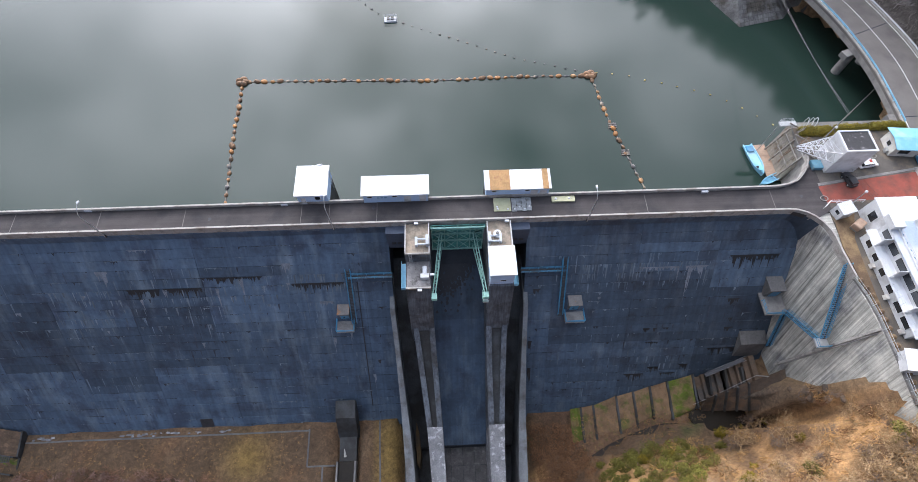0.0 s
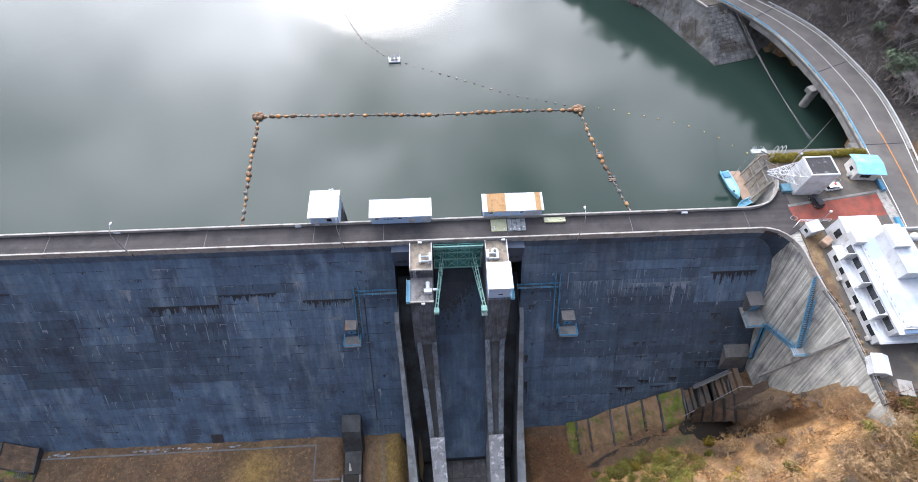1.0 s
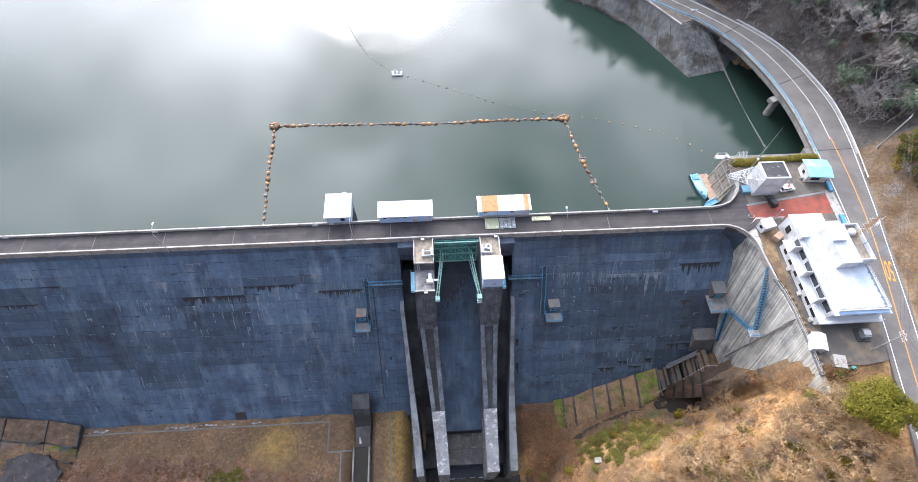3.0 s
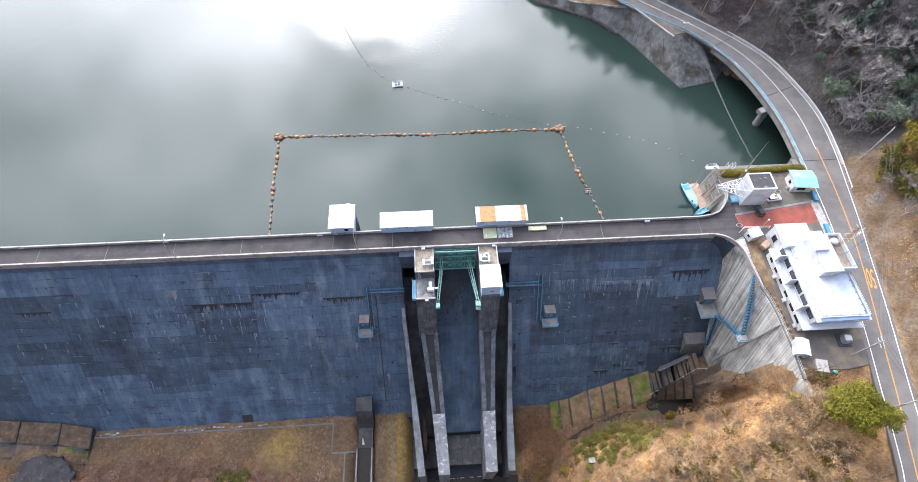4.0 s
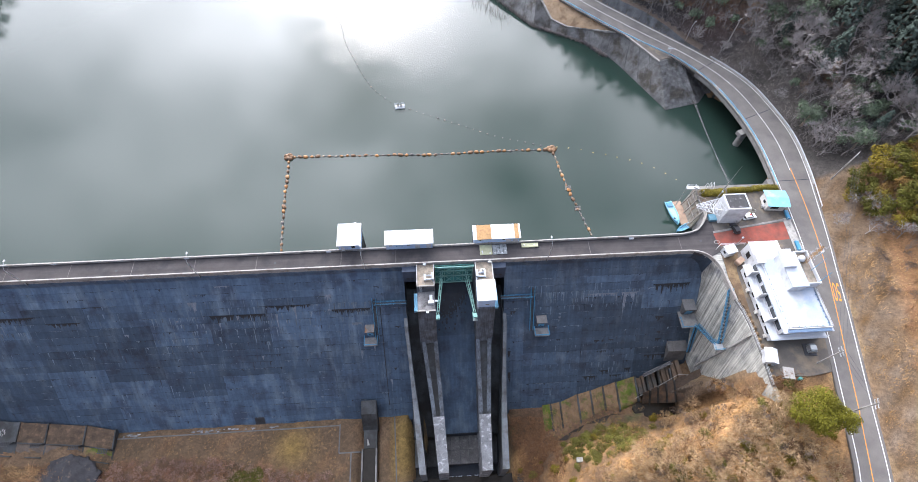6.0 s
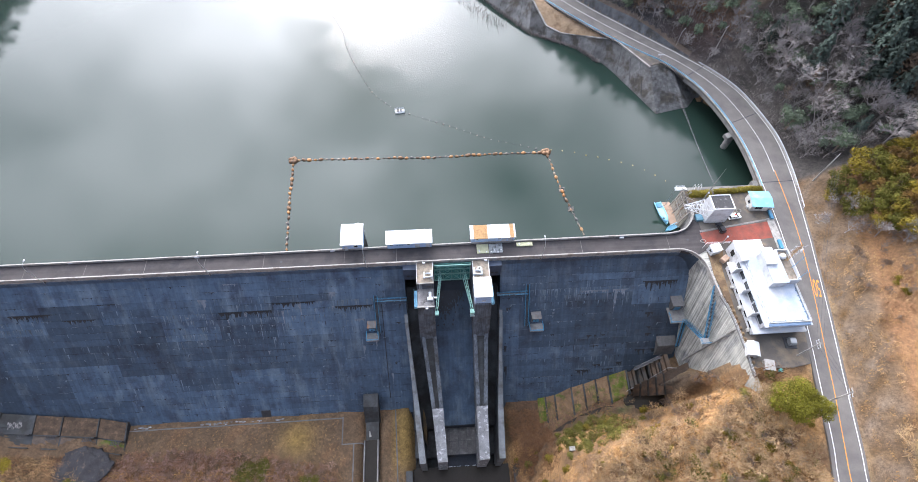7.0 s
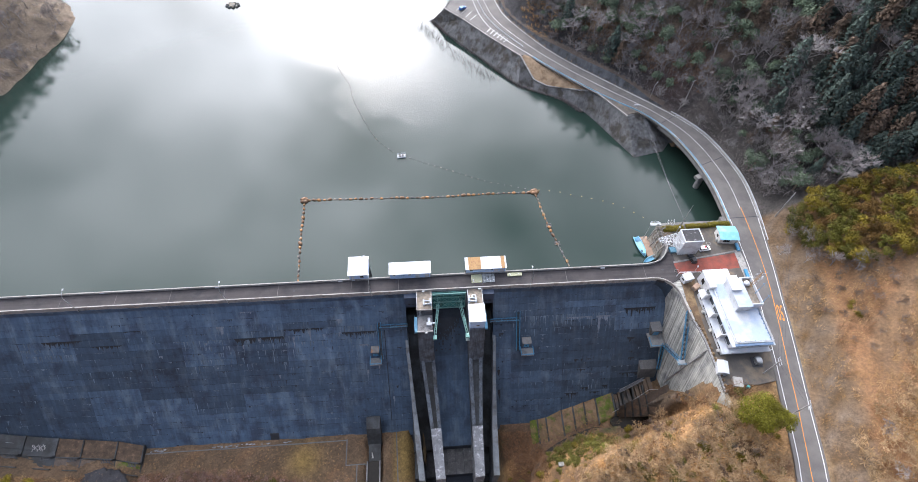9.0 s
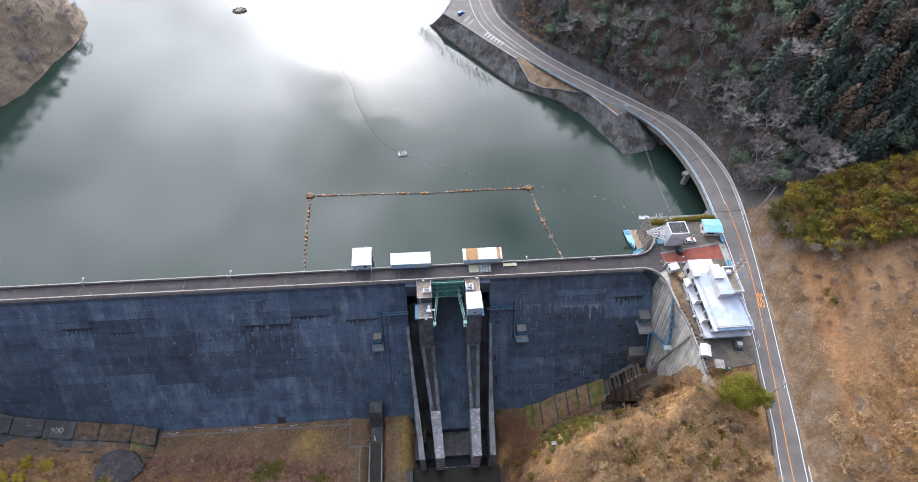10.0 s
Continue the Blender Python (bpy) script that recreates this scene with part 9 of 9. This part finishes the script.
def bare_tree(name, label, seed, h, material, spread=1.0, group="bare trees on the hillside", levels=4, twig=0.026, tips=13, least=0.016):
    t = thing(name, label, "tree", (0, 0, 0), group=group)
    stem, top = bare_tree_mesh(seed, h, spread, levels, twig, tips, least)
    for nm, (vs, fs) in (("trunk", stem), ("crown", top)):
        ob = new(nm, raw_mesh(nm, vs, fs, material))
        ob.parent = t
    return t


BARE_GREY = [bare_tree("bare_tree", "leafless grey deciduous tree on the hillside", 40 + i, 13.0, bark_pale, 1.3, tips=15, twig=0.024) for i in range(5)]
BARE_BROWN = [bare_tree("bare_tree", "leafless brown deciduous tree on the hillside", 60 + i, 10.0, bark, 1.3) for i in range(4)]
CEDARS = [cedar("cedar", "dark green cedar on the hillside", 80 + i, 15.0 + 1.5 * i, leaf_dark) for i in range(3)]
RUSTY = [cedar("cedar", "cedar with rusty winter foliage on the hillside", 90 + i, 15.0 + 1.5 * i, leaf_rust) for i in range(3)]
FAR_CEDARS = [cedar("cedar", "dark cedar far up the hillside", 85 + i, 15.0 + 1.5 * i, lf, 400, 0.8) for i, lf in enumerate((leaf_dark, leaf_dark, leaf_rust))]
FAR_BARE = [bare_tree("bare_tree", "leafless tree far up the hillside", 180 + i, 13.0, bark_pale, 1.3, tips=6, twig=0.046) for i in range(4)]
FAR_EV = [leafy_tree("evergreen_tree", "dull evergreen tree far up the hillside", 190, 11.0, 4.6, 9, 360, 0.8, leaf_wood)]
BANK_BARE = [bare_tree("sapling", "leafless pale tan sapling on the bank", 140 + i, 7.0, bark_tan, 1.35, "saplings on the bank", 4, 0.034, 6, 0.028) for i in range(4)]
PINK = [bare_tree("sapling", "leafless pinkish sapling on the valley floor", 160 + i, 7.0, bark_pink, 1.35, "saplings on the valley floor", 3, 0.06, 9, 0.04) for i in range(3)]
OCHRE = [leafy_tree("evergreen_tree", lb, 100 + i, 6.5, 2.9, 8, 620, 0.29, lf, group="evergreens on the knoll") for i, (lf, lb) in enumerate((
    (leaf_ochre, "ochre-green evergreen tree on the knoll"), (leaf_rusty, "bronze-brown evergreen tree on the knoll"), (leaf_olive, "olive-green evergreen tree on the knoll"),
    (leaf_rusty, "bronze-brown evergreen tree on the knoll"), (leaf_olive, "olive-green evergreen tree on the knoll")))]
DARK_EV = [leafy_tree("evergreen_tree", "dull green evergreen tree in the woods", 120 + i, 11.0, 4.6, 9, 760, 0.5, leaf_wood, group="evergreens in the woods") for i in range(3)]

rv = random.Random(77)
VERGE = [(118, 30), (115, 40), (113, 54), (109, 65), (98, 82), (84, 96), (66, 114), (56, 128), (48, 145), (54, 148), (75, 116), (100, 94), (118, 72), (122, 44)]
WOODS = [(117, 34), (126, 28), (150, 33), (178, 34), (204, 58), (204, 118), (160, 126), (120, 136), (84, 164), (62, 196), (44, 194), (41, 165), (48, 145), (62, 122), (78, 105), (95, 90), (110, 74), (117, 56)]
KNOLL = [(116, 15), (122, 22), (136, 26), (158, 30), (185, 30), (205, 24), (200, 0), (165, -5), (148, -3), (136, -4), (126, -2), (119, 5)]


def far_forest(name, label, sets, r_):
    """The trees past those that can be told apart, joined into one object: sets of (kinds, spots, least size, greatest size)."""
    vs, fs, mi, mats = [], [], [], []
    for kinds, pts, lo, hi in sets:
        for p, z in zip(pts, heights(pts)):
            k = kinds[r_.randrange(len(kinds))]
            s, a = r_.uniform(lo, hi), r_.uniform(0, 6.283)
            c, n = math.cos(a) * s, math.sin(a) * s
            for o in k.children:
                i = len(vs)
                if o.data.materials[0] not in mats:
                    mats.append(o.data.materials[0])
                vs.extend((p[0] + c * v.co.x - n * v.co.y, p[1] + n * v.co.x + c * v.co.y, z - 0.2 + v.co.z * s) for v in o.data.vertices)
                fs.extend(tuple(i + q for q in f.vertices) for f in o.data.polygons)
                mi.extend([mats.index(o.data.materials[0])] * len(o.data.polygons))
    me = raw_mesh(name, vs, fs, mats)
    me.polygons.foreach_set("material_index", mi)
    return tagged(new(name, me), label, "trees", kind="stuff")


CEDAR_WOOD = [(126, 62), (136, 44), (150, 34), (178, 34), (204, 60), (204, 120), (168, 124), (146, 96)]
spots = scatter(rv, WOODS, 760, 3.9)
CLEAR = [(101.9, 94.9), (135.6, 69.9), (120.6, 67.6), (132.9, 54.2), (139.2, 29.8), (109.1, 76.6), (129.7, 60.6), (123.2, 44.8), (112.5, 88.0), (128.0, 84.0), (146.0, 78.0), (94.0, 118.0)]
spots = [p for p in spots if min(math.hypot(p[0] - q[0], p[1] - q[1]) for q in CLEAR) > 4.4]
plant(BARE_GREY, CLEAR, rv, 1.05, 1.35)
spots = [p for i, p in enumerate(spots) if p[1] < 80 or p[0] + p[1] > 204 or i % 2 == 0]
crest = [p for p in spots if inside(p, CEDAR_WOOD)]
mid = [p for p in spots if not inside(p, CEDAR_WOOD)]
big_bare = [p for i, p in enumerate(mid) if i % 7 == 0]
small_bare = [p for i, p in enumerate(mid) if i % 7 in (2, 4)]
dark = [p for i, p in enumerate(mid) if i % 7 in (1, 3, 5, 6)]
plant(CEDARS + CEDARS + RUSTY, crest[:140], rv, 0.75, 1.2)
plant(BARE_GREY, crest[140:156], rv, 1.0, 1.5)
plant(CEDARS[:1] + DARK_EV * 3 + RUSTY[:1], dark[:140], rv, 0.5, 1.0)
plant(BARE_GREY, big_bare[:70], rv, 0.9, 1.45)
plant(BARE_GREY + BARE_BROWN, small_bare[:110], rv, 0.7, 1.15)
far_forest("far_woods", "distant mixed woods of dark conifers and bare trees", ((FAR_CEDARS, crest[156:], 0.8, 1.2), (FAR_EV, dark[140:], 0.5, 0.95), (FAR_BARE, big_bare[70:] + small_bare[110:], 0.8, 1.3),
                                                                                 (FAR_EV, scatter(rv, WOODS, 240, 5.6), 0.28, 0.5), (FAR_BARE, scatter(rv, VERGE, 44, 4.3), 0.35, 0.7),
    (FAR_BARE, scatter(rv, [(-190, 100), (-176, 138), (-172, 160), (-182, 182), (-200, 200), (-260, 260), (-300, 150), (-240, 80)], 120, 7.0), 0.5, 0.9)), rv)
knoll = sorted(scatter(rv, KNOLL, 330, 2.5), key=lambda p: p[0])
plant(OCHRE + OCHRE[:1] * 2 + OCHRE[2:3] * 2, knoll[:150], rv, 0.65, 1.15)
far_forest("knoll_woods", "ochre and olive evergreens crowded on the knoll", ((OCHRE + OCHRE[:1] * 2 + OCHRE[2:3] * 2, knoll[150:], 0.65, 1.15),), rv)
plant(BARE_GREY, [(113.5, 7.0), (117.0, 1.5), (117.5, 13.0), (122.0, -2.0), (127.0, -5.0), (120.0, 8.0)], rv, 0.4, 0.6)
plant(BARE_BROWN, scatter(rv, [(119, 6), (126, 0), (140, -4), (170, -4), (200, 0), (200, -26), (165, -22), (140, -14), (128, -12), (121, -4)], 40, 5.0), rv, 0.4, 0.75)
plant(DARK_EV, scatter(rv, [(77, 146), (122, 145), (100, 100), (80, 110)], 34, 5.0), rv, 0.5, 0.95)
BANK_WOOD = [(38, -53), (46, -49), (57, -46), (66, -42), (74, -40), (82, -48), (86, -62), (80, -78), (30, -78), (33, -62)]
plant(BANK_BARE, scatter(rv, BANK_WOOD, 170, 2.6), rv, 0.6, 1.15)
plant(BANK_BARE, [(73.0, -38.0), (70.0, -37.0), (66.0, -38.5), (61.0, -40.0), (75.5, -36.5), (76.9, -40.2), (77.2, -42.0), (79.2, -42.6), (80.6, -41.8), (76.8, -37.6), (74.2, -34.4), (50.0, -45.0), (44.0, -49.0)], rv, 0.8, 1.15)

# the big camphor beside the road
cm = leafy_tree("camphor_tree", "large rounded yellow-green camphor tree by the road", 300, 11.0, 5.6, 14, 9000, 0.22, leaf_bright)
cm.matrix_basis = pose(82.3, -43.6, height_at(82.3, -43.6) + 1.0)
cm2 = leafy_tree("camphor_tree", "smaller rounded camphor tree by the road", 301, 7.5, 3.2, 7, 3600, 0.22, leaf_bright)
cm2.matrix_basis = pose(87.6, -46.0, height_at(87.6, -46.0) + 1.2)


def brush_mesh(seed, blades, rad, h, width):
    """A tangle of thin arching stems: points and faces for one clump."""
    r_ = random.Random(seed)
    vs, fs = [], []
    for _ in range(blades):
        a, d = r_.uniform(0, 6.283), rad * r_.random() ** 0.5
        p = Vector((d * math.cos(a), d * math.sin(a), 0))
        b = r_.uniform(0, 6.283)
        out = Vector((math.cos(b), math.sin(b), 0))
        ln = h * r_.uniform(0.5, 1.2)
        pts = [p, p + out * ln * 0.3 + Vector((0, 0, ln * 0.6)), p + out * ln * 0.9 + Vector((0, 0, ln * r_.uniform(0.4, 0.85)))]
        s = Vector((-out.y, out.x, r_.uniform(-0.4, 0.4))) * width * r_.uniform(0.6, 1.4)
        i = len(vs)
        vs += [pts[0] - s, pts[0] + s, pts[1] + s * 0.8, pts[1] - s * 0.8, pts[2]]
        fs += [(i, i + 1, i + 2, i + 3), (i + 3, i + 2, i + 4)]
    return vs, fs


def brush_field(name, label, spots_, clumps, material, r_, lo=0.7, hi=1.3, sink=0.15, category="brush", patchy=0.0, seed=0.0):
    """One object of many clumps that nobody could count; patchy leaves out more of the ground the higher it is."""
    vs, fs = [], []
    if patchy:
        spots_ = [p for p in spots_ if float(wavy(np.array(p[0]), np.array(p[1]), 0.17, seed)) + 0.5 * float(wavy(np.array(p[0]), np.array(p[1]), 0.5, seed)) > patchy - 1.0]
    zs = heights(spots_)
    for p, z in zip(spots_, zs):
        cv_, cf = clumps[r_.randrange(len(clumps))]
        s, a = r_.uniform(lo, hi), r_.uniform(0, 6.283)
        c, n = math.cos(a) * s, math.sin(a) * s
        i = len(vs)
        vs.extend((p[0] + c * v.x - n * v.y, p[1] + n * v.x + c * v.y, z - sink + v.z * s) for v in cv_)
        fs.extend(tuple(i + k for k in f) for f in cf)
    me = raw_mesh(name, vs, fs, material)
    return tagged(new(name, me), label, category, kind="stuff")


CL_DRY = [brush_mesh(400 + i, 34, 1.2, 1.5, 0.046) for i in range(6)]
CL_FAR = [brush_mesh(460 + i, 22, 1.8, 2.8, 0.07) for i in range(4)]
CL_LOW = [brush_mesh(420 + i, 20, 0.9, 0.6, 0.05) for i in range(5)]
CL_BIG = [brush_mesh(440 + i, 46, 1.6, 2.4, 0.05) for i in range(5)]
rb = random.Random(501)
BANK = [(20, -46), (32, -42), (46, -40), (56, -38), (66, -35), (73, -31), (77, -36), (79, -36), (91, -37), (88, -52), (84, -64), (80, -78), (15, -78), (23, -62)]
brush_field("dry_brush", "tangled pale dry brush over the bank", scatter(rb, BANK, 640, 1.3), CL_DRY, straw, rb, 0.5, 1.1, patchy=1.0, seed=1.0)
brush_field("dry_brush", "bleached arching stems over the bank", scatter(rb, BANK_WOOD, 330, 1.8), CL_BIG, straw, rb, 0.7, 1.2, patchy=1.05, seed=6.0)
brush_field("dry_brush", "pale dry brush below the abutment wall", scatter(rb, [(70, -33), (75, -29.5), (76.5, -34), (78, -38.5), (72, -40), (66, -38)], 70, 1.2), CL_DRY, straw, rb, 0.4, 0.8)
brush_field("dry_brush", "tan brush on the slope above the paved cut", scatter(rb, [(46, 148), (63, 147), (60, 127), (51, 129)], 150, 1.6), CL_DRY, straw, rb, 0.6, 1.2)
brush_field("dry_brush", "reddish brown scrub on the slope above the paved cut", scatter(rb, [(62, 130), (79, 124), (100, 97), (92, 94), (66, 119)], 230, 1.7), CL_DRY, twig_brown, rb, 0.6, 1.1)
brush_field("dry_brush", "brown leafless scrub over the bank", scatter(rb, BANK, 300, 2.0), CL_BIG, twig_brown, rb, patchy=1.1, seed=3.0)
UPHILL = [(108, -14), (113, 4), (117, 10), (126, 4), (140, -2), (200, 0), (205, -80), (103, -80), (99, -66), (104, -36)]
brush_field("dry_brush", "low dry grass over the cut slope", scatter(rb, UPHILL, 2200, 1.2), CL_LOW, straw, rb, 0.7, 1.4, patchy=0.85, seed=2.0)
CL_VINE = [brush_mesh(480 + i, 20, 1.7, 1.3, 0.058) for i in range(5)]
brush_field("dry_brush", "bleached tangled vines over the cut slope", scatter(rb, [(113, -10), (118, 4), (128, 0), (150, -4), (165, -8), (165, -60), (118, -80), (104, -80), (104, -62), (109, -36)], 1300, 1.4), CL_VINE, pale_straw, rb, 0.5, 1.0, patchy=1.0, seed=5.0)
brush_field("dry_brush", "brown vine scrub on the slope above the road", scatter(rb, [(116, -8), (140, -10), (200, -20), (205, -80), (106, -80), (108, -50), (112, -26)], 500, 2.0), CL_DRY, twig_brown, rb, patchy=1.05, seed=8.0)
brush_field("dry_brush", "grey thicket on the slope above the road", scatter(rb, [(112, -62), (118, -45), (140, -38), (200, -40), (200, -85), (108, -85)], 260, 2.2), CL_BIG, straw, rb, 0.9, 1.4)
brush_field("dry_brush", "brown undergrowth beside the lake road", scatter(rb, VERGE, 700, 1.2), CL_FAR, undergrowth, rb, 0.35, 0.7)
brush_field("dry_brush", "leafless undergrowth in the woods", scatter(rb, WOODS, 1300, 1.9), CL_FAR, undergrowth, rb, 0.8, 1.4)
brush_field("dry_brush", "tan scrub above the lake road", scatter(rb, [(50, 140), (60, 124), (78, 107), (96, 92), (108, 78), (114, 82), (100, 104), (84, 122), (66, 146), (54, 158)], 340, 1.6), CL_FAR, twig_brown, rb, 0.4, 0.8, patchy=0.8, seed=7.0)
brush_field("dry_brush", "brown scrub on the opposite shore", scatter(rb, [(-186, 103), (-174, 138), (-171, 160), (-180, 181), (-200, 198), (-260, 240), (-270, 130), (-220, 90)], 520, 2.6), CL_FAR, undergrowth, rb)
LAWN = [(-100, -32), (-34, -32), (-34, -40), (-30, -40), (-30, -62), (-140, -66), (-110, -36)]
RIBS = [(31, -31.5), (60, -27.5), (60, -33), (46, -38), (31, -39.5)]
brush_field("dry_brush", "dead grass in the pockets at the dam foot", scatter(rb, RIBS, 110, 1.2), CL_LOW, straw, rb, 0.4, 0.8, -1.1)
brush_field("moss_tufts", "green moss tufts in the pockets at the dam foot", scatter(rb, RIBS, 70, 1.2), CL_LOW, moss, rb, 0.4, 0.7, -1.1)
brush_field("dry_brush", "pinkish leafless scrub on the valley floor", scatter(rb, [(-96, -44), (-60, -46), (-36, -48), (-30, -62), (-120, -62), (-112, -42)], 220, 2.0), CL_BIG, straw, rb, 0.5, 0.9)
brush_field("dead_grass", "short dead grass on the lawn below the dam", scatter(rb, LAWN, 1100, 1.0), CL_LOW, straw, rb, 0.3, 0.6, 0.05, "grass")
brush_field("dry_brush", "brown scrub at the edge of the lawn", scatter(rb, [(-100, -40), (-60, -43), (-34, -46), (-30, -62), (-150, -62), (-140, -38), (-120, -37)], 420, 1.5), CL_DRY, twig_brown, rb)
brush_field("dry_brush", "straw scrub beside the spillway", scatter(rb, [(19.5, -32), (30, -33), (33, -40), (28, -52), (22, -50)], 240, 0.8), CL_DRY, twig_brown, rb, 0.5, 0.9)

def shore_field(name, label, line, width, count, h, w, lean, material, seed, category):
    """Thin stems standing in the water along a line."""
    r_ = random.Random(seed)
    vs, fs = [], []
    for _ in range(count):
        k = r_.randrange(len(line) - 1)
        p = Vector(line[k]).lerp(Vector(line[k + 1]), r_.random())
        a = r_.uniform(0, 6.283)
        q = Vector((p.x + width * r_.gauss(0, 0.4), p.y + width * r_.gauss(0, 0.4), WATER - 0.1))
        ln = h * r_.uniform(0.5, 1.2)
        top_ = q + Vector((lean * math.cos(a), lean * math.sin(a), 1.0)) * ln
        sd_ = Vector((-math.sin(a), math.cos(a), 0)) * w
        i = len(vs)
        vs += [q - sd_, q + sd_, top_ + sd_ * 0.4, top_ - sd_ * 0.4]
        fs.append((i, i + 1, i + 2, i + 3))
    tagged(new(name, raw_mesh(name, vs, fs, material)), label, category, kind="stuff")


shore_field("reeds", "dead brown reeds standing in the shallow lake", [(0.0, 156.0), (4.0, 147.5), (11.5, 136.0), (22.0, 121.5), (31.0, 111.5)], 5.5, 1150, 1.7, 0.035, 0.2, reed, 521, "reeds")
shore_field("shore_scrub", "dark scrub along the waterline of the shore wall", [(4.2, 160.0), (12.0, 147.0), (27.0, 126.8), (41.0, 107.4), (59.0, 97.4), (66.0, 89.0)], 1.3, 3200, 1.0, 0.08, 0.7, undergrowth, 522, "scrub")

SHRUB = [leafy_tree("evergreen_shrub", "dull green evergreen shrub on the bank", 320 + i, 2.2, 1.7, 5, 800, 0.17, leaf_green, "shrub", "shrubs on the bank") for i in range(3)]
YELLOW = [leafy_tree("evergreen_shrub", "yellowish shrub on the bank", 330 + i, 1.9, 1.4, 5, 650, 0.16, leaf_ochre, "shrub", "yellow shrubs on the bank") for i in range(2)]
BUSH = [leafy_tree("evergreen_shrub", "bright yellow-green bush on the valley side", 340 + i, 1.9, 1.5, 5, 800, 0.16, leaf_yellow, "shrub", "yellow bushes on the valley side") for i in range(2)]
plant(SHRUB, scatter(rb, [(33, -42.5), (42, -40.5), (51, -39.5), (54, -42), (46, -46.5), (37, -49.5), (33, -47)], 95, 1.3), rb, 0.6, 1.15)
plant(SHRUB[:1] + YELLOW, scatter(rb, BANK, 90, 2.8), rb, 0.5, 1.2)
far_forest("bank_scrub", "leafless tan saplings crowding the bank", ((BANK_BARE, scatter(rb, BANK_WOOD, 54, 3.8), 0.6, 0.9),), rb)
plant(SHRUB + YELLOW, scatter(rb, [(44, -52), (58, -50), (72, -48), (80, -50), (84, -64), (60, -72), (40, -66)], 36, 2.4), rb, 0.7, 1.3)
mound_bm = bmesh.new()
ball(mound_bm, (0, 0, 0), 1.0, 10.8, 6.2, 1.5, 5)
for v in mound_bm.verts:
    v.co *= 1 + 0.14 * noise.noise(v.co * 0.5) + 0.06 * noise.noise(v.co * 1.4)
    v.co.z += 0.22 * noise.noise(v.co * 2.4) + 0.18 * noise.noise(v.co * 5.0)
md = solid("spoil_mound", mound_bm, dark_slate, "low dark mound of wet stony spoil", "mound", smooth=True)
md.matrix_basis = pose(-112.4, -41.6, height_at(-112.4, -41.6) - 0.2)
plant(SHRUB, [(-62, -44.2), (-60.2, -45.8), (-58.4, -44.6), (-63.8, -46.2), (-57.0, -46.8), (-60.6, -47.8), (-62.6, -48.6), (-56.2, -44.6), (-42.2, -49.2), (-40.4, -50.0), (-41.6, -51.4), (-112.6, -46.4), (-111.0, -47.6)], rb, 1.0, 1.5)
plant(BUSH, scatter(rb, [(-152, -37), (-128, -39), (-128, -50), (-160, -50)], 16, 2.6), rb, 1.3, 2.0)
plant(PINK, scatter(rb, [(-100, -39.2), (-84, -38.6), (-66, -40.2), (-36, -45.5), (-34, -51), (-66, -50), (-104, -47)], 170, 1.7), rb, 0.3, 0.62)
brush_field("dry_brush", "reddish leafless scrub at the foot of the lawn", scatter(rb, [(-100, -38.4), (-84, -37.6), (-66, -39), (-46, -43), (-34, -46), (-34, -52), (-104, -48)], 300, 1.1), CL_DRY, red_brush, rb, 0.5, 0.9, patchy=0.8, seed=4.0)
brush_field("dry_brush", "straw grass tufts along the far end of the lawn", scatter(rb, [(-160, -37), (-124, -38), (-101, -43), (-101, -50), (-160, -50)], 260, 1.2), CL_DRY, pale_straw, rb, 0.6, 1.1)
plant(BARE_BROWN + BARE_GREY, scatter(rb, [(108, -52), (118, -36), (150, -30), (200, -34), (200, -84), (104, -84)], 40, 5.0), rb, 0.25, 0.5)
plant(BANK_BARE, scatter(rb, [(104, -54), (116, -42), (130, -30), (134, -48), (128, -70), (102, -70)], 50, 3.6), rb, 0.7, 1.3)
plant(BARE_BROWN, scatter(rb, [(113, -8), (119, 0), (130, -6), (142, -8), (150, -26), (128, -32), (112, -28)], 34, 3.4), rb, 0.25, 0.5)
plant(BARE_BROWN, scatter(rb, [(56, -42), (66, -38), (76.5, -37), (77.5, -44), (84, -56), (80, -70), (50, -66), (40, -56)], 40, 3.2), rb, 0.3, 0.55)
plant(BARE_BROWN, [(70.5, -33.5), (72.4, -31.8), (73.6, -35.2), (74.6, -33.0), (68.4, -35.0), (75.6, -39.0), (71.6, -36.6)], rb, 0.28, 0.45)
plant(YELLOW, [(120.2, -16.4), (121.6, -15.2), (121.0, -19.6), (137, -32)], rb, 0.7, 1.0)
bm = bmesh.new()
rbox(bm, 33.2, 34.8, -48.6, -47.4, -0.5, 0.5, 0.15)
sb = solid("pale_block", bm, concrete_pale, "pale concrete block lying among the shrubs", "block")
sb.matrix_basis = pose(0, 0, height_at(34, -48) + 1.7)
for k in FAR_BARE + FAR_EV + BUSH + PINK + FAR_CEDARS + BANK_BARE + BARE_GREY + BARE_BROWN + CEDARS + RUSTY + OCHRE + DARK_EV + SHRUB + YELLOW:
    if k not in SET_OUT:
        for o in (*k.children_recursive, k):
            bpy.data.objects.remove(o)
